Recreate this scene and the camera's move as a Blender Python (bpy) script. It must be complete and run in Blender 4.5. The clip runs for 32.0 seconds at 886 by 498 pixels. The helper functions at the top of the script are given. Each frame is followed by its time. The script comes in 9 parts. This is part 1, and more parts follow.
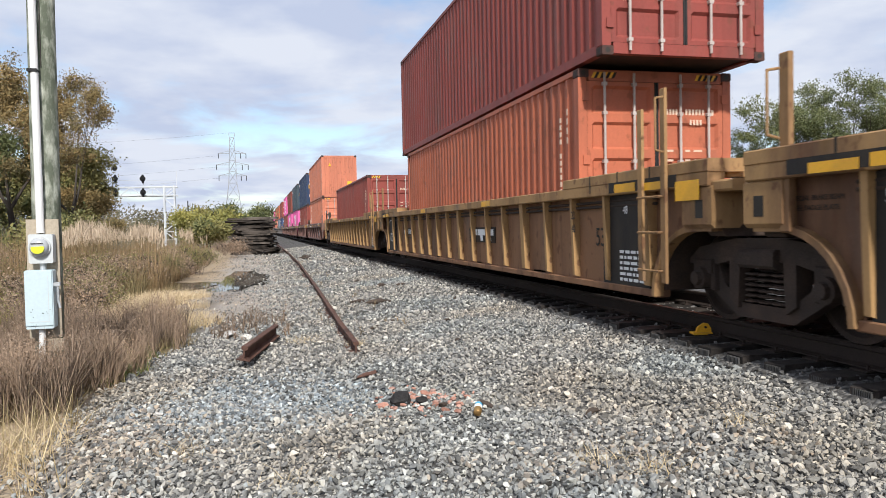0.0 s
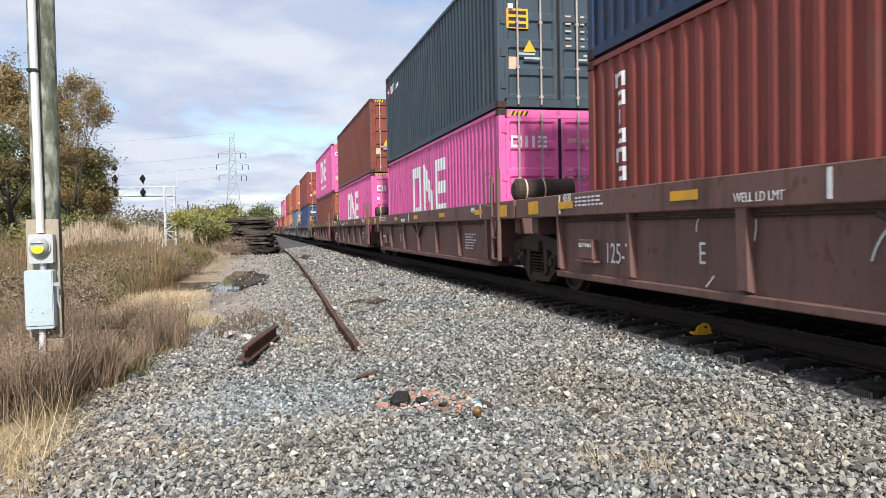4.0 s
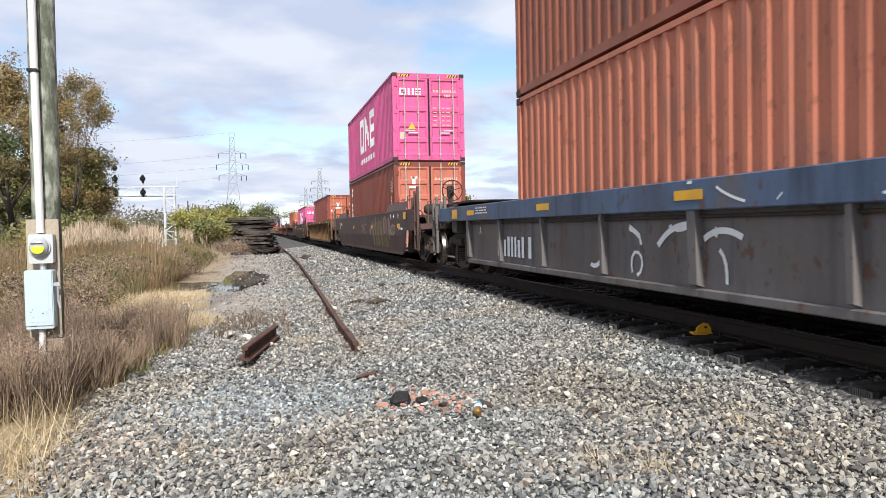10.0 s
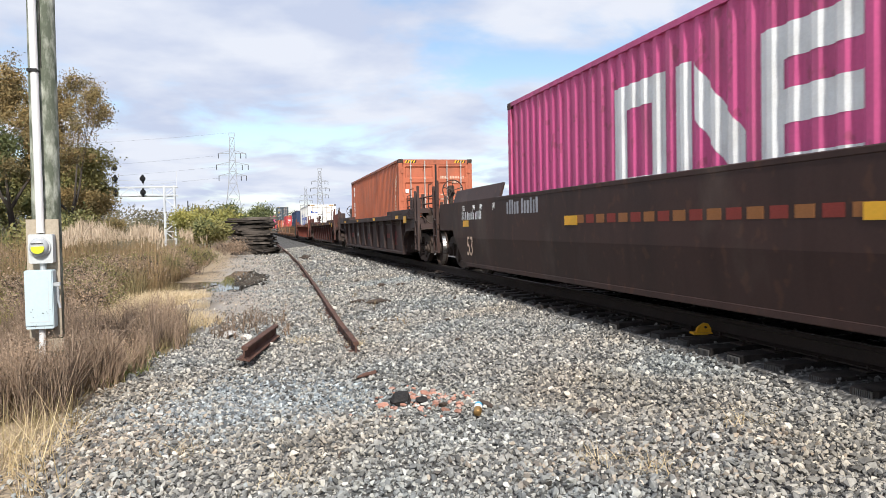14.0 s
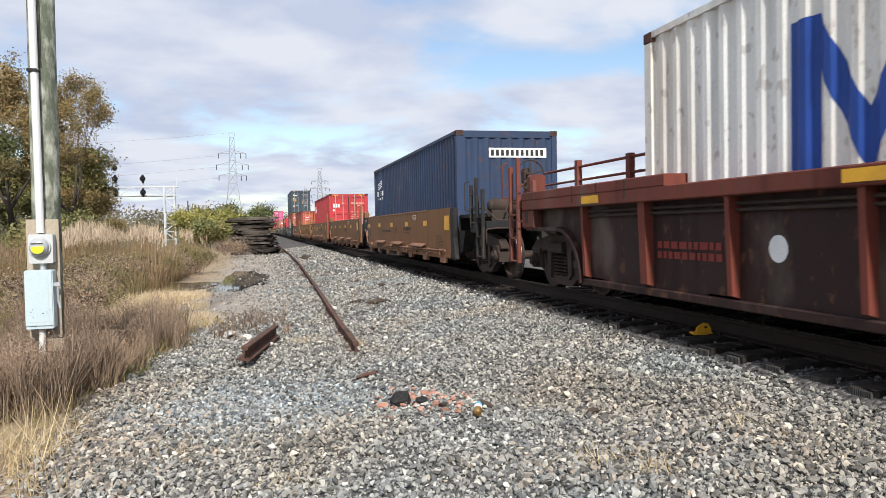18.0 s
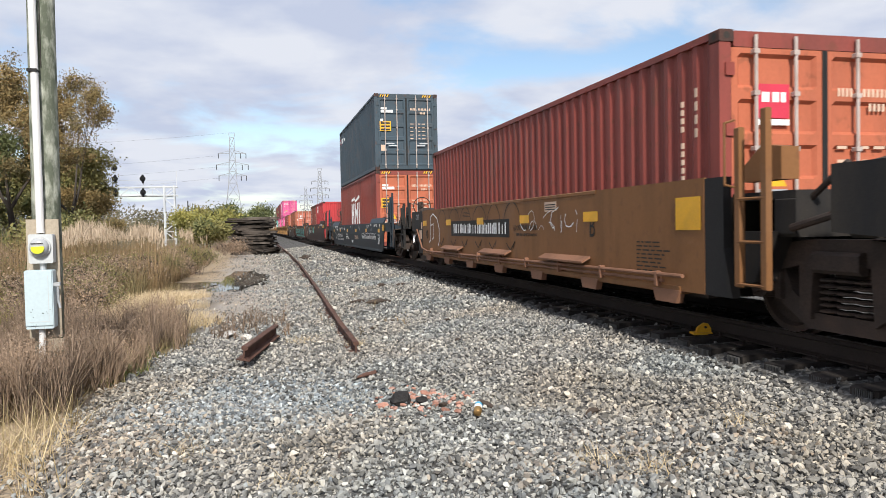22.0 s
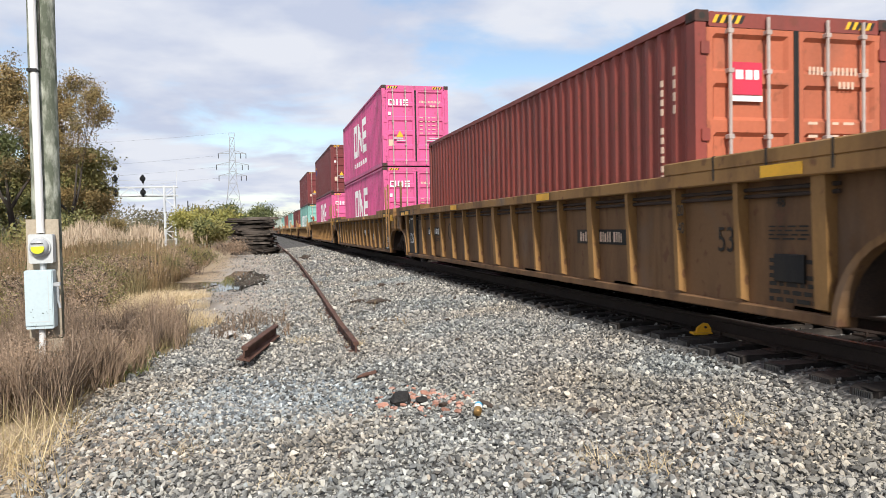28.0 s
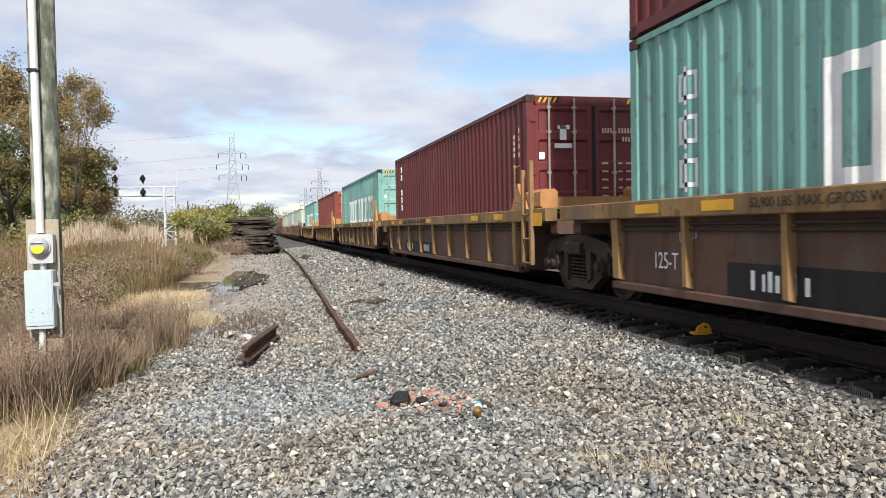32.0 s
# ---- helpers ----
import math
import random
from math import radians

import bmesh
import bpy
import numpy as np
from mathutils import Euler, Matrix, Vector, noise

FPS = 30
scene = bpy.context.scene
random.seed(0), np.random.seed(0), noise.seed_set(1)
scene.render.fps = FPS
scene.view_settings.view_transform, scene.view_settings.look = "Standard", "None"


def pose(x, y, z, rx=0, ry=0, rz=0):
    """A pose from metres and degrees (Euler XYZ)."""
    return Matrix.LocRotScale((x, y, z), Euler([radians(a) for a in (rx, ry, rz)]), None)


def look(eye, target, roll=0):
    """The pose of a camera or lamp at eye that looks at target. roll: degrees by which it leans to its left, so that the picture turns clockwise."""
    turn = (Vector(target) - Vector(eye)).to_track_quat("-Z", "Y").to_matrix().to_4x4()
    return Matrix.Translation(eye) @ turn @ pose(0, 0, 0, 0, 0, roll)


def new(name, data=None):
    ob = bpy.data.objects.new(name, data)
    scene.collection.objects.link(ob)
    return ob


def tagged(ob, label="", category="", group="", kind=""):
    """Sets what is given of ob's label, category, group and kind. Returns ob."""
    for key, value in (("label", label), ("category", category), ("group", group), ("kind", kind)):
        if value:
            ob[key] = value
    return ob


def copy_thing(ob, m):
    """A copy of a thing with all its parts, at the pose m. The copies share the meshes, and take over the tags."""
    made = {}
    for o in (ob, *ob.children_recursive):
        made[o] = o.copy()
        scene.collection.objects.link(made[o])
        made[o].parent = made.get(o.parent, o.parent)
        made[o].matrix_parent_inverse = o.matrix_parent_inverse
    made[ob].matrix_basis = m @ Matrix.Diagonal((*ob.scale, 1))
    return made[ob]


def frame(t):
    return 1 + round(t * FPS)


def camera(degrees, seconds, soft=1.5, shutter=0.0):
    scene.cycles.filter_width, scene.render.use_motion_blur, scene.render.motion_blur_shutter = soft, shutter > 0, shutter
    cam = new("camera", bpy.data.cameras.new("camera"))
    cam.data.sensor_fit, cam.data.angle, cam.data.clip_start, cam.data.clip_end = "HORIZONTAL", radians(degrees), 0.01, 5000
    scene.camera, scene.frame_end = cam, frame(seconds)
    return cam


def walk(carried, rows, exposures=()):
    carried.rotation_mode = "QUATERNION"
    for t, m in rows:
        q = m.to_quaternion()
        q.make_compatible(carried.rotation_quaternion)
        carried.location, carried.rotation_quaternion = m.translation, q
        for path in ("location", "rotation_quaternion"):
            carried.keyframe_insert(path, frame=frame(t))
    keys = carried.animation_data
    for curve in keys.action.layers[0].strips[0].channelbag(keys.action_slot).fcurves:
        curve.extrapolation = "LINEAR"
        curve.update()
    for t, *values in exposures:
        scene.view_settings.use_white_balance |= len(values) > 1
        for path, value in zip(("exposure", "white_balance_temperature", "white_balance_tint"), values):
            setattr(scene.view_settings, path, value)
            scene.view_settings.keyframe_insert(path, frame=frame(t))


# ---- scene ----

import itertools

EYE = (0.0, 0.0, 1.047)
TRACK = 5.638          # lateral place of the main track's centre line
SPEED = 17.79          # train, metres a second, towards the camera
CLIP = 32.0

cam = camera(61.65, CLIP, soft=0.7, shutter=0.05)


def eye_pose():
    yaw, pitch = radians(13.999), radians(-1.724)
    way = Vector((math.sin(yaw) * math.cos(pitch), math.cos(yaw) * math.cos(pitch), math.sin(pitch)))
    return look(EYE, Vector(EYE) + way, -1.117)


# the picture darkens a little as the white and ochre cars pass, and warms as the sun comes out
walk(cam, [(0.0, eye_pose()), (CLIP, eye_pose())], [(0.0, 0.27, 6270, 10), (6.0, 0.33, 6270, 10), (8.0, 0.38, 6270, 10), (13.0, 0.37, 6330, 10), (15.0, 0.35, 6400, 10), (17.5, 0.27, 6400, 10), (22.0, 0.27, 6450, 10), (24.5, 0.35, 6470, 10), (28.0, 0.30, 6500, 10), (32.0, 0.30, 6500, 10)])

# ---------------------------------------------------------------- light
SUN_UP, SUN_FROM = 38.0, 186.5      # elevation; compass degrees, 0 is along +y, 90 along +x


def make_world():
    world = bpy.data.worlds.new("sky")
    scene.world = world
    world.use_nodes = True
    nt = world.node_tree
    nt.nodes.clear()
    N, L = nt.nodes.new, nt.links.new
    out, bg = N("ShaderNodeOutputWorld"), N("ShaderNodeBackground")
    sky = N("ShaderNodeTexSky")
    sky.sky_type, sky.sun_disc = "NISHITA", False
    sky.sun_elevation, sky.sun_rotation = radians(SUN_UP), radians(SUN_FROM)
    sky.air_density, sky.dust_density, sky.ozone_density = 1.0, 0.6, 1.0
    bg.inputs["Strength"].default_value = 0.1
    geo, sep = N("ShaderNodeTexCoord"), N("ShaderNodeSeparateXYZ")
    L(geo.outputs["Generated"], sep.inputs[0])
    up = N("ShaderNodeMath"); up.operation = "MAXIMUM"; up.inputs[1].default_value = 0.0
    L(sep.outputs["Z"], up.inputs[0])
    add = N("ShaderNodeMath"); add.operation = "ADD"; add.inputs[1].default_value = 0.16
    L(up.outputs[0], add.inputs[0])
    flat = []
    for ax in ("X", "Y"):
        d = N("ShaderNodeMath"); d.operation = "DIVIDE"
        L(sep.outputs[ax], d.inputs[0]); L(add.outputs[0], d.inputs[1])
        flat.append(d)
    comb = N("ShaderNodeCombineXYZ")
    L(flat[0].outputs[0], comb.inputs["X"]); L(flat[1].outputs[0], comb.inputs["Y"])
    comb.inputs["Z"].default_value = 3.7
    big = N("ShaderNodeTexNoise")
    big.inputs["Scale"].default_value, big.inputs["Detail"].default_value = 1.5, 8.0
    big.inputs["Roughness"].default_value, big.inputs["Distortion"].default_value = 0.52, 0.3
    L(comb.outputs[0], big.inputs["Vector"])
    cover = N("ShaderNodeMapRange"); cover.interpolation_type = "SMOOTHSTEP"
    cover.inputs["From Min"].default_value, cover.inputs["From Max"].default_value = 0.32, 0.52
    L(big.outputs["Fac"], cover.inputs["Value"])
    shade = N("ShaderNodeTexNoise")
    shade.inputs["Scale"].default_value, shade.inputs["Detail"].default_value = 2.3, 6.0
    L(comb.outputs[0], shade.inputs["Vector"])
    tone = N("ShaderNodeValToRGB")
    tone.color_ramp.elements[0].position, tone.color_ramp.elements[1].position = 0.36, 0.62
    tone.color_ramp.elements[0].color = (4.7, 5.2, 6.5, 1)
    tone.color_ramp.elements[1].color = (6.5, 6.75, 7.4, 1)
    L(shade.outputs["Fac"], tone.inputs["Fac"])
    mix = N("ShaderNodeMix"); mix.data_type = "RGBA"
    L(cover.outputs["Result"], mix.inputs["Factor"])
    bright = N("ShaderNodeMix"); bright.data_type = "RGBA"; bright.blend_type = "MULTIPLY"
    bright.inputs["Factor"].default_value = 1.0
    bright.inputs["B"].default_value = (1.25, 1.25, 1.25, 1)
    L(sky.outputs[0], bright.inputs["A"])
    L(bright.outputs["Result"], mix.inputs["A"]); L(tone.outputs["Color"], mix.inputs["B"])
    L(mix.outputs["Result"], bg.inputs["Color"]); L(bg.outputs[0], out.inputs["Surface"])


make_world()
sun = new("sun", bpy.data.lights.new("sun", "SUN"))
sun.data.energy, sun.data.angle, sun.data.color = 4.1, radians(3.0), (1.0, 0.96, 0.89)
az = radians(SUN_FROM)
sun.matrix_world = look(Vector((math.sin(az) * math.cos(radians(SUN_UP)), math.cos(az) * math.cos(radians(SUN_UP)), math.sin(radians(SUN_UP)))) * 60, (0, 0, 0))


# ---------------------------------------------------------------- materials
def material(name, colour, rough=0.6, metal=0.0, grain=0.12, scale=8.0, dirt=None, dirt_amount=0.4, streak=0.0, bump=0.15,
             bump_scale=60.0, island=0.0, per_object=0.0, glow=0.0, chips=0.0):
    """Painted or natural surface: base colour, a coarse stain layer, a fine grain, optional downward streaks."""
    m = bpy.data.materials.new(name)
    m.use_nodes = True
    nt = m.node_tree
    N, L = nt.nodes.new, nt.links.new
    bsdf = nt.nodes["Principled BSDF"]
    bsdf.inputs["Roughness"].default_value, bsdf.inputs["Metallic"].default_value = rough, metal
    if rough > 0.45:
        bsdf.inputs["Specular IOR Level"].default_value = 0.18      # dust and oxide dull the gloss
    tc = N("ShaderNodeTexCoord")
    fine = N("ShaderNodeTexNoise")
    fine.inputs["Scale"].default_value, fine.inputs["Detail"].default_value = scale * 6, 4.0
    L(tc.outputs["Object"], fine.inputs["Vector"])
    coarse = N("ShaderNodeTexNoise")
    coarse.inputs["Scale"].default_value, coarse.inputs["Detail"].default_value = scale * 0.22, 7.0
    coarse.inputs["Roughness"].default_value = 0.62
    if streak:
        mp = N("ShaderNodeMapping")
        mp.inputs["Scale"].default_value = (1.0, 1.0, 1.0 - 0.9 * min(streak, 1.0))
        L(tc.outputs["Object"], mp.inputs["Vector"]); L(mp.outputs[0], coarse.inputs["Vector"])
    else:
        L(tc.outputs["Object"], coarse.inputs["Vector"])
    col = N("ShaderNodeMix"); col.data_type = "RGBA"
    col.inputs["A"].default_value = (*colour, 1)
    col.inputs["B"].default_value = (*(dirt or tuple(c * 0.55 for c in colour)), 1)
    ramp = N("ShaderNodeMapRange")
    ramp.inputs["From Min"].default_value, ramp.inputs["From Max"].default_value = 0.44, 0.68
    ramp.inputs["To Max"].default_value = dirt_amount
    L(coarse.outputs["Fac"], ramp.inputs["Value"]); L(ramp.outputs["Result"], col.inputs["Factor"])
    worn = col.outputs["Result"]
    if chips:
        # flaked spots and thin runs of rust
        for size, stretch, lo, hi, tint in ((3.2, 0.12, 0.56, 0.70, tuple(c * 0.42 for c in colour)), (7.0, 0.7, 0.60, 0.66, RUSTY), (1.1, 0.6, 0.58, 0.74, (0.16, 0.125, 0.10))):
            cm, cn, cr, cx = N("ShaderNodeMapping"), N("ShaderNodeTexNoise"), N("ShaderNodeMapRange"), N("ShaderNodeMix")
            cm.inputs["Scale"].default_value, cm.inputs["Location"].default_value = (1, 1, stretch), (size, 2.0 * size, 0)
            cn.inputs["Scale"].default_value, cn.inputs["Detail"].default_value = size, 6.0
            L(tc.outputs["Object"], cm.inputs["Vector"]); L(cm.outputs[0], cn.inputs["Vector"])
            cr.inputs["From Min"].default_value, cr.inputs["From Max"].default_value, cr.inputs["To Max"].default_value = lo, hi, chips
            L(cn.outputs["Fac"], cr.inputs["Value"])
            cx.data_type = "RGBA"
            cx.inputs["B"].default_value = (*tint, 1)
            L(cr.outputs["Result"], cx.inputs["Factor"]); L(worn, cx.inputs["A"])
            worn = cx.outputs["Result"]
    val = N("ShaderNodeMapRange")
    val.inputs["To Min"].default_value, val.inputs["To Max"].default_value = 1 - 2 * grain, 1 + 2 * grain
    L(fine.outputs["Fac"], val.inputs["Value"])
    last = val.outputs["Result"]
    for amount, node in ((island, "ShaderNodeNewGeometry"), (per_object, "ShaderNodeObjectInfo")):
        if amount:
            src = N(node)
            r = N("ShaderNodeMapRange")
            r.inputs["To Min"].default_value, r.inputs["To Max"].default_value = 1 - amount, 1 + amount
            L(src.outputs["Random Per Island" if node == "ShaderNodeNewGeometry" else "Random"], r.inputs["Value"])
            mul = N("ShaderNodeMath"); mul.operation = "MULTIPLY"
            L(last, mul.inputs[0]); L(r.outputs["Result"], mul.inputs[1])
            last = mul.outputs[0]
    mulc = N("ShaderNodeMix"); mulc.data_type = "RGBA"; mulc.blend_type = "MULTIPLY"
    mulc.inputs["Factor"].default_value = 1.0
    L(worn, mulc.inputs["A"]); L(last, mulc.inputs["B"])
    L(mulc.outputs["Result"], bsdf.inputs["Base Color"])
    if bump:
        bn = N("ShaderNodeTexNoise")
        bn.inputs["Scale"].default_value, bn.inputs["Detail"].default_value = bump_scale, 5.0
        L(tc.outputs["Object"], bn.inputs["Vector"])
        b = N("ShaderNodeBump")
        b.inputs["Strength"].default_value, b.inputs["Distance"].default_value = bump, 0.01
        L(bn.outputs["Fac"], b.inputs["Height"]); L(b.outputs[0], bsdf.inputs["Normal"])
    if glow:
        bsdf.inputs["Emission Color"].default_value, bsdf.inputs["Emission Strength"].default_value = (*colour, 1), glow
    return m


RUSTY = (0.13, 0.06, 0.035)
GRIME = (0.05, 0.045, 0.04)


def paint(name, colour, dirt=GRIME, amount=0.35, rough=0.5, chips=0.35):
    if "well" in name or "plate" in name:
        chips = 0.12 if "ocean" in name else 0.3 if any(k in name for k in ("ochre", "cocoa", "fecbrown", "dark", "pipe")) else 0.7
    return material(name, colour, rough, 0.0, 0.06, 5.0, dirt, amount, 0.85, 0.08, 40, chips=chips)


PAINT = {
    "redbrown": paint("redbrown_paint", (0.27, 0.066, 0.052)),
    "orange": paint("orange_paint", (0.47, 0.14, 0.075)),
    "fadedorange": paint("faded_orange_paint", (0.60, 0.21, 0.125), (0.30, 0.12, 0.08), 0.5),
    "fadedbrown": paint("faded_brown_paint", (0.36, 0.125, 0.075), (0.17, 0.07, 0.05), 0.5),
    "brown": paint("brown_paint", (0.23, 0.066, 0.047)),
    # brown lightened for door ends, sunlight put into the colour
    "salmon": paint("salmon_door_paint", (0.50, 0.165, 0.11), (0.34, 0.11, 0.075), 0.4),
    "maroon": paint("maroon_paint", (0.17, 0.04, 0.042)),
    "pink": paint("pink_paint", (0.66, 0.115, 0.28), (0.26, 0.085, 0.13), 0.45),
    # the same pink raised, for stronger light on the first containers
    "litpink": paint("bright_pink_paint", (0.80, 0.15, 0.40), (0.45, 0.12, 0.24), 0.35),
    "navy": paint("navy_paint", (0.035, 0.058, 0.115)),
    "blue": paint("blue_paint", (0.055, 0.082, 0.175)),
    "grey": paint("grey_paint", (0.20, 0.225, 0.27)),
    "slate": paint("slate_paint", (0.06, 0.085, 0.105)),
    "red": paint("red_paint", (0.50, 0.055, 0.06)),
    "white": paint("white_container_paint", (0.86, 0.85, 0.81), (0.42, 0.27, 0.14), 0.4),
    "teal": paint("teal_paint", (0.22, 0.45, 0.40)),
    "pale": paint("pale_paint", (0.52, 0.60, 0.52)),
}
WELL = {
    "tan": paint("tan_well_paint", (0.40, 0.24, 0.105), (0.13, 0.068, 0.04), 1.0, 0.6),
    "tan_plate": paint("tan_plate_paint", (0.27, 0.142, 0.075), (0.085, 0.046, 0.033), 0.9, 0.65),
    # the tan pair again, darkened for weaker light on the later cars
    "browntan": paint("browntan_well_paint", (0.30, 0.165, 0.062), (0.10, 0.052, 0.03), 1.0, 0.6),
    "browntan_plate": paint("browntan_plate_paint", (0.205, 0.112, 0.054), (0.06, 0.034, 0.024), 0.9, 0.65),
    # darker copy of the cocoa brown, dimmer side light put into the colour
    "deepcocoa": paint("deepcocoa_well_paint", (0.058, 0.032, 0.027), (0.03, 0.021, 0.019), 0.6, 0.55),
    # rust-stained tan, its paleness standing in for sun on the pipes
    "pipe": paint("pipe_well_paint", (0.25, 0.125, 0.075), (0.10, 0.05, 0.03), 0.6, 0.6),
    # rust red raised to carry the sun on one car's chord and ribs
    "redrust": paint("redrust_well_paint", (0.19, 0.052, 0.036), (0.08, 0.03, 0.024), 0.6, 0.6),
    "umber": paint("umber_well_paint", (0.20, 0.112, 0.094), (0.11, 0.072, 0.062), 0.6, 0.55),
    "bluegrey": paint("bluegrey_well_paint", (0.10, 0.14, 0.22), (0.06, 0.055, 0.05), 0.6, 0.55),
    "greyplate": paint("grey_plate_paint", (0.165, 0.148, 0.14), (0.10, 0.082, 0.072), 0.8, 0.65),
    # lighter of the two cocoa browns, lifted for brighter sky light
    "cocoa": paint("cocoa_well_paint", (0.105, 0.060, 0.051), (0.06, 0.043, 0.038), 0.6, 0.55),
    "dark": paint("dark_well_paint", (0.065, 0.042, 0.037), (0.04, 0.03, 0.03), 0.7, 0.65),
    "rust": paint("rust_well_paint", (0.085, 0.031, 0.025), (0.05, 0.025, 0.02), 0.7, 0.6),
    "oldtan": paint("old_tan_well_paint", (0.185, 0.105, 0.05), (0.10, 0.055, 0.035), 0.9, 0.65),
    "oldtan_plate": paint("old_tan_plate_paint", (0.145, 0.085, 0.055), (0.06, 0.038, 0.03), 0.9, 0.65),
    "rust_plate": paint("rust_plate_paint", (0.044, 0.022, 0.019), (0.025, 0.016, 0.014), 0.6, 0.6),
    "ochre": paint("ochre_well_paint", (0.225, 0.105, 0.042), (0.11, 0.055, 0.027), 0.45, 0.55),
    "ocean": paint("ocean_well_paint", (0.022, 0.035, 0.047), (0.035, 0.032, 0.03), 0.35, 0.5),
    "fecbrown": paint("fecbrown_well_paint", (0.056, 0.028, 0.023), (0.04, 0.028, 0.026), 0.5, 0.55),
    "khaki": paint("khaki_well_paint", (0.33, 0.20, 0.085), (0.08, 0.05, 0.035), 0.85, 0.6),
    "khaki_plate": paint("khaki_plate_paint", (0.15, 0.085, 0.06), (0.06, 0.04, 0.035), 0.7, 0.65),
}
CORNER = material("grimy_corner_casting", (0.07, 0.042, 0.036), 0.7, 0.2, 0.2, 12, (0.16, 0.07, 0.05), 0.6, 0, 0.3)
STEEL = material("dark_steel", (0.048, 0.036, 0.030), 0.7, 0.0, 0.25, 10, (0.10, 0.062, 0.045), 0.6)
BLACK = material("black_paint", (0.022, 0.021, 0.021), 0.6, 0, 0.1, 8, (0.09, 0.07, 0.05), 0.4, 0.8)
WORN_STEEL = material("worn_steel", (0.55, 0.54, 0.52), 0.28, 1.0, 0.08, 12, (0.2, 0.16, 0.13), 0.4)
GALV = material("galvanised_steel", (0.55, 0.57, 0.58), 0.45, 0.6, 0.08, 12, (0.3, 0.28, 0.25), 0.3)
ROD = material("pale_rod_paint", (0.50, 0.43, 0.39), 0.5, 0, 0.1, 10, RUSTY, 0.4)
YELLOW = material("yellow_reflector", (0.85, 0.44, 0.02), 0.4, 0, 0.06, 8, (0.4, 0.2, 0.03), 0.4)
GUIDE = material("worn_orange_guide", (0.50, 0.25, 0.10), 0.55, 0, 0.12, 10, (0.25, 0.13, 0.07), 0.6)
SAFETY = material("yellow_painted_steel", (0.8, 0.42, 0.03), 0.5, 0, 0.1, 10, RUSTY, 0.35)
WHITE = material("white_marking", (0.86, 0.86, 0.84), 0.5, 0, 0.06, 8, (0.45, 0.42, 0.38), 0.35)
CREAM = material("cream_marking", (0.66, 0.48, 0.36), 0.5, 0, 0.06, 8, (0.4, 0.3, 0.22), 0.4)
REDMARK = material("red_marking", (0.62, 0.05, 0.09), 0.5, 0, 0.05, 8, (0.3, 0.05, 0.05), 0.3)
BLUEMARK = material("blue_marking", (0.03, 0.08, 0.33), 0.5, 0, 0.05, 8, (0.02, 0.04, 0.16), 0.4)
SKYMARK = material("sky_blue_marking", (0.12, 0.42, 0.65), 0.5, 0, 0.05, 8)
TEALMARK = material("teal_graffiti", (0.16, 0.52, 0.46), 0.5, 0, 0.1, 8, (0.08, 0.28, 0.25), 0.5)
GREYMARK = material("grey_graffiti", (0.45, 0.45, 0.47), 0.5, 0, 0.15, 8, (0.2, 0.2, 0.22), 0.6)
DARKMARK = material("dark_marking", (0.04, 0.035, 0.03), 0.6, 0, 0.1, 8)
ORANGEMARK = material("orange_marking", (0.30, 0.125, 0.045), 0.5, 0, 0.1, 8)
RUBBER = material("black_rubber", (0.03, 0.03, 0.03), 0.75, 0, 0.1, 10)
FADED = material("faded_red_marking", (0.24, 0.045, 0.035), 0.55, 0, 0.1, 8)
PANELMARK = material("faded_yellow_panel", (0.42, 0.24, 0.07), 0.55, 0, 0.1, 8, (0.25, 0.13, 0.05), 0.6)
DARKRED = material("dark_red_marking", (0.16, 0.04, 0.03), 0.55, 0, 0.1, 8)
REDCAST = material("red_lead_paint", (0.42, 0.075, 0.035), 0.5, 0, 0.1, 10)


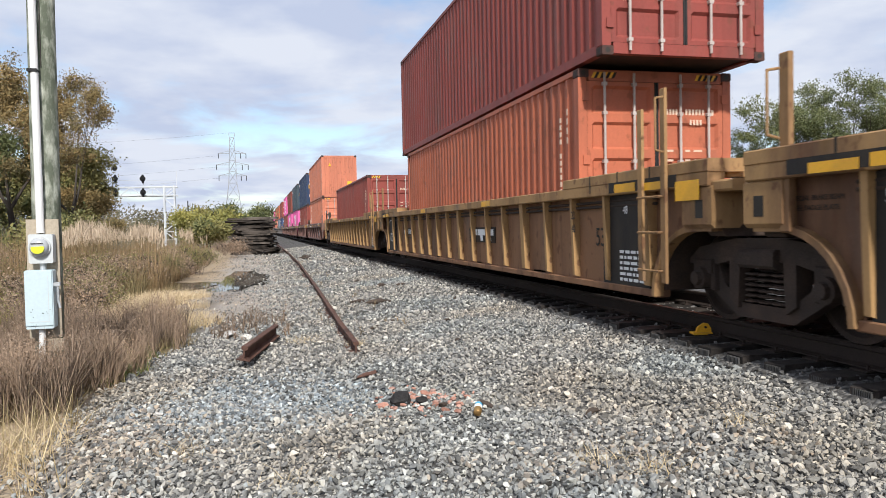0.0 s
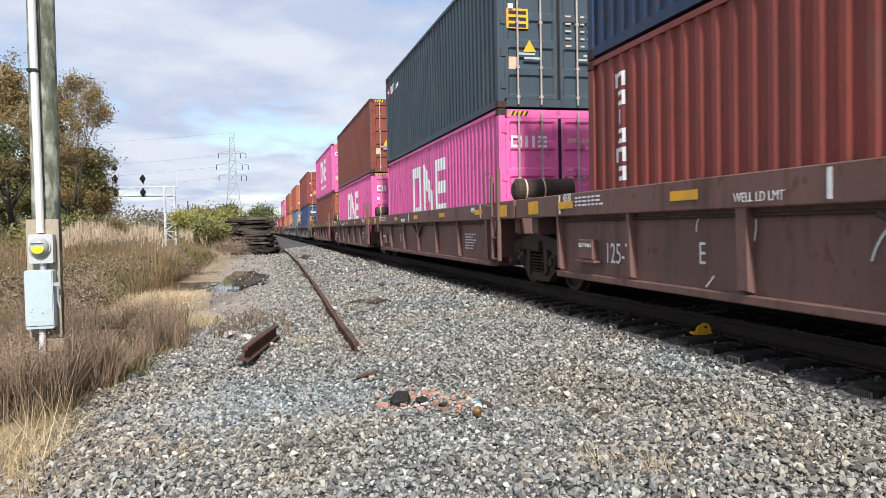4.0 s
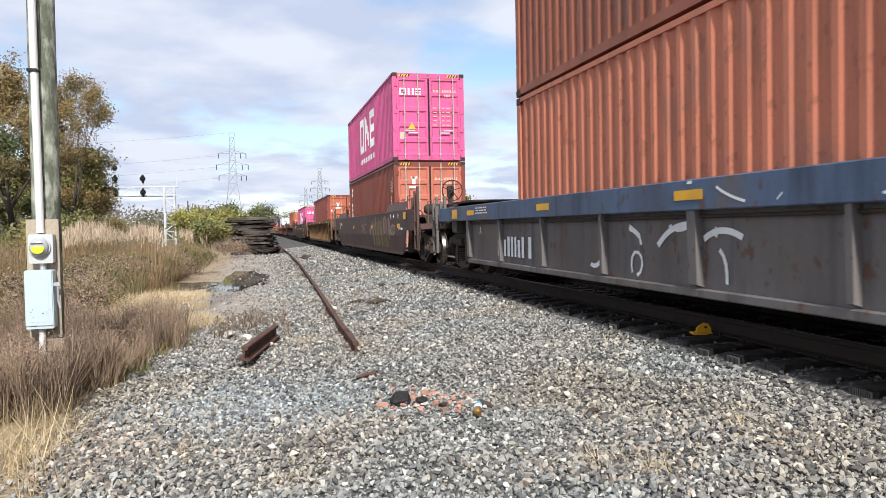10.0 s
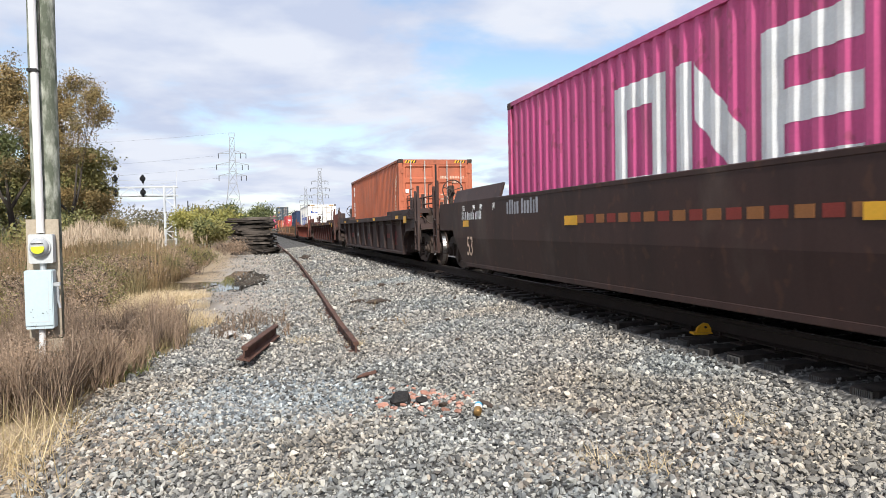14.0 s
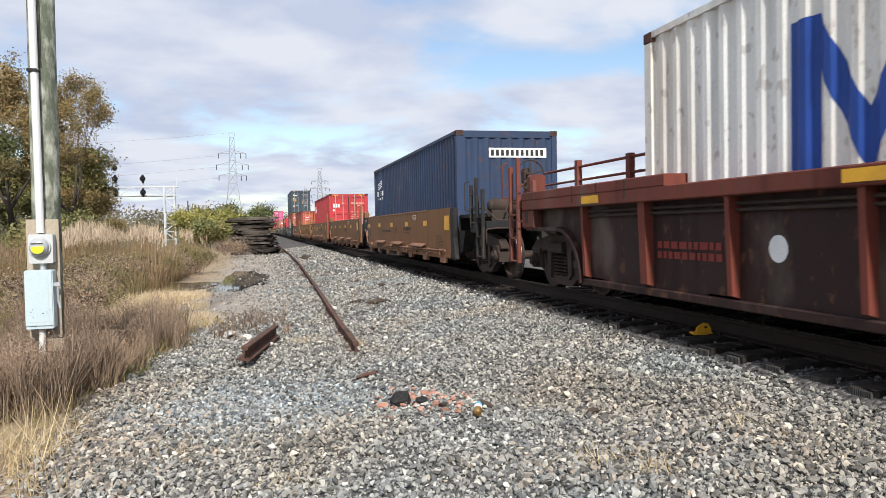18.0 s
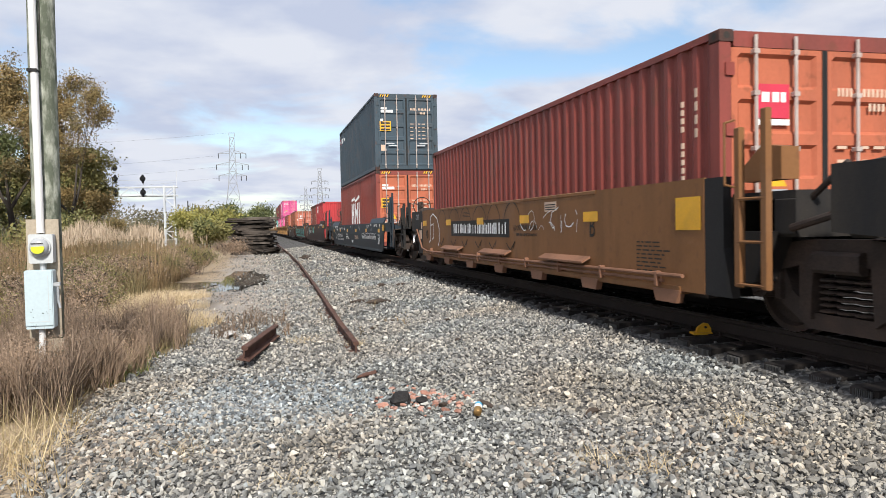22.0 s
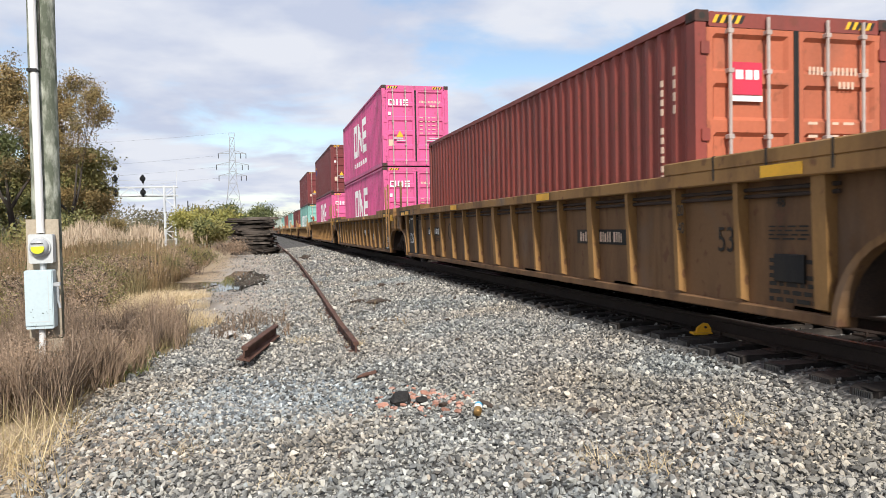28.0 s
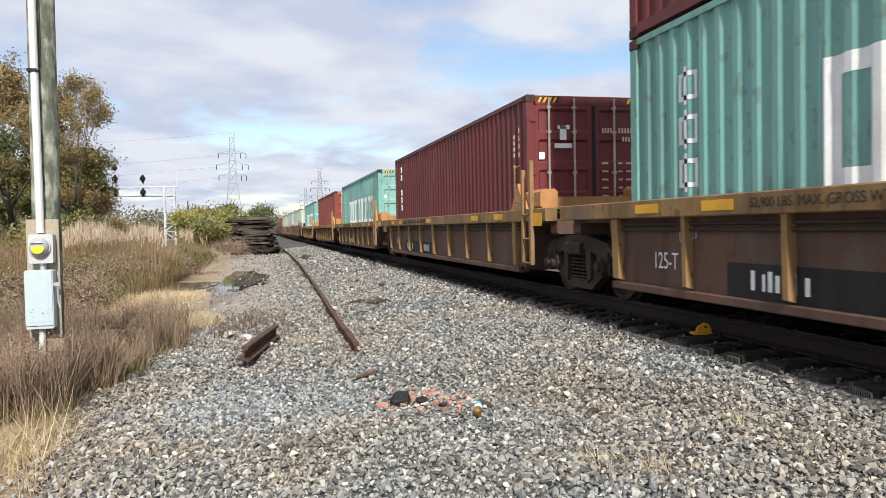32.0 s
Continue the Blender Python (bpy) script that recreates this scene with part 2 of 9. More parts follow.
# ---------------------------------------------------------------- mesh tools
class Build:
    """Collects solids and makes one mesh of them."""

    def __init__(self):
        self.v, self.f = [], []

    def box(self, x0, x1, y0, y1, z0, z1, c=0.0):
        if c <= 0:
            n = len(self.v)
            self.v += [(x, y, z) for x in (x0, x1) for y in (y0, y1) for z in (z0, z1)]
            self.f += [[n + i for i in q] for q in ((0, 1, 3, 2), (4, 6, 7, 5), (0, 4, 5, 1), (2, 3, 7, 6), (0, 2, 6, 4), (1, 5, 7, 3))]
            return self
        pts = [(x0 + c, z0), (x1 - c, z0), (x1, z0 + c), (x1, z1 - c), (x1 - c, z1), (x0 + c, z1), (x0, z1 - c), (x0, z0 + c)]
        return self.prism(pts, "y", y0, y1)

    def prism(self, pts, axis, a, b):
        """A closed outline, swept along an axis. Outline in (x, z) for y, (y, z) for x, (x, y) for z."""
        n, k = len(self.v), len(pts)
        for w in (a, b):
            for p, q in pts:
                self.v.append({"y": (p, w, q), "x": (w, p, q), "z": (p, q, w)}[axis])
        self.f += [[n + i, n + (i + 1) % k, n + k + (i + 1) % k, n + k + i] for i in range(k)]
        self.f += [[n + i for i in range(k)][::-1], [n + k + i for i in range(k)]]
        return self

    def tube(self, p, q, r0, r1=None, n=8, caps=True):
        p, q = Vector(p), Vector(q)
        r1 = r0 if r1 is None else r1
        w = (q - p).normalized()
        a = w.orthogonal().normalized()
        b = w.cross(a)
        k = len(self.v)
        for c, r in ((p, r0), (q, r1)):
            for i in range(n):
                t = 2 * math.pi * i / n
                self.v.append(tuple(c + a * (r * math.cos(t)) + b * (r * math.sin(t))))
        self.f += [[k + i, k + (i + 1) % n, k + n + (i + 1) % n, k + n + i] for i in range(n)]
        if caps:
            self.f += [[k + i for i in range(n)][::-1], [k + n + i for i in range(n)]]
        return self

    def pipe(self, pts, r, n=6):
        for p, q in zip(pts, pts[1:]):
            self.tube(p, q, r, r, n)
        return self

    def quad(self, *pts):
        k = len(self.v)
        self.v += [tuple(p) for p in pts]
        self.f.append([k + i for i in range(len(pts))])
        return self

    def lathe(self, profile, axis, n=24):
        """profile: (place along the axis, radius); closed ring by ring."""
        k = len(self.v)
        for a, r in profile:
            for i in range(n):
                t = 2 * math.pi * i / n
                c, s = r * math.cos(t), r * math.sin(t)
                self.v.append({"x": (a, c, s), "y": (c, a, s), "z": (c, s, a)}[axis])
        for j in range(len(profile) - 1):
            for i in range(n):
                p, q = k + j * n + i, k + j * n + (i + 1) % n
                self.f.append([p, q, q + n, p + n])
        return self

    def mesh(self, name, mat, smooth=False):
        me = bpy.data.meshes.new(name)
        me.from_pydata(self.v, [], self.f)
        bm = bmesh.new()
        bm.from_mesh(me)
        if len(self.v) < 20000:
            bmesh.ops.recalc_face_normals(bm, faces=bm.faces)
        bm.to_mesh(me)
        bm.free()
        me.materials.append(mat)
        if smooth:
            me.shade_smooth()
        return me


def raw_mesh(name, verts, faces, mat, smooth=False):
    """Large mesh from numpy arrays of triangles or quads."""
    me = bpy.data.meshes.new(name)
    k = faces.shape[1]
    me.vertices.add(len(verts)); me.loops.add(faces.size); me.polygons.add(len(faces))
    me.vertices.foreach_set("co", np.asarray(verts, np.float32).ravel())
    me.loops.foreach_set("vertex_index", np.asarray(faces, np.int32).ravel())
    me.polygons.foreach_set("loop_start", np.arange(0, faces.size, k, dtype=np.int32))
    me.polygons.foreach_set("loop_total", np.full(len(faces), k, np.int32))
    me.update(calc_edges=True)
    me.materials.append(mat)
    if smooth:
        me.shade_smooth()
    else:
        me.shade_flat()
    return me


MESHES = {}


def cached(key, maker, name, mat, smooth=False):
    k = (key, name, mat.name)
    if k not in MESHES:
        MESHES[k] = maker().mesh(name, mat, smooth)
    return MESHES[k]


def part(name, shape, mat, parent, label="", m=None, smooth=False):
    """ONE mesh object under a thing or under a part."""
    me = shape.mesh(name, mat, smooth) if isinstance(shape, Build) else shape
    ob = new(name, me)
    ob.parent = parent
    if m is not None:
        ob.matrix_basis = m
    if label:
        tagged(ob, label)
    return ob


def empty(name, m, label, category, group="", kind=""):
    ob = new(name)
    ob.empty_display_size = 0.3
    ob.matrix_basis = m
    return tagged(ob, label, category, group, kind)


TO_LEFT = Matrix(((0, 0, -1, 0), (-1, 0, 0, 0), (0, 1, 0, 0), (0, 0, 0, 1)))     # writing on a side that faces -x


def writing(text, size, mat, parent, place, turn, label="", narrow=1.0):
    key = ("text", text, size, mat.name, narrow)
    if key not in MESHES:
        cu = bpy.data.curves.new("writing", "FONT")
        cu.body, cu.size, cu.extrude = text, size, 0.001
        cu.align_x, cu.align_y = "CENTER", "CENTER"
        ob = bpy.data.objects.new("writing", cu)
        scene.collection.objects.link(ob)
        deps = bpy.context.evaluated_depsgraph_get()
        me = bpy.data.meshes.new_from_object(ob.evaluated_get(deps))
        me.transform(Matrix.Diagonal((narrow, 1, 1, 1)))
        me.materials.clear(); me.materials.append(mat)
        bpy.data.objects.remove(ob)
        MESHES[key] = me
    return part("lettering", MESHES[key], mat, parent, label, Matrix.Translation(place) @ turn)



# ---------------------------------------------------------------- containers
WIDE = 1.219
PITCH = 0.278


def wave(y, y0):
    """Depth of the corrugated side at y, for a panel that begins at y0."""
    u = (y - y0) % PITCH
    if u < 0.072: return 0.0
    if u < 0.140: return 0.036 * (u - 0.072) / 0.068
    if u < 0.210: return 0.036
    return 0.036 * (PITCH - u) / 0.068


def wave_steps(y0, a, b):
    """The bends of the corrugation between a and b."""
    ys = [a, b]
    k = math.floor((a - y0) / PITCH) - 1
    while y0 + k * PITCH < b + PITCH:
        for o in (0.0, 0.072, 0.140, 0.210):
            y = y0 + k * PITCH + o
            if a < y < b:
                ys.append(y)
        k += 1
    return sorted(ys)


def corrugated(L, H, side):
    b = Build()
    y0, y1 = -L / 2 + 0.13, L / 2 - 0.13
    z0, z1 = 0.15, H - 0.07
    ys = wave_steps(y0, y0, y1)
    for i, y in enumerate(ys):
        x = side * (WIDE - 0.012 - wave(y, y0))
        b.v += [(x, y, z0), (x, y, z1)]
        if i:
            n = 2 * i
            b.f.append([n - 2, n, n + 1, n - 1] if side > 0 else [n - 2, n - 1, n + 1, n])
    return b


def corrugated_end(H, y):
    b = Build()
    xs = wave_steps(-WIDE + 0.13, -WIDE + 0.13, WIDE - 0.13)
    for i, x in enumerate(xs):
        d = math.copysign(0.012 + wave(x, -WIDE + 0.13), y)
        b.v += [(x, y - d, 0.15), (x, y - d, H - 0.09)]
        if i:
            n = 2 * i
            b.f.append([n - 2, n, n + 1, n - 1])
    return b


def side_mark(shapes, L, mat, parent, label=""):
    """Paint that follows the corrugated side: shapes of (y0, y1, low at y0, low at y1, high at y0, high at y1)."""
    b = Build()
    s0 = -L / 2 + 0.13
    for ya, yb, la, lb, ha, hb in shapes:
        n0 = len(b.v)
        ys = wave_steps(s0, min(ya, yb), max(ya, yb))
        for i, y in enumerate(ys):
            t = (y - ya) / (yb - ya)
            x = -(WIDE - 0.012 - wave(y, s0)) - 0.004
            b.v += [(x, y, la + (lb - la) * t), (x, y, ha + (hb - ha) * t)]
            if i:
                n = n0 + 2 * i
                b.f.append([n - 2, n - 1, n + 1, n])
    return part("painted_mark", b, mat, parent, label)


def bars(y0, y1, z0, z1, n, vertical=True):
    """Unreadable lettering as a run of plain bars."""
    out, step = [], (y1 - y0) / n
    for i in range(n):
        if i % 5 == 4:
            continue
        out.append((y0 + i * step, y0 + (i + 0.66) * step, z0, z0, z1, z1))
    return out


def column_bars(y, w, z1, z0, n):
    out, step = [], (z1 - z0) / n
    for i in range(n):
        if i in (4, 11):
            continue
        zt = z1 - i * step
        out.append((y, y + w, zt - step * 0.68, zt - step * 0.68, zt, zt))
    return out


def open_frame(y, w, z0, z1, s):
    """A hollow upright frame as four strokes; y is its far edge, strokes run towards the near end."""
    return [(y, y - s, z0, z0, z1, z1), (y - w + s, y - w, z0, z0, z1, z1), (y - s, y - w + s, z1 - s, z1 - s, z1, z1), (y - s, y - w + s, z0, z0, z0 + s, z0 + s)]


def pink_logo(far, z0, z1, small=True):
    """Three white block shapes: a hollow frame, slanted strokes, stacked bars."""
    w, s, g = 1.2, 0.3, 0.21
    h = z1 - z0
    out = open_frame(far, w, z0, z1, s)
    y = far - w - g
    out += [(y, y - s, z0, z0, z1, z1), (y - s - 0.05, y - w, z1 - h * 0.40, z0, z1, z0 + h * 0.40)]
    y -= w + g
    out.append((y, y - s, z0, z0, z1, z1))
    for k in (0.0, 0.39, 0.78):
        out.append((y - s, y - w, z1 - h * k - s, z1 - h * k - s, z1 - h * k, z1 - h * k))
    if small:
        out += bars(far - 4.0, far - 0.1, z0 - 0.46, z0 - 0.26, 34)
    return out


def door_leaf(H, x0, x1):
    """One door leaf with pressed-in horizontal bands."""
    b = Build()
    y = -0.02
    zs = [0.17]
    n = 5
    step = (H - 0.17 - 0.17) / n
    for i in range(n):
        z = 0.17 + i * step
        zs += [z + step * 0.12, z + step * 0.2, z + step * 0.8, z + step * 0.88]
    zs.append(H - 0.17)
    xs = [x0, x0 + 0.07, x0 + 0.11, x1 - 0.11, x1 - 0.07, x1]
    for j, z in enumerate(zs):
        k = (j - 1) % 4 if 0 < j < len(zs) - 1 else 0
        inside = 0 < j < len(zs) - 1 and k in (1, 2)
        for i, x in enumerate(xs):
            b.v.append((x, y + (0.04 if inside and i in (2, 3) else 0.0), z))
    m = len(xs)
    for j in range(len(zs) - 1):
        for i in range(m - 1):
            a = j * m + i
            b.f.append([a, a + 1, a + 1 + m, a + m])
    return b


def flat_marks(rects, y=-0.0215):
    b = Build()
    for x0, x1, z0, z1 in rects:
        b.quad((x0, y, z0), (x1, y, z0), (x1, y, z1), (x0, y, z1))
    return b


def triangle_mark(x, z, s, y=-0.022):
    return Build().quad((x - s / 2, y, z), (x + s / 2, y, z), (x, y, z + s * 0.87))


def hazard(x0, x1, z0, z1, phase, y):
    b = Build()
    w = (x1 - x0) / 9
    for i in range(4):
        a = x0 + (2 * i + phase) * w
        b.quad((a, y, z0), (a + w, y, z0), (a + 2 * w, y, z1), (a + w, y, z1))
    return b


def container(colour, L, H, s, z, label, door="", end="doors", logo="", rail=None, seed=0, gasket=True):
    """A shipping container whose near end stands at s along the train; local origin at the middle of its floor."""
    rng = random.Random(seed)
    mat, railmat = PAINT[colour], PAINT[rail or colour]
    # a door colour of its own is paler, in place of sun on the end
    doormat = PAINT[door or colour]
    box = empty("shipping_container", pose(TRACK, s + L / 2, z), label, "container", "containers on the train")
    key = (colour, L, H)
    hy = L / 2
    for sd in (-1, 1):
        part("side_panel", cached((key, sd), lambda: corrugated(L, H, sd), "side_panel", mat), mat, box)
        part("top_rail", cached((key, sd, 1), lambda: Build().box(sd * WIDE - 0.03 + (0.03 if sd < 0 else -0.03), sd * WIDE + (0.06 if sd < 0 else 0.0), -hy + 0.16, hy - 0.16, H - 0.075, H - 0.004), "top_rail", railmat), railmat, box)
        part("bottom_rail", cached((key, sd, 2), lambda: Build().prism([(sd * (WIDE - 0.006), 0.03), (sd * (WIDE - 0.006), 0.158), (sd * (WIDE - 0.07), 0.158), (sd * (WIDE - 0.12), 0.03)], "y", -hy + 0.16, hy - 0.16), "bottom_rail", railmat), railmat, box)
    part("roof", cached((key, 3), lambda: Build().box(-WIDE + 0.06, WIDE - 0.06, -hy + 0.1, hy - 0.1, H - 0.06, H - 0.035), "roof", mat), mat, box)
    part("floor_frame", cached((key, 4), lambda: Build().box(-WIDE + 0.1, WIDE - 0.1, -hy + 0.1, hy - 0.1, 0.06, 0.15), "floor_frame", STEEL), STEEL, box)
    for sd, ey in itertools.product((-1, 1), (-1, 1)):
        part("corner_post", cached((key, sd, ey, 5), lambda: Build().box(min(sd * WIDE, sd * (WIDE - 0.13)), max(sd * WIDE, sd * (WIDE - 0.13)), min(ey * (hy - 0.006), ey * (hy - 0.15)), max(ey * (hy - 0.006), ey * (hy - 0.15)), 0.118, H - 0.118, 0.012), "corner_post", railmat), railmat, box)
        for zz in (0.0, H - 0.118):
            def casting():
                b = Build()
                a, c = sorted((sd * (WIDE + 0.003), sd * (WIDE - 0.16)))
                e, f = sorted((ey * (hy + 0.003), ey * (hy - 0.175)))
                b.box(a, c, e, f, zz, zz + 0.118, 0.01)
                return b
            part("corner_fitting", cached((L, H, sd, ey, zz), casting, "corner_fitting", CORNER), CORNER, box)
            if ey < 0:
                def holes():
                    b = Build()
                    x = sd * (WIDE - 0.078)
                    b.tube((x, -hy - 0.004, zz + 0.06), (x, -hy - 0.0045, zz + 0.06), 0.036, None, 10)
                    if sd < 0:
                        b.tube((-WIDE - 0.004, -hy + 0.085, zz + 0.06), (-WIDE - 0.0045, -hy + 0.085, zz + 0.06), 0.036, None, 10)
                    return b
                part("fitting_hole", cached((key, sd, ey, zz, "h"), holes, "fitting_hole", DARKMARK), DARKMARK, box)
    part("end_panel", cached((key, 6), lambda: corrugated_end(H, hy), "end_panel", mat), mat, box)
    if end != "doors":
        part("end_panel", cached((key, 7), lambda: corrugated_end(H, -hy), "end_panel", mat), mat, box)
        part("header", cached((key, 8), lambda: Build().box(-WIDE + 0.16, WIDE - 0.16, -hy + 0.01, -hy + 0.09, H - 0.13, H - 0.01, 0.01), "header", mat), mat, box)
        part("end_sill", cached((key, 9), lambda: Build().box(-WIDE + 0.16, WIDE - 0.16, -hy + 0.01, -hy + 0.12, 0.02, 0.17, 0.01), "end_sill", mat), mat, box)
        if end == "tag":
            part("marking_panel", flat_marks([(-0.45, 0.95, H - 0.62, H - 0.40)], -hy + 0.004), WHITE, box, "white strip with dark characters worn to bars")
            part("marking_bars", flat_marks([(-0.40 + 0.12 * i, -0.33 + 0.12 * i, H - 0.58, H - 0.44) for i in range(11)], -hy + 0.001), DARKMARK, box)
        if end == "labels":
            part("warning_label", Build().quad((-0.75, -hy + 0.003, H - 0.75), (-0.55, -hy + 0.003, H - 0.75), (-0.65, -hy + 0.003, H - 0.52)), YELLOW, box, "yellow warning triangle")
            part("warning_label", flat_marks([(0.55, 0.85, 0.75, 1.1)], -hy + 0.003), YELLOW, box, "yellow square label")
    else:
        part("header", cached((key, 8), lambda: Build().box(-WIDE + 0.16, WIDE - 0.16, -hy + 0.005, -hy + 0.1, H - 0.165, H - 0.01, 0.012), "header", railmat), railmat, box)
        part("end_sill", cached((key, 9), lambda: Build().box(-WIDE + 0.16, WIDE - 0.16, -hy + 0.005, -hy + 0.12, 0.02, 0.165, 0.012), "end_sill", railmat), railmat, box)
        part("recess", cached((key, 10), lambda: Build().box(-WIDE + 0.13, WIDE - 0.13, -hy + 0.06, -hy + 0.075, 0.16, H - 0.16), "recess", DARKMARK), DARKMARK, box)
        if H > 2.7:
            for k, (xa, xb) in enumerate(((-1.02, -0.62), (0.62, 1.02))):
                part("hazard_stripes", cached((key, 11, k, 0), lambda: hazard(xa, xb, H - 0.125, H - 0.04, 0, -hy + 0.002), "hazard_stripes", YELLOW), YELLOW, box, "yellow stripes")
                part("hazard_stripes", cached((key, 11, k, 1), lambda: hazard(xa, xb, H - 0.125, H - 0.04, 1, -hy + 0.002), "hazard_stripes", DARKMARK), DARKMARK, box, "black stripes")
        at = Matrix.Translation((0, -hy + 0.03, 0))
        for sd in (-1, 1):
            x0, x1 = (-WIDE + 0.135, -0.02) if sd < 0 else (0.02, WIDE - 0.135)
            leaf = part("door", cached((key, 12, sd), lambda: door_leaf(H, x0, x1), "door", doormat), doormat, box, "door coloured paler for sunlight on the end" if door else "", at)
            for xr in ((-0.83, -0.37) if sd < 0 else (0.37, 0.83)):
                part("lock_rod", cached(("rod", H, xr), lambda: Build().tube((xr, -0.06, 0.06), (xr, -0.06, H - 0.05), 0.019, None, 8), "lock_rod", ROD), ROD, leaf, "pale painted lock rod")
                part("rod_bracket", cached(("rodb", H, xr), lambda: [b := Build()] and [b.box(xr - 0.032, xr + 0.032, -0.082, -0.012, zz - 0.024, zz + 0.024, 0.006) for zz in (0.2, 0.75, H * 0.55, H - 0.62, H - 0.21)] and b, "rod_bracket", ROD), ROD, leaf)["kind"] = "stuff"
                part("handle", cached(("rodh", H, xr), lambda: Build().box(xr - (0.34 if xr in (-0.37, 0.83) else -0.02), xr + (0.34 if xr in (-0.83, 0.37) else -0.02), -0.075, -0.055, (0.98 if xr in (-0.83, 0.83) else 0.9), (1.02 if xr in (-0.83, 0.83) else 0.94)), "handle", GALV), GALV, leaf)
            part("hinge", cached(("hinge", H, sd), lambda: [b := Build()] and [b.box(*sorted((sd * (WIDE - 0.16), sd * (WIDE - 0.06))), -0.045, 0.0, zz, zz + 0.13, 0.01) for zz in (0.35, 0.95, 1.55, H - 0.45)] and b, "hinge", railmat), railmat, leaf)["kind"] = "stuff"
            if gasket:
                part("gasket", cached(("gask", H, sd), lambda: Build().box(*sorted((sd * 0.004, sd * 0.03)), -0.032, -0.012, 0.17, H - 0.17), "gasket", RUBBER), RUBBER, leaf)
            if sd > 0:
                rows = [(0.16 + 0.05 * i, 0.19 + 0.05 * i, H - 0.625, H - 0.54) for i in range(4)] + [(0.47 + 0.055 * i, 0.503 + 0.055 * i, H - 0.625, H - 0.54) for i in range(6)] + [(0.9, 0.933, H - 0.625, H - 0.54)]
                rows += [(0.54 + 0.055 * i, 0.573 + 0.055 * i, H - 0.77, H - 0.69) for i in range(4)]
                for q in range(5):
                    rows += [(0.15, 0.27, H - 1.16 - q * 0.14, H - 1.13 - q * 0.14), (0.46, 0.54, H - 1.16 - q * 0.14, H - 1.13 - q * 0.14), (0.6, 0.74, H - 1.16 - q * 0.14, H - 1.13 - q * 0.14)]
                part("id_marking", cached(("ids", H), lambda: flat_marks(rows), "id_marking", CREAM), CREAM, leaf, "pale identification marking in plain bars")["kind"] = "stuff"
            else:
                kind = logo.split("/")[-1] if "/" in logo else ("plain" if logo in ("", "tri") else logo)
                if kind == "tal":
                    part("door_logo", cached(("tal1", H), lambda: flat_marks([(-0.79, -0.42, H - 0.86, H - 0.52)]), "door_logo", REDMARK), REDMARK, leaf, "red square company plate")
                    part("door_logo", cached(("tal2", H), lambda: flat_marks([(-0.79, -0.42, H - 0.93, H - 0.87), (-0.74, -0.65, H - 0.70, H - 0.60), (-0.62, -0.54, H - 0.70, H - 0.60), (-0.52, -0.46, H - 0.70, H - 0.60)], -0.0235), "door_logo", WHITE), WHITE, leaf)
                elif kind == "pink":
                    z0, z1 = H - 0.72, H - 0.50
                    part("door_logo", cached(("pk", H), lambda: flat_marks([(-0.98, -0.94, z0, z1), (-0.80, -0.76, z0, z1), (-0.94, -0.80, z1 - 0.05, z1), (-0.94, -0.80, z0, z0 + 0.05), (-0.70, -0.64, z0, z1), (-0.56, -0.50, z0, z1), (-0.44, -0.26, z0, z0 + 0.05), (-0.44, -0.26, z0 + 0.085, z0 + 0.135), (-0.44, -0.26, z1 - 0.05, z1)]), "door_logo", WHITE), WHITE, leaf, "white block company mark")
                elif kind == "triton":
                    part("door_logo", cached(("tr", H), lambda: flat_marks([(-0.62, -0.5, H - 0.75, H - 0.5), (-0.66, -0.44, H - 0.57, H - 0.5), (-0.72, -0.40, H - 0.89, H - 0.81)]), "door_logo", WHITE), WHITE, leaf, "white company mark")
                elif kind == "badge":
                    part("door_logo", cached(("bd", H), lambda: flat_marks([(-0.98, -0.52, H - 0.72, H - 0.62), (-0.98, -0.75, H - 0.60, H - 0.53)]), "door_logo", WHITE), WHITE, leaf, "white company mark")
                    part("caution_label", cached(("cau", H), lambda: flat_marks([(-1.03, -0.6, H - 1.42, H - 1.05)]), "caution_label", YELLOW), YELLOW, leaf, "yellow caution plate")
                    part("caution_text", cached(("caut", H), lambda: flat_marks([(-0.99, -0.64, H - 1.16 - 0.12 * i, H - 1.09 - 0.12 * i) for i in range(3)], -0.0235), "caution_text", DARKMARK), DARKMARK, leaf)
                elif kind == "white":
                    part("door_logo", cached(("wh", H), lambda: flat_marks([(-0.98, -0.82, H - 0.75, H - 0.55), (-0.78, -0.70, H - 0.75, H - 0.62), (-0.66, -0.58, H - 0.75, H - 0.62), (-0.54, -0.46, H - 0.75, H - 0.62), (-0.42, -0.34, H - 0.75, H - 0.62)]), "door_logo", BLUEMARK), BLUEMARK, leaf, "blue company mark")
                elif kind == "cai":
                    part("door_logo", cached(("ca", H), lambda: flat_marks([(-0.98, -0.72, H - 0.85, H - 0.62), (-0.66, -0.58, H - 0.85, H - 0.62)]), "door_logo", WHITE), WHITE, leaf, "white company mark")
                if rng.random() < 0.6 or logo == "tri":
                    part("warning_label", cached(("tri", H), lambda: triangle_mark(-0.58, 1.05, 0.26), "warning_label", YELLOW), YELLOW, leaf, "yellow warning triangle")
                part("label_plate", cached(("lp", H), lambda: flat_marks([(-1.0, -0.84, 0.72, 0.95)], -0.0205), "label_plate", CREAM), CREAM, leaf, "pale data plate")
                if rng.random() < 0.5:
                    part("label_plate", cached(("gl", H), lambda: flat_marks([(-1.0, -0.9, H - 1.08, H - 0.96)], -0.0215), "label_plate", WHITE), WHITE, leaf, "small white label")
    # paint on the long side
    far, near = hy, -hy
    side = logo.split("/")[0]
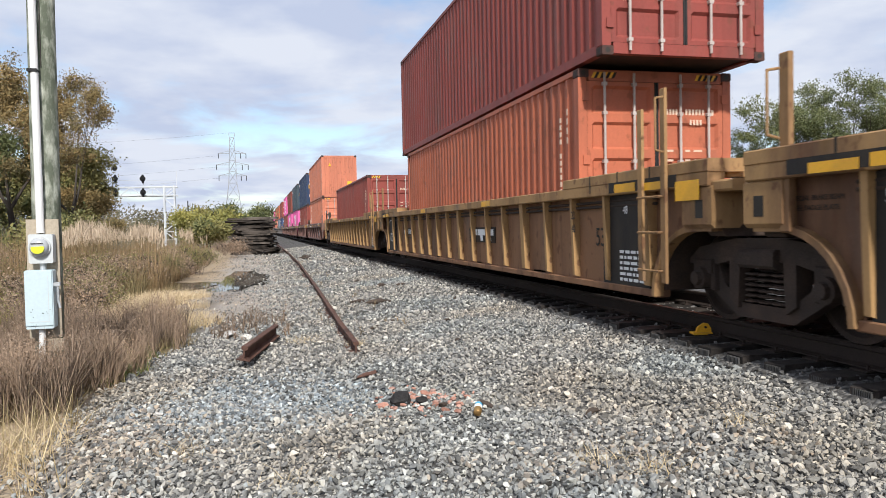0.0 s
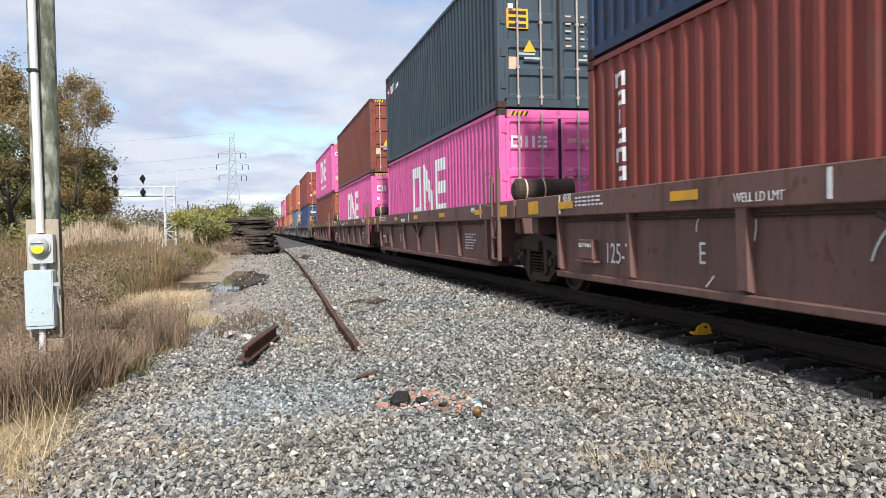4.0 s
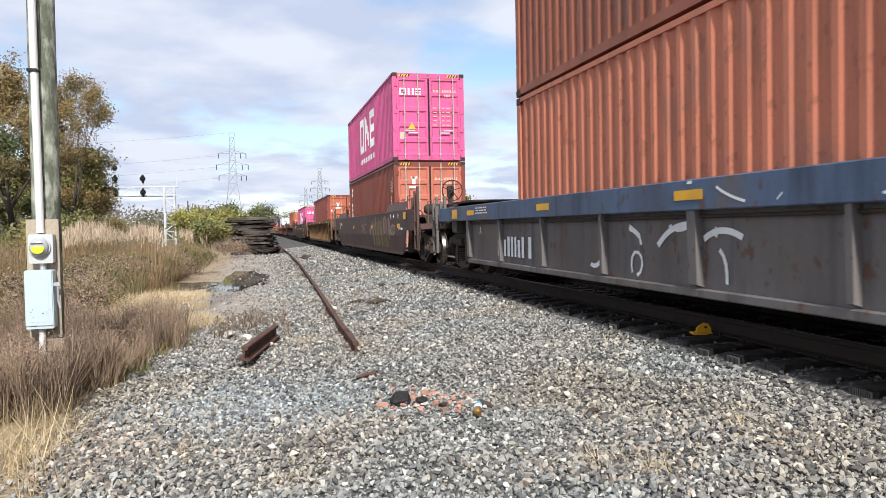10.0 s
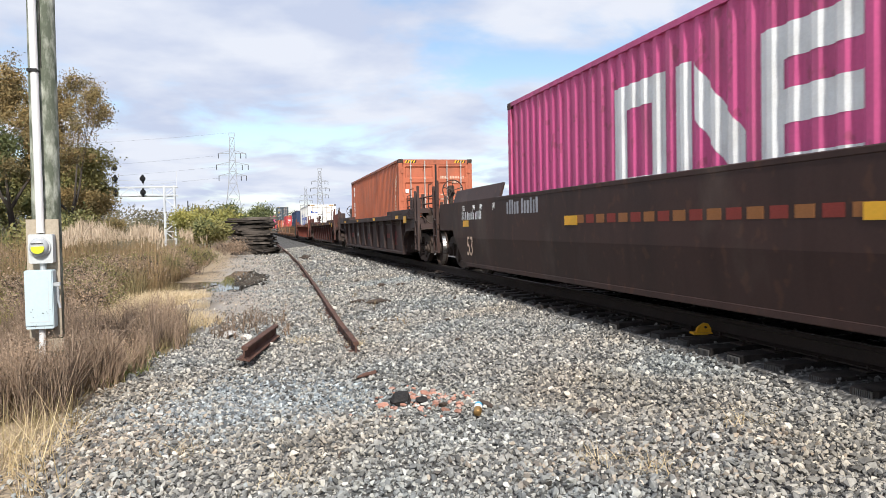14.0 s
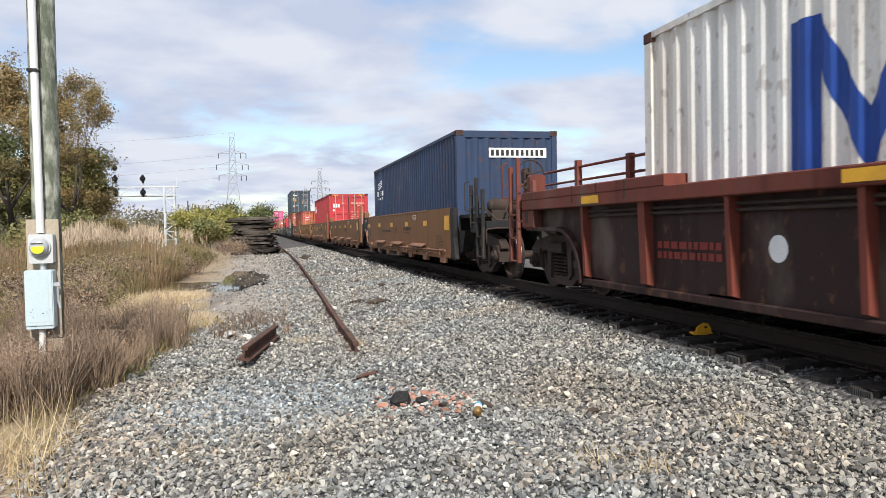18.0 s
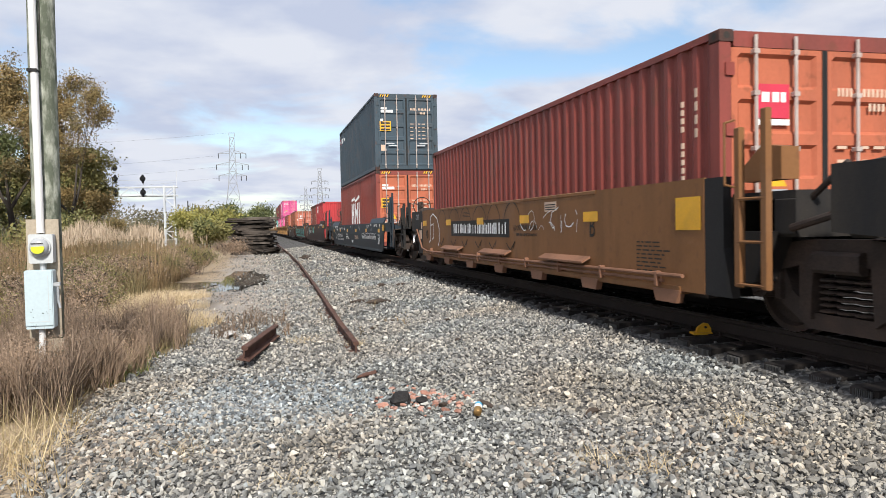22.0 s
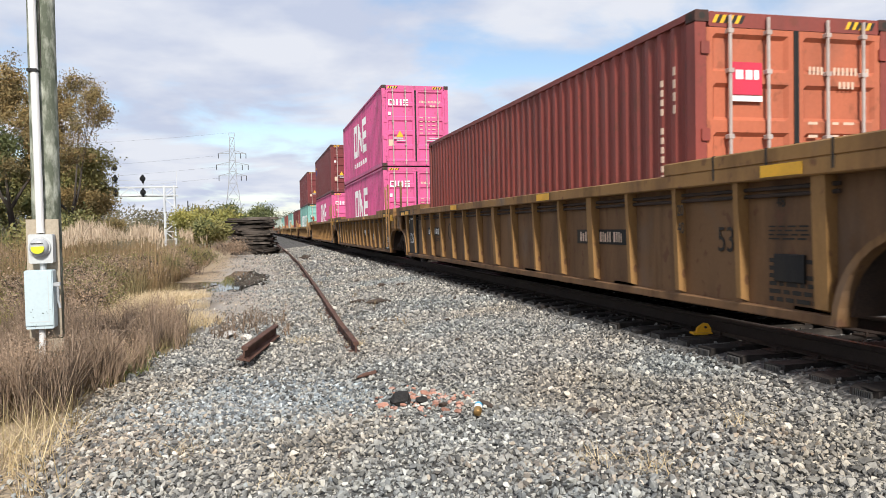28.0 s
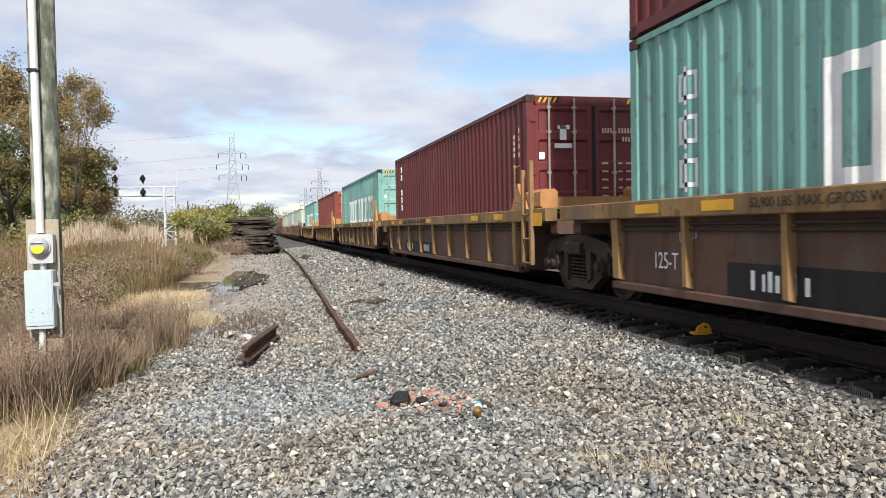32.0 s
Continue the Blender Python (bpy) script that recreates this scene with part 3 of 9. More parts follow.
    if side == "pink":
        side_mark(pink_logo(far - 4.05, 0.97, 2.40), L, WHITE, box, "white block company mark on the pink side")
    if side in ("triton", "tal", "tri", ""):
        side_mark(column_bars(near + 0.66, 0.05, H - 0.6, 0.5, 17) + column_bars(near + 0.40, 0.05, H - 0.5, H - 1.05, 4), L, CREAM, box, "column of pale characters as bars")
    if side == "triton":
        w = []
        for k in range(6):
            z = 2.42 - 0.235 * k
            w += open_frame(far - 0.72, 0.27, z, z + 0.18, 0.055)[k % 2:3 + k % 2] if k not in (2,) else [(far - 0.82, far - 0.89, z, z, z + 0.18, z + 0.18)]
        side_mark(w, L, WHITE, box, "column of white block shapes")
    if side == "hmm":
        q, z = far - 4.35, 0.92
        w = [(q, q - 0.27, z, z, z + 0.95, z + 0.95), (q - 0.75, q - 1.02, z, z, z + 0.95, z + 0.95), (q - 0.27, q - 0.75, z + 0.38, z + 0.38, z + 0.6, z + 0.6)]
        w += [(q - 1.2, q - 1.45, z, z, z + 0.95, z + 0.95), (q - 2.1, q - 2.35, z, z, z + 0.95, z + 0.95), (q - 1.45, q - 1.78, z + 0.65, z + 0.2, z + 0.95, z + 0.5), (q - 1.78, q - 2.1, z + 0.2, z + 0.65, z + 0.5, z + 0.95)]
        w += [(q - 2.5, q - 2.75, z, z, z + 0.95, z + 0.95)]
        w += [(q, q - 1.1, z + 1.06, z + 1.10, z + 1.16, z + 1.24), (q - 1.1, q - 1.5, z + 1.10, z + 0.98, z + 1.24, z + 1.10), (q - 1.5, q - 2.75, z + 0.98, z + 1.14, z + 1.10, z + 1.28)]
        side_mark(w, L, WHITE, box, "large white block company mark")
    if side == "nyk":
        w = bars(far - 1.75, far - 0.72, H - 0.66, H - 0.40, 4) + [(far - 1.8, far - 2.2, H - 0.62, H - 0.60, H - 0.50, H - 0.48)]
        side_mark(w, L, WHITE, box, "white company mark")
        side_mark([(far - 0.16, far - 0.58, H - 0.68, H - 0.64, H - 0.60, H - 0.56), (far - 0.16, far - 0.58, H - 0.50, H - 0.46, H - 0.42, H - 0.38)], L, REDMARK, box, "red bars of a flag")
        side_mark([(far - 0.16, far - 0.58, H - 0.59, H - 0.55, H - 0.51, H - 0.47)], L, WHITE, box)
    if side == "swoosh":
        w = bars(far - 2.0, far - 0.6, 1.88, 2.06, 8) + bars(far - 1.9, far - 0.8, 1.74, 1.82, 11)
        w += [(far - 0.85, far - 1.72, 2.10 + 0.09 * k, 2.22 + 0.09 * k, 2.14 + 0.09 * k, 2.28 + 0.09 * k) for k in range(3)]
        side_mark(w, L, WHITE, box, "white swoosh with blocks")
    if side == "white":
        h = 2.38
        w = [(far - 2.4, far - 2.75, 0.85, 0.85, h, h), (far - 3.75, far - 4.1, 0.85, 0.85, h, h), (far - 2.75, far - 3.25, h - 0.45, 1.05, h, 1.55), (far - 3.25, far - 3.75, 1.05, h - 0.45, 1.55, h)]
        y = far - 4.3
        for wid, hi in ((0.95, 1.85), (0.6, 2.2), (0.8, 1.85), (0.95, 1.85), (0.95, 1.85)):
            w += open_frame(y, wid, 0.85, hi, 0.26)
            y -= wid + 0.22
        side_mark(w, L, BLUEMARK, box, "large dark blue block company mark")
        side_mark(column_bars(near + 1.3, 0.1, H - 0.4, H - 1.1, 5), L, DARKMARK, box)
    if side == "cai":
        z = 1.92
        side_mark([(far - 0.62, far - 0.80, z, z, z + 0.48, z + 0.48), (far - 0.80, far - 1.08, z, z, z + 0.12, z + 0.12), (far - 0.80, far - 1.08, z + 0.36, z + 0.36, z + 0.48, z + 0.48), (far - 1.15, far - 1.32, z, z + 0.22, z + 0.14, z + 0.36), (far - 1.32, far - 1.52, z, z, z + 0.48, z + 0.48), (far - 1.62, far - 1.76, z, z, z + 0.48, z + 0.48)], L, WHITE, box, "white block company mark")
    if side == "teal":
        w = []
        y = far - 3.15
        for i, wid in enumerate((0.62, 0.5, 0.16, 0.55, 0.6, 0, 0.55, 0.55, 0.16, 0.55, 0.55, 0.16, 0.6, 0.6)):
            if wid == 0:
                y -= 0.35
                continue
            if wid < 0.2:
                w.append((y, y - wid, 0.95, 0.95, 2.0, 2.0))
            else:
                w += open_frame(y, wid, 0.95, 2.0, 0.16)[i % 2:]
            y -= wid + 0.08
        side_mark(w, L, WHITE, box, "long row of white block shapes")
        for k in range(3):
            z = 2.0 - 0.46 * k
            side_mark(open_frame(far - 1.0, 0.34, z, z + 0.3, 0.05) + [(far - 1.14, far - 1.20, z - 0.05, z - 0.05, z + 0.36, z + 0.36)], L, WHITE, box)
        side_mark([(near + 1.9, near + 2.2, 1.75, 1.75, 1.76, 2.05)], L, YELLOW, box)
    if side == "corner":
        side_mark([(far - 0.45, far - 0.95, H - 0.62, H - 0.62, H - 0.5, H - 0.5)], L, YELLOW, box)
        side_mark([(far - 0.45, far - 0.95, H - 1.05, H - 1.05, H - 0.7, H - 0.7)], L, BLUEMARK, box, "blue square mark")
    return box


# ---------------------------------------------------------------- well cars
def sideframe_shape(sd):
    """Cast truck side: arched top member, two windows, bearing ends."""
    b = Build()
    xa, xb = sorted((sd * 0.92, sd * 1.09))
    xc, xd = sorted((sd * 0.92, sd * 1.05))
    top = [(-1.16, 0.66), (-1.16, 0.60), (-0.98, 0.60), (-0.72, 0.60), (-0.45, 0.66), (0.45, 0.66), (0.72, 0.60), (0.98, 0.60), (1.16, 0.60), (1.16, 0.66), (0.98, 0.78), (0.50, 0.86), (0.30, 0.88), (-0.30, 0.88), (-0.50, 0.86), (-0.98, 0.78)]
    b.prism(top, "x", xa, xb)
    low = [(-0.92, 0.60), (-0.80, 0.34), (-0.40, 0.11), (0.40, 0.11), (0.80, 0.34), (0.92, 0.60), (0.70, 0.62), (0.60, 0.42), (0.34, 0.25), (-0.34, 0.25), (-0.60, 0.42), (-0.70, 0.62)]
    b.prism(low, "x", xc, xd)
    for s in (-1, 1):
        b.prism([(s * 0.34, 0.2), (s * 0.47, 0.28), (s * 0.47, 0.70), (s * 0.30, 0.70)], "x", xa, xb)
        y = s * 0.89
        b.box(*sorted((sd * 0.9, sd * 1.12)), y - 0.16, y + 0.16, 0.50, 0.66, 0.02)
        b.box(*sorted((sd * 0.9, sd * 1.10)), y - 0.19, y - 0.12, 0.34, 0.62, 0.01)
        b.box(*sorted((sd * 0.9, sd * 1.10)), y + 0.12, y + 0.19, 0.34, 0.62, 0.01)
        b.tube((sd * 0.9, y, 0.46), (sd * 1.17, y, 0.46), 0.125, 0.115, 16)
        b.tube((sd * 1.17, y, 0.46), (sd * 1.22, y, 0.46), 0.075, 0.07, 10)
    b.box(*sorted((sd * 0.95, sd * 1.16)), -0.26, 0.26, 0.60, 0.78, 0.03)
    return b


def spring_shape(sd):
    b = Build()
    for y in (-0.19, 0.0, 0.19):
        for i in range(6):
            z = 0.26 + i * 0.052
            b.lathe([(z, 0.05), (z + 0.012, 0.095), (z + 0.026, 0.095), (z + 0.038, 0.05)], "z", 10)
            for k in range(len(b.v) - 40, len(b.v)):
                v = b.v[k]
                b.v[k] = (v[0] + sd * 1.0, v[1] + y, v[2])
    return b


def wheelset_shape():
    b = Build()
    b.tube((-1.0, 0, 0), (1.0, 0, 0), 0.085, None, 12)
    for sd in (-1, 1):
        prof = [(0.68, 0.1), (0.68, 0.485), (0.71, 0.49), (0.725, 0.462), (0.815, 0.455), (0.82, 0.40), (0.775, 0.37), (0.765, 0.2), (0.83, 0.15), (0.83, 0.09)]
        b.lathe([(sd * a, r) for a, r in prof], "x", 32)
    return b


def wheel_rim_shape(sd):
    b = Build()
    if sd:
        b.lathe([(sd * 0.725, 0.4635), (sd * 0.815, 0.4565)], "x", 32)
    return b


WHEELSETS = []


def truck(parent, y):
    bol = part("truck", cached("truck", lambda: Build().box(-0.93, 0.93, -0.24, 0.24, 0.46, 0.72, 0.04).box(-0.35, 0.35, -0.3, 0.3, 0.7, 0.84, 0.03).box(-0.9, 0.9, 0.5, 0.62, 0.4, 0.5).box(-0.9, 0.9, -0.62, -0.5, 0.4, 0.5), "truck", STEEL), STEEL, parent, "dark cast steel two-axle truck", pose(0, y, 0))
    for sd in (-1, 1):
        part("sideframe", cached(("sf", sd), lambda: sideframe_shape(sd), "sideframe", STEEL), STEEL, bol)
        part("spring_nest", cached(("spr", sd), lambda: spring_shape(sd), "spring_nest", STEEL), STEEL, bol)["kind"] = "stuff"
    for k in (-0.89, 0.89):
        w = part("wheelset", cached("wheelset", wheelset_shape, "wheelset", STEEL), STEEL, bol, "steel wheels on an axle")
        w.matrix_parent_inverse = Matrix.Translation((0, k, 0.46))
        w.data.materials[0] = STEEL
        WHEELSETS.append(w)
        for sd in (-1, 1):
            part("wheel_tread", cached(("tread", sd), lambda: wheel_rim_shape(sd), "wheel_tread", WORN_STEEL, True), WORN_STEEL, bol, "bright worn tread", pose(0, k, 0.46))
    return bol


def ladder(parent, x, y, z0, z1, mat, label="", w=0.36):
    """Two posts with rungs between and a grab iron at the top."""
    first = None
    for yy, top in ((y - w / 2, z1), (y + w / 2, z1 - 0.12)):
        post = part("ladder_post", cached(("lpost", round(top - z0, 3)), lambda: Build().box(-0.03, 0.03, -0.035, 0.035, 0, top - z0, 0.01), "ladder_post", mat), mat, parent, label, pose(x, yy, z0))
        first = first or post
    z = z0 + 0.03
    while z < min(z1 - 0.1, 1.5):
        part("rung", cached(("rung", w), lambda: Build().tube((-0.02, 0, 0), (-0.02, w, 0), 0.014, None, 6), "rung", mat), mat, first, "", pose(0, 0, z - z0))
        z += 0.38
    part("grab_iron", cached(("grab", w), lambda: Build().pipe([(-0.03, 0.03, -0.65), (-0.13, 0.03, -0.63), (-0.13, 0.03, -0.08), (-0.03, 0.03, -0.05)], 0.012), "grab_iron", mat), mat, parent, "", pose(x, y + w / 2, z1))
    return first


def brake_wheel(parent, x, y, z, mat, sideways=False):
    """Spoked wheel on its gear box; sideways: it faces off the car's side."""
    b = Build()
    r = 0.28
    at = (lambda c, s: (x, y + c, z + s)) if sideways else (lambda c, s: (x + c, y, z + s))
    b.pipe([at(r * math.cos(t * math.pi / 9), r * math.sin(t * math.pi / 9)) for t in range(19)], 0.016, 6)
    for t in range(5):
        a = t * 2 * math.pi / 5 + 0.3
        b.tube(at(0, 0), at(r * math.cos(a), r * math.sin(a)), 0.012, None, 6)
    d = (0.14, 0) if sideways else (0, 0.14)
    b.tube((x, y, z), (x + d[0], y + d[1], z), 0.05, None, 10)
    w = part("brake_wheel", b, STEEL, parent, "spoked hand brake wheel")
    cx, cy = x + d[0] * 1.5, y + d[1] * 1.5
    part("brake_stand", Build().box(cx - 0.05, cx + 0.05, cy - 0.05, cy + 0.05, 1.0, z - 0.16, 0.01), STEEL, parent, "dark post of the hand brake")
    part("brake_gear_box", Build().box(cx - 0.08, cx + 0.08, cy - 0.08, cy + 0.08, z - 0.16, z + 0.14, 0.03), mat, parent, "hand brake gear box on its post")
    return w


def reflector(parent, y, z, w, h, x=1.462, mat=None, label=""):
    return part("reflector", cached(("refl", w, h), lambda: Build().box(-0.003, 0.0, -w / 2, w / 2, -h / 2, h / 2), "reflector", mat or YELLOW), mat or YELLOW, parent, label or "yellow reflective patch", pose(-x, y, z))


def panel_bars(parent, y0, y1, z0, z1, rows, mat, x, rng, dense=0.55):
    """A block of small unreadable lettering."""
    b = Build()
    h = (z1 - z0) / rows
    for r in range(rows):
        y = y1
        zt = z1 - r * h
        stop = y0 + (y1 - y0) * rng.uniform(0, 0.25)
        while y > stop:
            w = rng.uniform(0.05, 0.16) if rows > 1 else h * rng.uniform(0.2, 0.42)
            top = zt - (0 if rows > 1 or rng.random() < 0.7 else h * 0.16)
            b.quad((-x, y, zt - h * dense), (-x, y - w, zt - h * dense), (-x, y - w, top), (-x, y, top))
            y -= w + (0.03 if rows > 1 else h * (0.55 if rng.random() < 0.14 else 0.2))
    return tagged(part("small_lettering", b, mat, parent, "small lettering as bars"), kind="stuff")


def graffiti(parent, y0, y1, z0, z1, n, mats, x, rng, width=0.05):
    """Loose sprayed strokes, one mesh a colour."""
    for k, mat in enumerate(mats):
        b = Build()
        for i in range(n):
            y, z = rng.uniform(y0, y1), rng.uniform(z0, z1)
            a = rng.uniform(0, 6.28)
            turn = rng.uniform(-0.9, 0.9)
            w = width * rng.uniform(0.5, 1.4)
            last = None
            for q in range(rng.randint(5, 11)):
                c, s = math.cos(a), math.sin(a)
                l, r = (y - s * w / 2, z + c * w / 2), (y + s * w / 2, z - c * w / 2)
                if min(l[1], r[1]) < z0 - 0.02 or max(l[1], r[1]) > z1 + 0.02 or not y0 < y < y1:
                    last = None
                    a += 2.2
                elif last:
                    xx = -x - 0.001 * k - 0.00004 * i
                    b.quad((xx, *last[0]), (xx, *last[1]), (xx, *r), (xx, *l))
                    last = (l, r)
                else:
                    last = (l, r)
                y += c * 0.09
                z += s * 0.09
                a += turn * rng.uniform(0.3, 1.2)
        if b.v:
            tagged(part("graffiti", b, mat, parent, "sprayed graffiti strokes"), kind="stuff")


STYLE = {
    # chord low, chord high, plate low, plate offset, rib step, clear of the truck centre, soffit over the truck
    "rib": (1.39, 1.53, 0.21, 1.30, 1.05, 1.42, 0.98),
    "rib2": (1.28, 1.44, 0.22, 1.30, 1.60, 1.42, 0.98),
    "chord": (1.16, 1.47, 0.29, 1.34, 2.05, 1.6, 1.10),
    "low": (1.10, 1.30, 0.25, 1.32, 1.55, 1.7, 1.02),
    "smooth": (1.50, 1.56, 0.24, 1.45, 0, 1.15, 0.96),
    "raised": (1.17, 1.22, 0.22, 1.45, 0, 1.15, 0.92),
    "tall": (1.34, 1.39, 0.22, 1.45, 0, 1.15, 1.04),
    "plain": (1.42, 1.47, 0.34, 1.45, 0, 1.45, 0.95),
}


FOLD, TAPER = 0.80, 0.07


def skin(z, bot=0.23):
    """How far a folded side stands from the centre line: upright above the fold, leaning in below it."""
    return 1.45 - TAPER * min(1.0, max(0.0, (FOLD - z) / (FOLD - bot)))


def hug(car):
    """Moves markings below the fold on to the leaning lower plate."""
    for ob in car.children:
        if ob.name.split(".")[0] == "lettering" and ob.matrix_basis.translation.x < -1.44:
            ob.matrix_basis.translation.x += 1.45 - skin(ob.matrix_basis.translation.z + max(v.co.y for v in ob.data.vertices))
        elif ob.name.split(".")[0] in ("small_lettering", "graffiti", "emblem") and ob.data.users == 1:
            for v in ob.data.vertices:
                if v.co.x < -1.44:
                    v.co.x += 1.45 - skin(v.co.z)


def cut(pts, z, above):
    """The part of an outline in (y, z) above or below a level."""
    out = []
    for (ya, za), (yb, zb) in zip(pts, pts[1:] + pts[:1]):
        ina, inb = (za >= z, zb >= z) if above else (za <= z, zb <= z)
        if ina:
            out.append((ya, za))
        if ina != inb:
            out.append((ya + (yb - ya) * (z - za) / (zb - za), z))
    return out


def sprayed(b, pts, lift):
    """A flat sprayed shape that bends with the folded side."""
    for above in (True, False):
        half_shape = cut(pts, FOLD, above)
        if len(half_shape) > 2:
            b.quad(*[(-skin(z) - lift, y, z) for y, z in half_shape])


def arch(half, w, bot, soffit, sg):
    """The curve by which the side clears the truck, from the bottom up."""
    a = (half - 0.62) - w
    return [(sg * (w + a * (1 - math.cos(t))), bot + 0.02 + (soffit - bot - 0.02) * math.sin(t)) for t in np.linspace(0, math.pi / 2, 9)]


def arch_strip(pts, x0, x1, th=0.03):
    """A flange of one piece along the arch."""
    b = Build()
    n = len(pts)
    for i, (y, z) in enumerate(pts):
        p, q = pts[max(i - 1, 0)], pts[min(i + 1, n - 1)]
        d = Vector((q[0] - p[0], q[1] - p[1])).normalized() * th
        b.v += [(x0, y + d.y, z - d.x), (x1, y + d.y, z - d.x), (x1, y - d.y, z + d.x), (x0, y - d.y, z + d.x)]
        if i:
            k = 4 * i
            b.f += [[k - 4 + j, k - 4 + (j + 1) % 4, k + (j + 1) % 4, k + j] for j in range(4)]
    b.f += [[3, 2, 1, 0], [4 * n - 4, 4 * n - 3, 4 * n - 2, 4 * n - 1]]
    return b


def well_car(style, n, f, chord, plate, label, near_end=False, far_end=False, far_truck=False, rng=None, black=False, post=None):
    """One well unit between truck centres n and f along the train. Local origin on the rail top, midway."""
    half = (f - n) / 2
    lo, hi, bot, off, step, clear, soffit = STYLE[style]
    cm, pm = WELL[chord], WELL[plate]
    qm = WELL[post] if post else cm
    em = BLACK if style == "plain" else STEEL if style == "rib" else pm                # end gear
    car = empty("well_car", pose(TRACK, (n + f) / 2, 0), label, "rail car", "well cars of the train")
    w = half - clear                      # half length of the deep well
    reach = {-1: half + (0.62 if near_end else -0.06 if style == "chord" else -0.28), 1: half + (0.62 if far_end else -0.06 if style == "chord" else -0.28)}
    ya, yb = -reach[-1], reach[1]
    for sd in (-1, 1):
        a, c = sorted((sd * 1.46, sd * 1.27))
        key = (style, chord, plate, round(half, 2), near_end, far_end, sd)
        if step:
            part("top_chord", cached((key, 0), lambda: Build().box(a, c, ya, yb, lo, hi, 0.012), "top_chord", cm), cm, car)
            def plate_shape():
                near, far = arch(half, w, bot, soffit, -1), arch(half, w, bot, soffit, 1)
                if style in ("chord", "low"):
                    near, far = [(-w, bot + 0.02), (-w, lo)], [(w, bot + 0.02), (w, lo)]
                    pts = near[::-1] + far
                else:
                    pts = [(ya + 0.02, lo), (ya + 0.02, soffit)] + near[::-1] + far + [(yb - 0.02, soffit), (yb - 0.02, lo)]
                return Build().prism(pts, "x", *sorted((sd * off, sd * (off - 0.025))))
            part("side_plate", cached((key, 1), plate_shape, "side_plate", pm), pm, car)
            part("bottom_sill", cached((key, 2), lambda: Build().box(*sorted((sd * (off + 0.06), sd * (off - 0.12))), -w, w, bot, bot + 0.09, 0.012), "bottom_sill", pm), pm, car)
            if style.startswith("rib"):
                for sg in (-1, 1):
                    part("arch_flange", cached((key, "af", sg), lambda: arch_strip(arch(half, w, bot, soffit, sg) + [(sg * (reach[sg] - 0.03), soffit)], *sorted((sd * (off + 0.10), sd * (off - 0.02)))), "arch_flange", pm if style == "rib2" else cm), pm if style == "rib2" else cm, car)
                    part("end_casting", cached((key, "ec", sg), lambda: Build().box(*sorted((sd * 1.445, sd * 1.1)), *sorted((sg * (reach[sg] - 0.46), sg * (reach[sg] + 0.04))), soffit, lo + 0.02, 0.04), "end_casting", cm), cm, car, "block casting with a square lifting hole")
                    part("end_deck", cached((key, "ed", sg), lambda: Build().box(*sorted((sd * 1.463, sd * 1.02)), *sorted((sg * (half - 3.72), sg * (reach[sg] + 0.01))), hi - 0.006, hi + 0.125, 0.012), "end_deck", cm), cm, car, "raised deck rail over the end")
                    if sd < 0:
                        part("deck_joint", cached((key, "dj", sg), lambda: [b := Build()] and [b.box(-1.4655, -1.44, sg * (half - u) - 0.012, sg * (half - u) + 0.012, hi - 0.10, hi + 0.1275) for u in (1.35, 2.1, 2.85)] and b, "deck_joint", DARKMARK), DARKMARK, car)["kind"] = "stuff"
                        part("lifting_hole", cached((key, "lh", sg), lambda: Build().box(-1.4465, -1.43, *sorted((sg * (reach[sg] - 0.23), sg * (reach[sg] - 0.10))), soffit + 0.1, soffit + 0.28), "lifting_hole", DARKMARK), DARKMARK, car)
            k = max(2, round(2 * w / step))
            for i in range(k + 1):
                y = -w + 0.14 + (2 * w - 0.28) * i / k
                wide = 0.07 if i % 4 else 0.15
                part("rib", cached((style, plate, wide, sd, qm.name), lambda: Build().prism([(sd * (off - 0.01), bot + 0.10), (sd * (off + 0.085), bot + 0.13), (sd * (off + (0.12 if style.startswith("rib") else 0.10)), lo), (sd * (off - 0.01), lo)], "y", -wide / 2, wide / 2), "rib", qm), qm, car, "", pose(0, y, 0))
            for zz in ((lo - 0.07, lo - 0.13) if style != "chord" else (lo - 0.06,)):
                part("inner_pipe", cached((key, 3, zz), lambda: Build().tube((sd * (off + 0.035), -w, zz), (sd * (off + 0.035), w, zz), 0.018, None, 8), "inner_pipe", STEEL), STEEL, car)
        else:
            up = {"smooth": 0.26, "tall": 0.20, "raised": 0.18, "plain": 0.0}[style]
            if style == "plain":
                pts = [(-w - 0.12, bot), (w - 0.23, bot), (w - 0.23, hi), (-w - 0.12, hi)]
            else:
                pts = [(-w - 0.02, bot + 0.06), (-w + 0.3, bot), (w - 0.3, bot), (w + 0.02, bot + 0.06), (half - 0.55, soffit), (yb, soffit), (yb, hi), (ya, hi), (ya, soffit), (-half + 0.55, soffit)]
            def smooth_plate():
                if style == "plain":
                    return Build().prism(pts, "x", *sorted((sd * off, sd * (off - 0.03))))
                b = Build().prism(cut(pts, FOLD, False), "x", *sorted((sd * off, sd * (off - 0.03))))
                b.v = [(x - sd * (1.45 - skin(z)), y, z) for x, y, z in b.v]
                return b.prism(cut(pts, FOLD, True), "x", *sorted((sd * off, sd * (off - 0.03))))
            part("side_plate", cached((key, 1), smooth_plate, "side_plate", pm), pm, car)
            part("top_chord", cached((key, 0), lambda: Build().box(*sorted((sd * (off + 0.008), sd * 1.27)), -half + 3.7, half - 3.7, lo, hi + 0.005, 0.01), "top_chord", cm), cm, car)
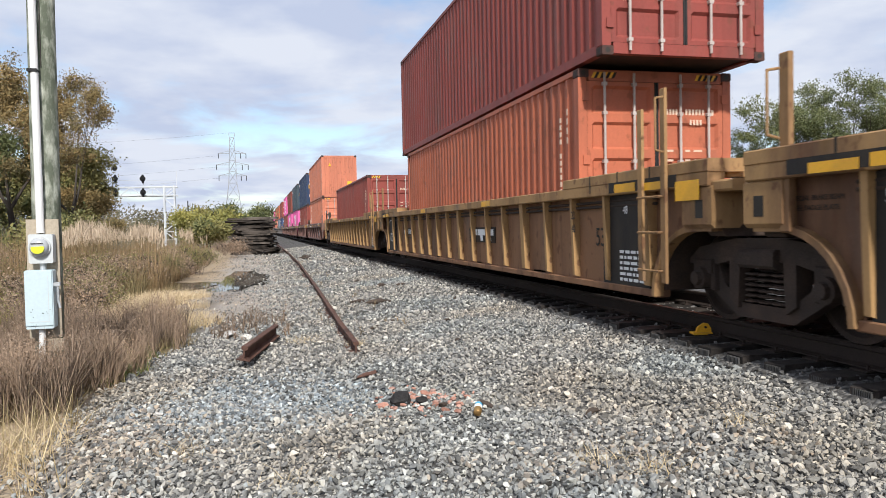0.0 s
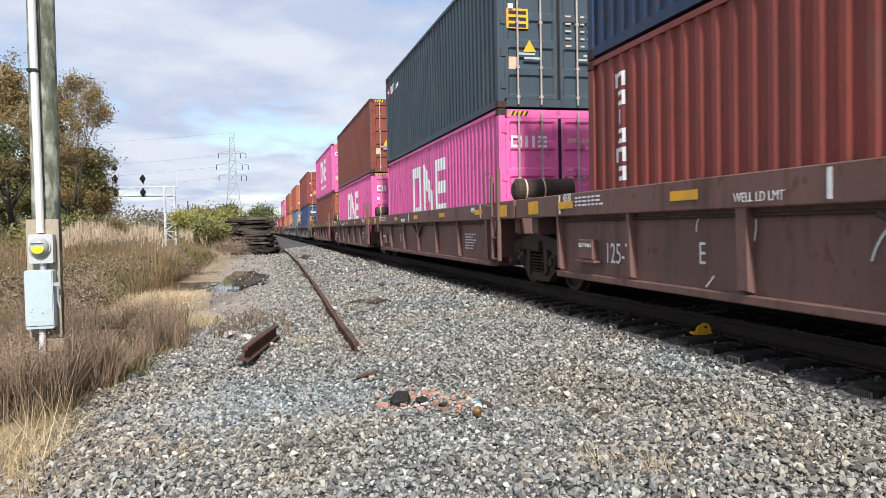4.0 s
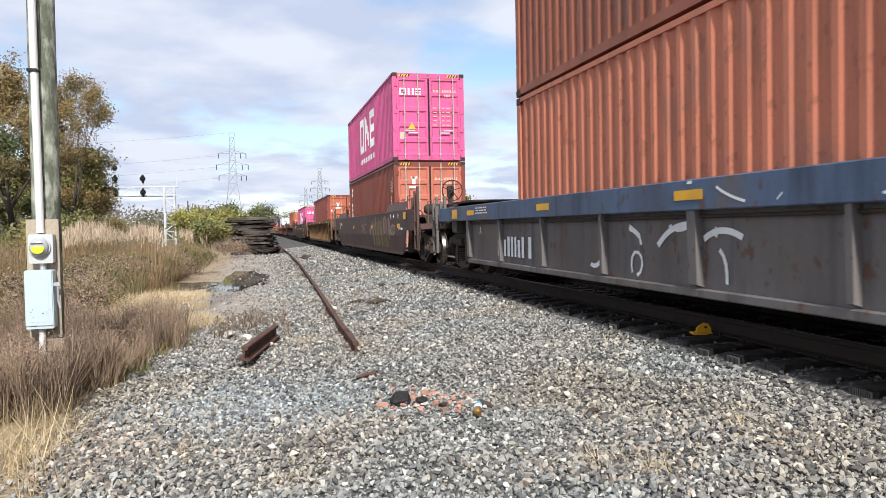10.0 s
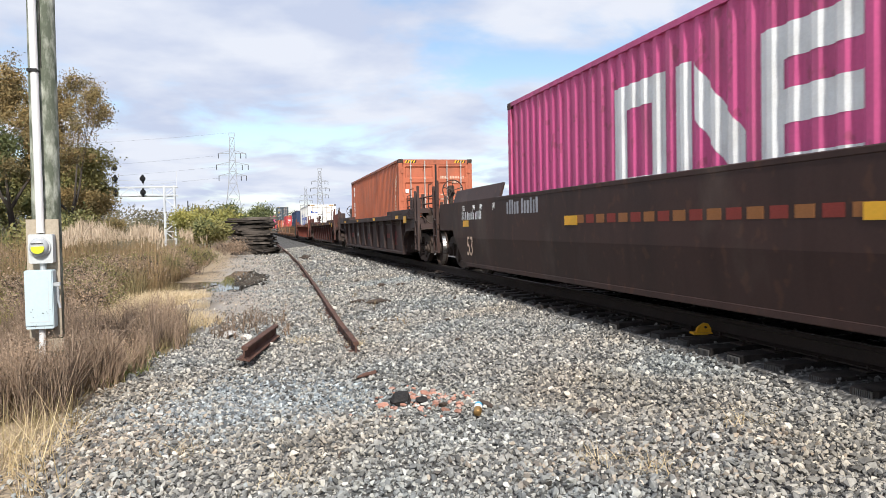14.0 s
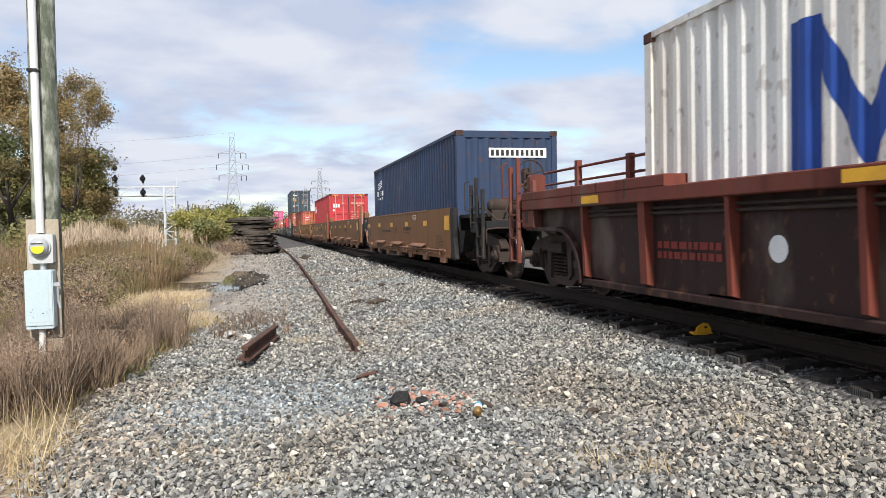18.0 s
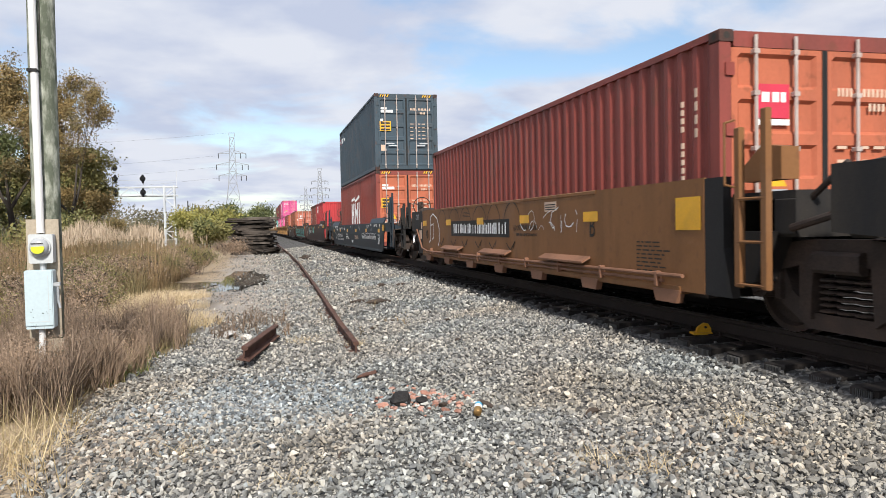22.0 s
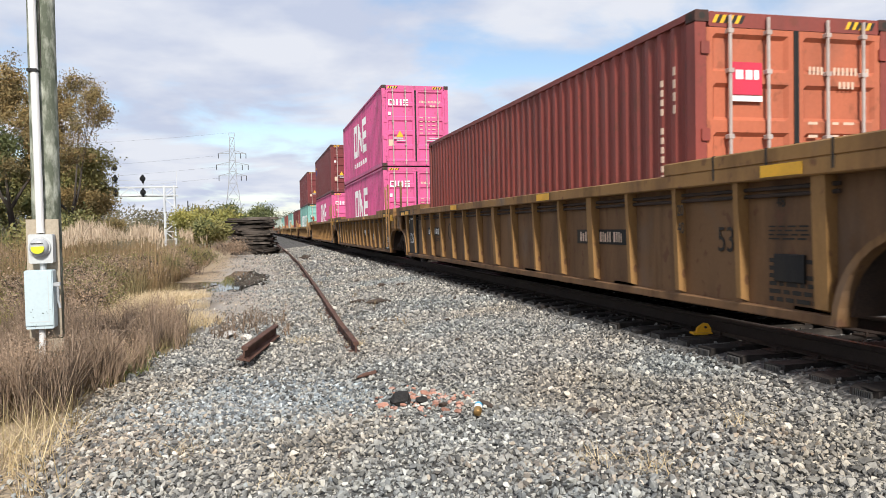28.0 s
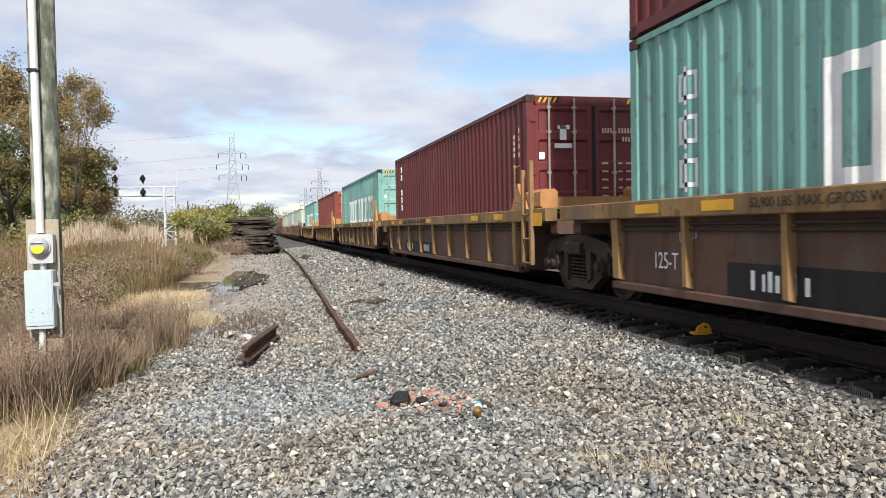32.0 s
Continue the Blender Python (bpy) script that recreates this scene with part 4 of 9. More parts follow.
            if up:
                for sg in (-1, 1):
                    y0, y1 = sorted((sg * (half - 3.85), sg * (half - (0.3 if style == "tall" else 0.65))))
                    lean = 0.012 if style == "tall" else 0.09
                    part("hood", cached((key, "hd", sg), lambda: Build().prism([(sd * off, hi), (sd * (off - lean), hi + up), (sd * (off - lean - 0.03), hi + up), (sd * (off - 0.05), hi)], "y", y0, y1), "hood", pm), pm, car, "raised container guide at the end")
            part("bottom_sill", cached((key, 2), lambda: Build().box(*sorted((sd * (off + 0.012 - (0.0 if style == "plain" else TAPER)), sd * (off - 0.12))), -w + 0.3, w - 0.3, bot - 0.03, bot + 0.05, 0.01), "bottom_sill", pm), pm, car)
            if style == "plain":
                for i in range(7):
                    y = -w + 0.55 + i * (2 * w - 1.5) / 6
                    part("bracket", cached(("brk", sd), lambda: Build().prism([(-0.26, 0.345), (-0.20, 0.21), (0.20, 0.21), (0.26, 0.345)], "x", *sorted((sd * 1.40, sd * 1.478))), "bracket", WELL["pipe"]), WELL["pipe"], car, "", pose(0, y, 0))
                if sd < 0:
                    part("brake_pipe", Build().pipe([(-1.49, -w + 0.2, 0.50), (-1.49, w - 0.9, 0.44), (-1.49, w - 0.3, 0.5), (-1.47, w + 0.4, 0.98)], 0.022, 8).pipe([(-1.475, -w + 0.6, 0.43), (-1.475, w - 0.9, 0.39)], 0.018, 8), WELL["pipe"], car, "rust-stained brake pipes in a paler sunlit tone")
                    for y in (-3.15, -0.05, 3.0):
                        part("pipe_cover", cached("pcv", lambda: Build().prism([(-1.448, 0.60), (-1.448, 0.625), (-1.575, 0.56), (-1.575, 0.535)], "y", -0.78, 0.78), "pipe_cover", WELL["pipe"]), WELL["pipe"], car, "sloping step over the brake pipe", pose(0, y, 0.0))
                    for k in range(9):
                        part("pipe_clamp", cached("pcl", lambda: Build().box(-1.512, -1.445, -0.025, 0.025, 0.38, 0.54, 0.01), "pipe_clamp", WELL["pipe"]), WELL["pipe"], car, "", pose(0, -w + 0.7 + k * (2 * w - 2.0) / 8, -0.01))
    part("well_floor", cached((style, round(half, 2), "fl"), lambda: [b := Build()] and [b.box(-1.3, 1.3, y - 0.25, y + 0.25, 0.28, 0.33) for y in np.linspace(-w + 0.3, w - 0.3, 6)] and b, "well_floor", STEEL), STEEL, car)["kind"] = "stuff"
    for sg in (-1, 1):
        part("end_bulkhead", cached((style, plate, sg, "bh"), lambda: Build().prism([(0, 0.3), (sg * 0.06, 0.3), (sg * 0.3, hi - 0.2), (sg * 0.24, hi - 0.2)], "x", -1.27, 1.27), "end_bulkhead", em), em, car, "", pose(0, sg * w, 0))
        ext = near_end if sg < 0 else far_end
        y0, y1 = sorted((sg * (w + 0.3), sg * (half + (0.6 if ext else -0.3))))
        part("end_platform", cached((style, plate, sg, ext, round(half, 2), "ep"), lambda: Build().box(-1.26, 1.26, y0, y1, hi - 0.24, hi - 0.17).box(-0.45, 0.45, y0, y1, 0.84, hi - 0.2, 0.03).box(-1.27, 1.27, *sorted((sg * (half - 0.30), sg * (half + 0.10))) if ext else sorted((sg * (half - 0.55), sg * (half - 0.29))), 0.9, hi - 0.22, 0.03), "end_platform", em), em, car)
        if ext:
            part("draft_sill", cached((style, plate, sg, round(half, 2), "ds"), lambda: Build().box(-0.3, 0.3, *sorted((sg * (half + 0.5), sg * (half + 1.3))), 0.72, 1.08, 0.03), "draft_sill", em), em, car)
            part("end_sill", cached((style, plate, sg, round(half, 2), "es"), lambda: Build().box(-1.4, 1.4, *sorted((sg * (half + 1.05), sg * (half + 1.25))), 1.0, 1.14, 0.02), "end_sill", em), em, car)
            part("crossover_step", cached((style, sg, round(half, 2), "cs"), lambda: Build().box(-1.4, 1.4, *sorted((sg * (half + 0.65), sg * (half + 1.04))), 1.10, 1.13), "crossover_step", STEEL), STEEL, car)
            part("coupler", cached((sg, round(half, 2), "cp"), lambda: Build().box(-0.12, 0.12, *sorted((sg * (half + 0.9), sg * (half + 2.0))), 0.72, 0.95, 0.03).box(-0.17, 0.17, *sorted((sg * (half + 1.85), sg * (half + 2.2))), 0.68, 1.0, 0.04), "coupler", STEEL), STEEL, car)
            part("uncoupling_lever", cached((sg, round(half, 2), "ul"), lambda: Build().pipe([(-1.42, sg * (half + 1.3), 0.72), (-1.42, sg * (half + 1.3), 0.98), (-1.2, sg * (half + 1.3), 1.0), (-0.3, sg * (half + 1.32), 1.0), (-0.1, sg * (half + 1.6), 1.02)], 0.016, 6), "uncoupling_lever", STEEL), STEEL, car, "bent uncoupling rod")
            part("stirrup_step", cached((sg, round(half, 2), "ss"), lambda: Build().pipe([(-1.44, sg * (half + 1.2), 1.02), (-1.46, sg * (half + 1.2), 0.45), (-1.46, sg * (half + 0.82), 0.45), (-1.44, sg * (half + 0.82), 1.02)], 0.022, 6), "stirrup_step", STEEL), STEEL, car, "steel stirrup step")
            part("air_reservoir", cached((sg, round(half, 2), "rv"), lambda: Build().tube((-1.0, sg * (half + 0.35), hi - 0.02), (0.2, sg * (half + 0.35), hi - 0.02), 0.15, None, 16).tube((-1.08, sg * (half + 0.35), hi - 0.02), (-1.0, sg * (half + 0.35), hi - 0.02), 0.09, 0.15, 16), "air_reservoir", STEEL, True), STEEL, car, "dark air reservoir")
            part("brake_cylinder", cached((sg, round(half, 2), "bc"), lambda: Build().tube((-0.95, sg * (half + 0.7), 1.22), (-0.95, sg * (half + 0.1), 1.22), 0.11, None, 14).box(-1.12, -0.78, *sorted((sg * (half + 0.66), sg * (half + 0.72))), 1.08, 1.36, 0.02), "brake_cylinder", STEEL), STEEL, car)
            part("air_pipe", cached((sg, round(half, 2), "apx"), lambda: Build().pipe([(-1.25, sg * (half - 0.2), hi - 0.1), (-1.25, sg * (half + 0.6), hi - 0.05), (-1.1, sg * (half + 0.95), 1.16), (-0.4, sg * (half + 1.15), 1.1)], 0.018, 6).pipe([(0.3, sg * (half + 0.2), hi + 0.1), (-0.7, sg * (half + 0.6), hi + 0.08), (-0.9, sg * (half + 0.9), 1.3)], 0.015, 6), "air_pipe", STEEL), STEEL, car)
            part("air_hose", cached((sg, round(half, 2), "ah"), lambda: Build().pipe([(-0.35, sg * (half + 1.2), 0.8), (-0.37, sg * (half + 1.6), 0.42), (-0.3, sg * (half + 2.1), 0.36)], 0.025, 8), "air_hose", RUBBER), RUBBER, car)
            ladder(car, -1.45, sg * (half + 1.0), 0.42, 1.62 if style == "rib" else 2.15 if style in ("rib2", "raised", "smooth", "tall") else 1.75, BLACK if style == "plain" else qm)
            ladder(car, -1.40, sg * (half + 0.42), 1.0, 1.6 if style == "rib" else 2.0 if sg < 0 else 1.75, BLACK if style == "plain" else qm)
            if sg < 0:
                if style in ("chord", "low"):
                    brake_wheel(car, -1.15, -(half + 0.95), 2.0, REDCAST if style == "low" else STEEL, True)
                else:
                    brake_wheel(car, -0.5, -(half + 1.25), 1.72 if style == "raised" else 2.02, STEEL)
            if style == "chord":
                part("walkway", cached((sg, round(half, 2), "ww", plate), lambda: Build().box(-1.15, 1.15, *sorted((sg * (half - 1.3), sg * (half + 0.55))), hi + 0.10, hi + 0.14), "walkway", STEEL), STEEL, car)
            if style == "rib2":
                part("handrail", cached((sg, round(half, 2), "hr", plate), lambda: Build().pipe([(-0.95, sg * (half + 0.9), 1.9), (-0.95, sg * (half - 3.2), 1.9)], 0.02).pipe([(-0.95, sg * (half + 0.9), 1.7), (-0.95, sg * (half - 3.2), 1.7)], 0.018).box(-0.99, -0.91, *sorted((sg * (half - 0.4), sg * (half - 0.5))), hi - 0.2, 2.0).box(-0.99, -0.91, *sorted((sg * (half - 2.0), sg * (half - 2.1))), hi - 0.2, 1.95), "handrail", cm), cm, car)
                part("walkway", cached((sg, round(half, 2), "wr", plate), lambda: Build().box(-1.15, 1.15, *sorted((sg * (half - 2.6), sg * (half + 0.3))), hi + 0.06, hi + 0.1), "walkway", STEEL), STEEL, car)
                part("end_guide", cached((sg, round(half, 2), "eg", plate), lambda: Build().box(-1.45, -1.2, *sorted((sg * (half + 0.25), sg * (half + 0.4))), hi, hi + 0.4, 0.03), "end_guide", cm), cm, car)
        else:
            if style == "rib" and sg > 0:
                part("grab_post", cached((sg, round(half, 2), "gp"), lambda: Build().box(-1.43, -1.38, sg * (half - 0.75) - 0.055, sg * (half - 0.75) + 0.055, 0.95, 2.42, 0.008).pipe([(-1.42, sg * (half - 0.7), 2.3), (-1.55, sg * (half - 0.7), 2.28), (-1.55, sg * (half - 0.7), 1.75), (-1.42, sg * (half - 0.7), 1.72)], 0.012), "grab_post", qm), qm, car, "tan post with a grab iron")
            elif style == "rib":
                for q, top in ((1.5, 2.30), (1.02, 2.45)):
                    stile = part("ladder_post", cached((round(half, 2), "lp", q), lambda: Build().box(-1.50, -1.465, -half + q - 0.045, -half + q + 0.045, 0.40, top, 0.008), "ladder_post", qm), qm, car, "tall scuffed ladder post")
                for z in (0.53, 0.94, 1.32):
                    part("rung", cached((round(half, 2), "rg"), lambda: Build().pipe([(-1.505, -half + 1.02, 0), (-1.54, -half + 1.04, 0), (-1.54, -half + 1.48, 0), (-1.505, -half + 1.5, 0)], 0.014, 6), "rung", qm), qm, stile, "", pose(0, 0, z))
                part("grab_iron", cached((round(half, 2), "gi"), lambda: Build().pipe([(-1.49, -half + 1.0, 2.36), (-1.60, -half + 0.98, 2.34), (-1.60, -half + 0.98, 1.80), (-1.49, -half + 1.0, 1.78)], 0.012), "grab_iron", qm), qm, car)
                part("cross_beam", cached((round(half, 2), "cb"), lambda: Build().box(-1.2, 1.2, -half + 0.35, -half + 0.55, hi - 0.05, hi + 0.10, 0.02).box(-1.42, -0.95, -half - 0.05, -half + 0.5, lo - 0.06, lo + 0.05, 0.02), "cross_beam", qm), qm, car, "scuffed tan cross beam over the joint")
            elif style == "plain" and sg < 0:
                ladder(car, -1.44, -half + 0.62, 0.45, 2.0, WELL["ochre"], "ochre end ladder")
                part("brake_lever", cached((round(half, 2), "blv"), lambda: Build().pipe([(-1.3, -half + 0.3, 0.98), (-1.25, -half - 0.1, 1.08), (-1.2, -half - 0.45, 1.45), (-1.0, -half - 0.5, 1.5)], 0.035, 8).pipe([(-1.1, -half - 0.1, 1.5), (-1.1, -half + 0.35, 1.2), (-1.1, -half + 0.5, 1.15)], 0.028, 8), "brake_lever", STEEL), STEEL, car, "bent brake pipe at the joint")
                part("end_guide", cached((round(half, 2), "egd"), lambda: Build().prism([(-half + 0.45, 1.40), (-half + 1.0, 1.40), (-half + 0.95, 1.55), (-half + 0.7, 1.72), (-half + 0.45, 1.68)], "x", -1.28, -1.1), "end_guide", cm), cm, car, "ochre container guide")
            elif sg < 0:
                ladder(car, -1.475, sg * (half - 1.0), 0.42, 2.05, qm)
            part("articulation", cached((sg, round(half, 2), "ar"), lambda: Build().box(-0.3, 0.3, *sorted((sg * (half - 0.6), sg * (half + 0.1))), 0.82, 1.15, 0.05), "articulation", STEEL), STEEL, car)
            if style == "chord" and sg < 0:
                part("air_tank", cached((sg, round(half, 2), "at"), lambda: Build().tube((-1.15, sg * (half - 0.8), hi + 0.2), (-0.1, sg * (half - 0.8), hi + 0.2), 0.2, None, 18).tube((-1.2, sg * (half - 0.8), hi + 0.2), (-1.15, sg * (half - 0.8), hi + 0.2), 0.13, 0.2, 18), "air_tank", STEEL), STEEL, car)
                part("tank_label", cached((sg, round(half, 2), "tl"), lambda: [b := Build()] and [b.tube((-1.02 + q, sg * (half - 0.8), hi + 0.2), (-0.99 + q, sg * (half - 0.8), hi + 0.2), 0.203, None, 18, False) for q in (0.0, 0.34)] and b, "tank_label", CREAM), CREAM, car, "pale band round the tank")
                part("tank_bracket", cached((sg, round(half, 2), "tb"), lambda: Build().box(-1.0, -0.9, *sorted((sg * (half - 0.95), sg * (half - 0.65))), hi - 0.2, hi + 0.1), "tank_bracket", STEEL), STEEL, car)
    truck(car, -half)
    if far_truck or far_end:
        truck(car, half)
    return car, half, w


def dress_car(car, style, half, w, rng, mark, nums=(), big=None, yellow=5, spray=()):
    """Reflectors, readable weights and letters, small lettering, graffiti."""
    lo, hi, bot, off, step, clear, soffit = STYLE[style]
    x = {"rib": 1.335, "chord": 1.375, "low": 1.35}.get(style, 1.452)
    if step:
        x = off + 0.006
    zr = (lo + hi) / 2 if step else {"plain": 1.14, "raised": 0.95, "smooth": 1.10}.get(style, hi - 0.22)
    for i in range(yellow):
        y = (-w + 0.5 + (2 * w - (3.3 if style == "tall" else 1.0)) * i / max(1, yellow - 1)) if style != "plain" else -w + 2.4 + (2 * w - 2.9) * i / max(1, yellow - 1)
        reflector(car, y, zr, 0.5 if step else 0.42, 0.10 if step else 0.13, 1.466 if step else 1.455)
    if style == "plain":
        reflector(car, -half + 1.6, 1.13, 0.44, 0.33, 1.457)
    else:
        reflector(car, -half + 0.62, hi - 0.17, 0.42, 0.2, 1.466)
    for y, text, size, z in nums:
        writing(text, size, mark, car, (-x - 0.004 if z < lo or not step else -1.465, y, z), TO_LEFT, "", 0.8)
    if style == "plain":
        panel_bars(car, -w + 0.55, -w + 1.2, bot + 0.1, bot + 0.5, 9, mark, x + 0.002, rng, 0.35)
        return
    if style == "rib":
        panel_bars(car, -w + 0.35, -w + 0.85, 0.86, 1.0, 4, mark, x + 0.002, rng, 0.4)
        return
    if style in ("low", "smooth", "tall"):
        return
    if style == "chord":
        panel_bars(car, -w + 1.2, -w + 1.9, bot + 0.25, bot + 0.6, 6, mark, x + 0.002, rng, 0.4)
        panel_bars(car, w - 1.62, w - 0.82, lo + 0.10, hi - 0.06, 3, mark, 1.464, rng, 0.5)
        reflector(car, half - 0.86, 1.31, 0.42, 0.2, 1.466)
        return
    if style == "raised":
        panel_bars(car, -w + 2.9, -w + 3.6, 1.02, 1.2, 4, mark, x + 0.002, rng, 0.4)
        return
    panel_bars(car, -w + 1.2, -w + 2.3, bot + 0.25, bot + 0.7, 7, mark, x + 0.002, rng)
    panel_bars(car, w - 3.2, w - 1.9, bot + 0.4, bot + 0.62, 2, mark, x + 0.002, rng, 0.7)
    panel_bars(car, -0.6, 0.3, bot + 0.35, bot + 0.6, 4, mark, x + 0.002, rng)
    if step and not style.startswith("rib"):
        panel_bars(car, -w + 0.6, -w + 1.7, lo + 0.06, hi - 0.06, 2, mark, 1.464, rng)
    for y0, y1, z0, z1, n, mats, wd in spray:
        graffiti(car, y0, y1, z0, z1, n, mats, x + 0.004, rng, wd)


# ---------------------------------------------------------------- the train, from its nearest car backwards
MOVING = []
HC, STD, FT40, FT45, FT20, FT53 = 2.896, 2.591, 12.192, 13.716, 6.058, 16.154
DECK = 0.335


def consist(style, trucks, chord, plate, label, marks, wear, **kw):
    """Articulated or single car: one well unit between each two trucks."""
    units = []
    for i, (n, f) in enumerate(zip(trucks, trucks[1:])):
        first, last = i == 0, i == len(trucks) - 2
        rng = random.Random(int(n * 10))
        car, half, w = well_car(style, n, f, chord, plate, label, near_end=first and kw.get("ends", True), far_end=last, far_truck=last, rng=rng, post=kw.get("post"))
        wear(car, half, w, rng, i, marks, (first and kw.get("ends", True), last))
        if style in ("smooth", "raised", "tall"):
            hug(car)
        MOVING.append(car)
        units.append(car)
    return units


def tan_wear(car, half, w, rng, i, mark, ends):
    dress_car(car, "rib", half, w, rng, mark, [(-w + 1.46, "53", 0.34, 0.86), (w - 1.35, "45", 0.15, 1.18)], yellow=4)
    for sg, plain in zip((-1, 1), ends):
        tint = DARKMARK if plain else WHITE
        xs = 1.306 if plain else 1.352
        if not plain:
            part("black_panel", cached(("bp", sg), lambda: Build().box(-1.346, -1.30, -0.58, 0.58, 0.24, 1.385), "black_panel", BLACK), BLACK, car, "black painted end panel", pose(0, sg * (w - 0.72), 0))
            part("black_panel", cached(("bpc", sg), lambda: Build().box(-1.465, -1.44, -0.75, 0.75, 1.41, 1.535), "black_panel", BLACK), BLACK, car, "black painted rail end", pose(0, sg * (w - 0.15), 0))
            reflector(car, sg * (w + 0.1), 1.445, 0.5, 0.085, 1.469)
        if sg < 0:
            writing("48", 0.14, tint, car, (-xs, -w + 0.7, 1.2), TO_LEFT, "", 0.8)
            panel_bars(car, -w + 0.25, -w + 0.85, 0.32, 0.72, 6, tint, xs, rng)
        else:
            writing("53", 0.14, tint, car, (-xs, w - 0.32, 1.2), TO_LEFT, "", 0.8)
            if plain:
                writing("48", 0.14, tint, car, (-xs, w - 0.85, 1.2), TO_LEFT, "", 0.8)
                writing("EMPTY LOAD", 0.085, tint, car, (-xs, w - 0.55, 0.66), TO_LEFT)
                writing("5/8 ADJ. BLOCK", 0.085, tint, car, (-xs, w - 0.55, 0.56), TO_LEFT)
            else:
                writing("125T", 0.40, tint, car, (-xs, w - 0.72, 0.72), TO_LEFT, "", 0.8)
                writing("4", 0.14, tint, car, (-xs, w - 1.1, 1.2), TO_LEFT, "", 0.8)
                writing("SEE BADGE PLATE", 0.06, tint, car, (-xs, w - 0.72, 1.28), TO_LEFT)
    for k in (-1, 1):
        writing("20", 0.16, DARKMARK, car, (-1.43, k * (w - 2.05), 1.16), TO_LEFT, "", 0.75)
        writing("40", 0.16, DARKMARK, car, (-1.425, k * (w - 2.05), 0.98), TO_LEFT, "", 0.75)
    writing("SPECIAL BRAKE BEAM", 0.06, DARKMARK, car, (-1.305, w + 0.45, 1.22), TO_LEFT)
    writing("SEE BADGE PLATE", 0.06, DARKMARK, car, (-1.305, w + 0.45, 1.14), TO_LEFT)
    part("number_board", Build().box(-1.309, -1.302, w - 4.1, w - 2.5, 0.83, 1.03), BLACK, car, "black board with white bars")
    if all(ends):
        graffiti(car, w - 3.3, w - 2.55, 0.7, 1.1, 9, [WHITE], 1.312, rng, 0.022)
        graffiti(car, w - 4.1, w - 3.5, 0.7, 1.1, 9, [WHITE], 1.312, rng, 0.022)
    else:
        panel_bars(car, w - 4.0, w - 2.6, 0.86, 1.0, 1, WHITE, 1.311, rng, 1.0)
    panel_bars(car, w - 4.0, w - 3.0, 0.68, 0.76, 2, DARKMARK, 1.306, rng, 0.5)
    part("test_box", Build().box(-1.33, -1.302, -w + 0.4, -w + 0.76, 0.52, 0.76, 0.01), BLACK, car, "small black recessed box")
    if i == 0 and not all(ends):
        part("number_board", Build().box(-1.309, -1.302, -w + 3.25, -w + 4.85, 0.78, 0.97), BLACK, car, "black board with pale bars")
        panel_bars(car, -w + 3.3, -w + 4.75, 0.81, 0.94, 1, CREAM, 1.311, rng, 1.0)
    part("round_stencil", Build().lathe([(-1.304, 0.19), (-1.3065, 0.19), (-1.3065, 0.165), (-1.304, 0.165)], "x", 24), DARKMARK, car, "dark ring stencil", pose(0, w - 4.8, 0.93))
    if i == 1:
        part("company_plate", Build().box(-1.312, -1.303, -2.82, -1.08, 0.72, 1.02), BLACK, car, "black company board")
        for k in range(3):
            part("company_mark", cached("tcm", lambda: Build().prism([(-0.24, 0.86), (-0.24, 0.98), (0.24, 0.98), (0.24, 0.86), (0.10, 0.86), (0.06, 0.75), (-0.10, 0.75), (-0.07, 0.86)], "x", -1.316, -1.3125), "company_mark", WHITE), WHITE, car, "white block of the company mark", pose(0, -2.47 + 0.52 * k, 0))
    if i == 1 and car.location.y > 300:
        graffiti(car, -4.1, -3.1, 0.45, 0.95, 16, [WHITE, CREAM], 1.308, rng, 0.022)
        graffiti(car, 0.6, 3.2, 0.35, 1.05, 26, [GREYMARK, CREAM], 1.308, rng, 0.05)
    if all(ends):
        mark_shape = Build().prism([(0.32, 0.42), (0.05, 0.40), (-0.02, 0.75), (0.10, 1.02), (0.30, 1.12), (0.42, 0.95), (0.36, 0.72)], "x", -1.3085, -1.304)
        part("graffiti_patch", mark_shape, CREAM, car, "pale sprayed figure on the plate")
    if i == 2 or len(ends) == 1:
        graffiti(car, -1.0, 4.5, 0.3, 0.8, 12, [WHITE], 1.308, rng, 0.04)


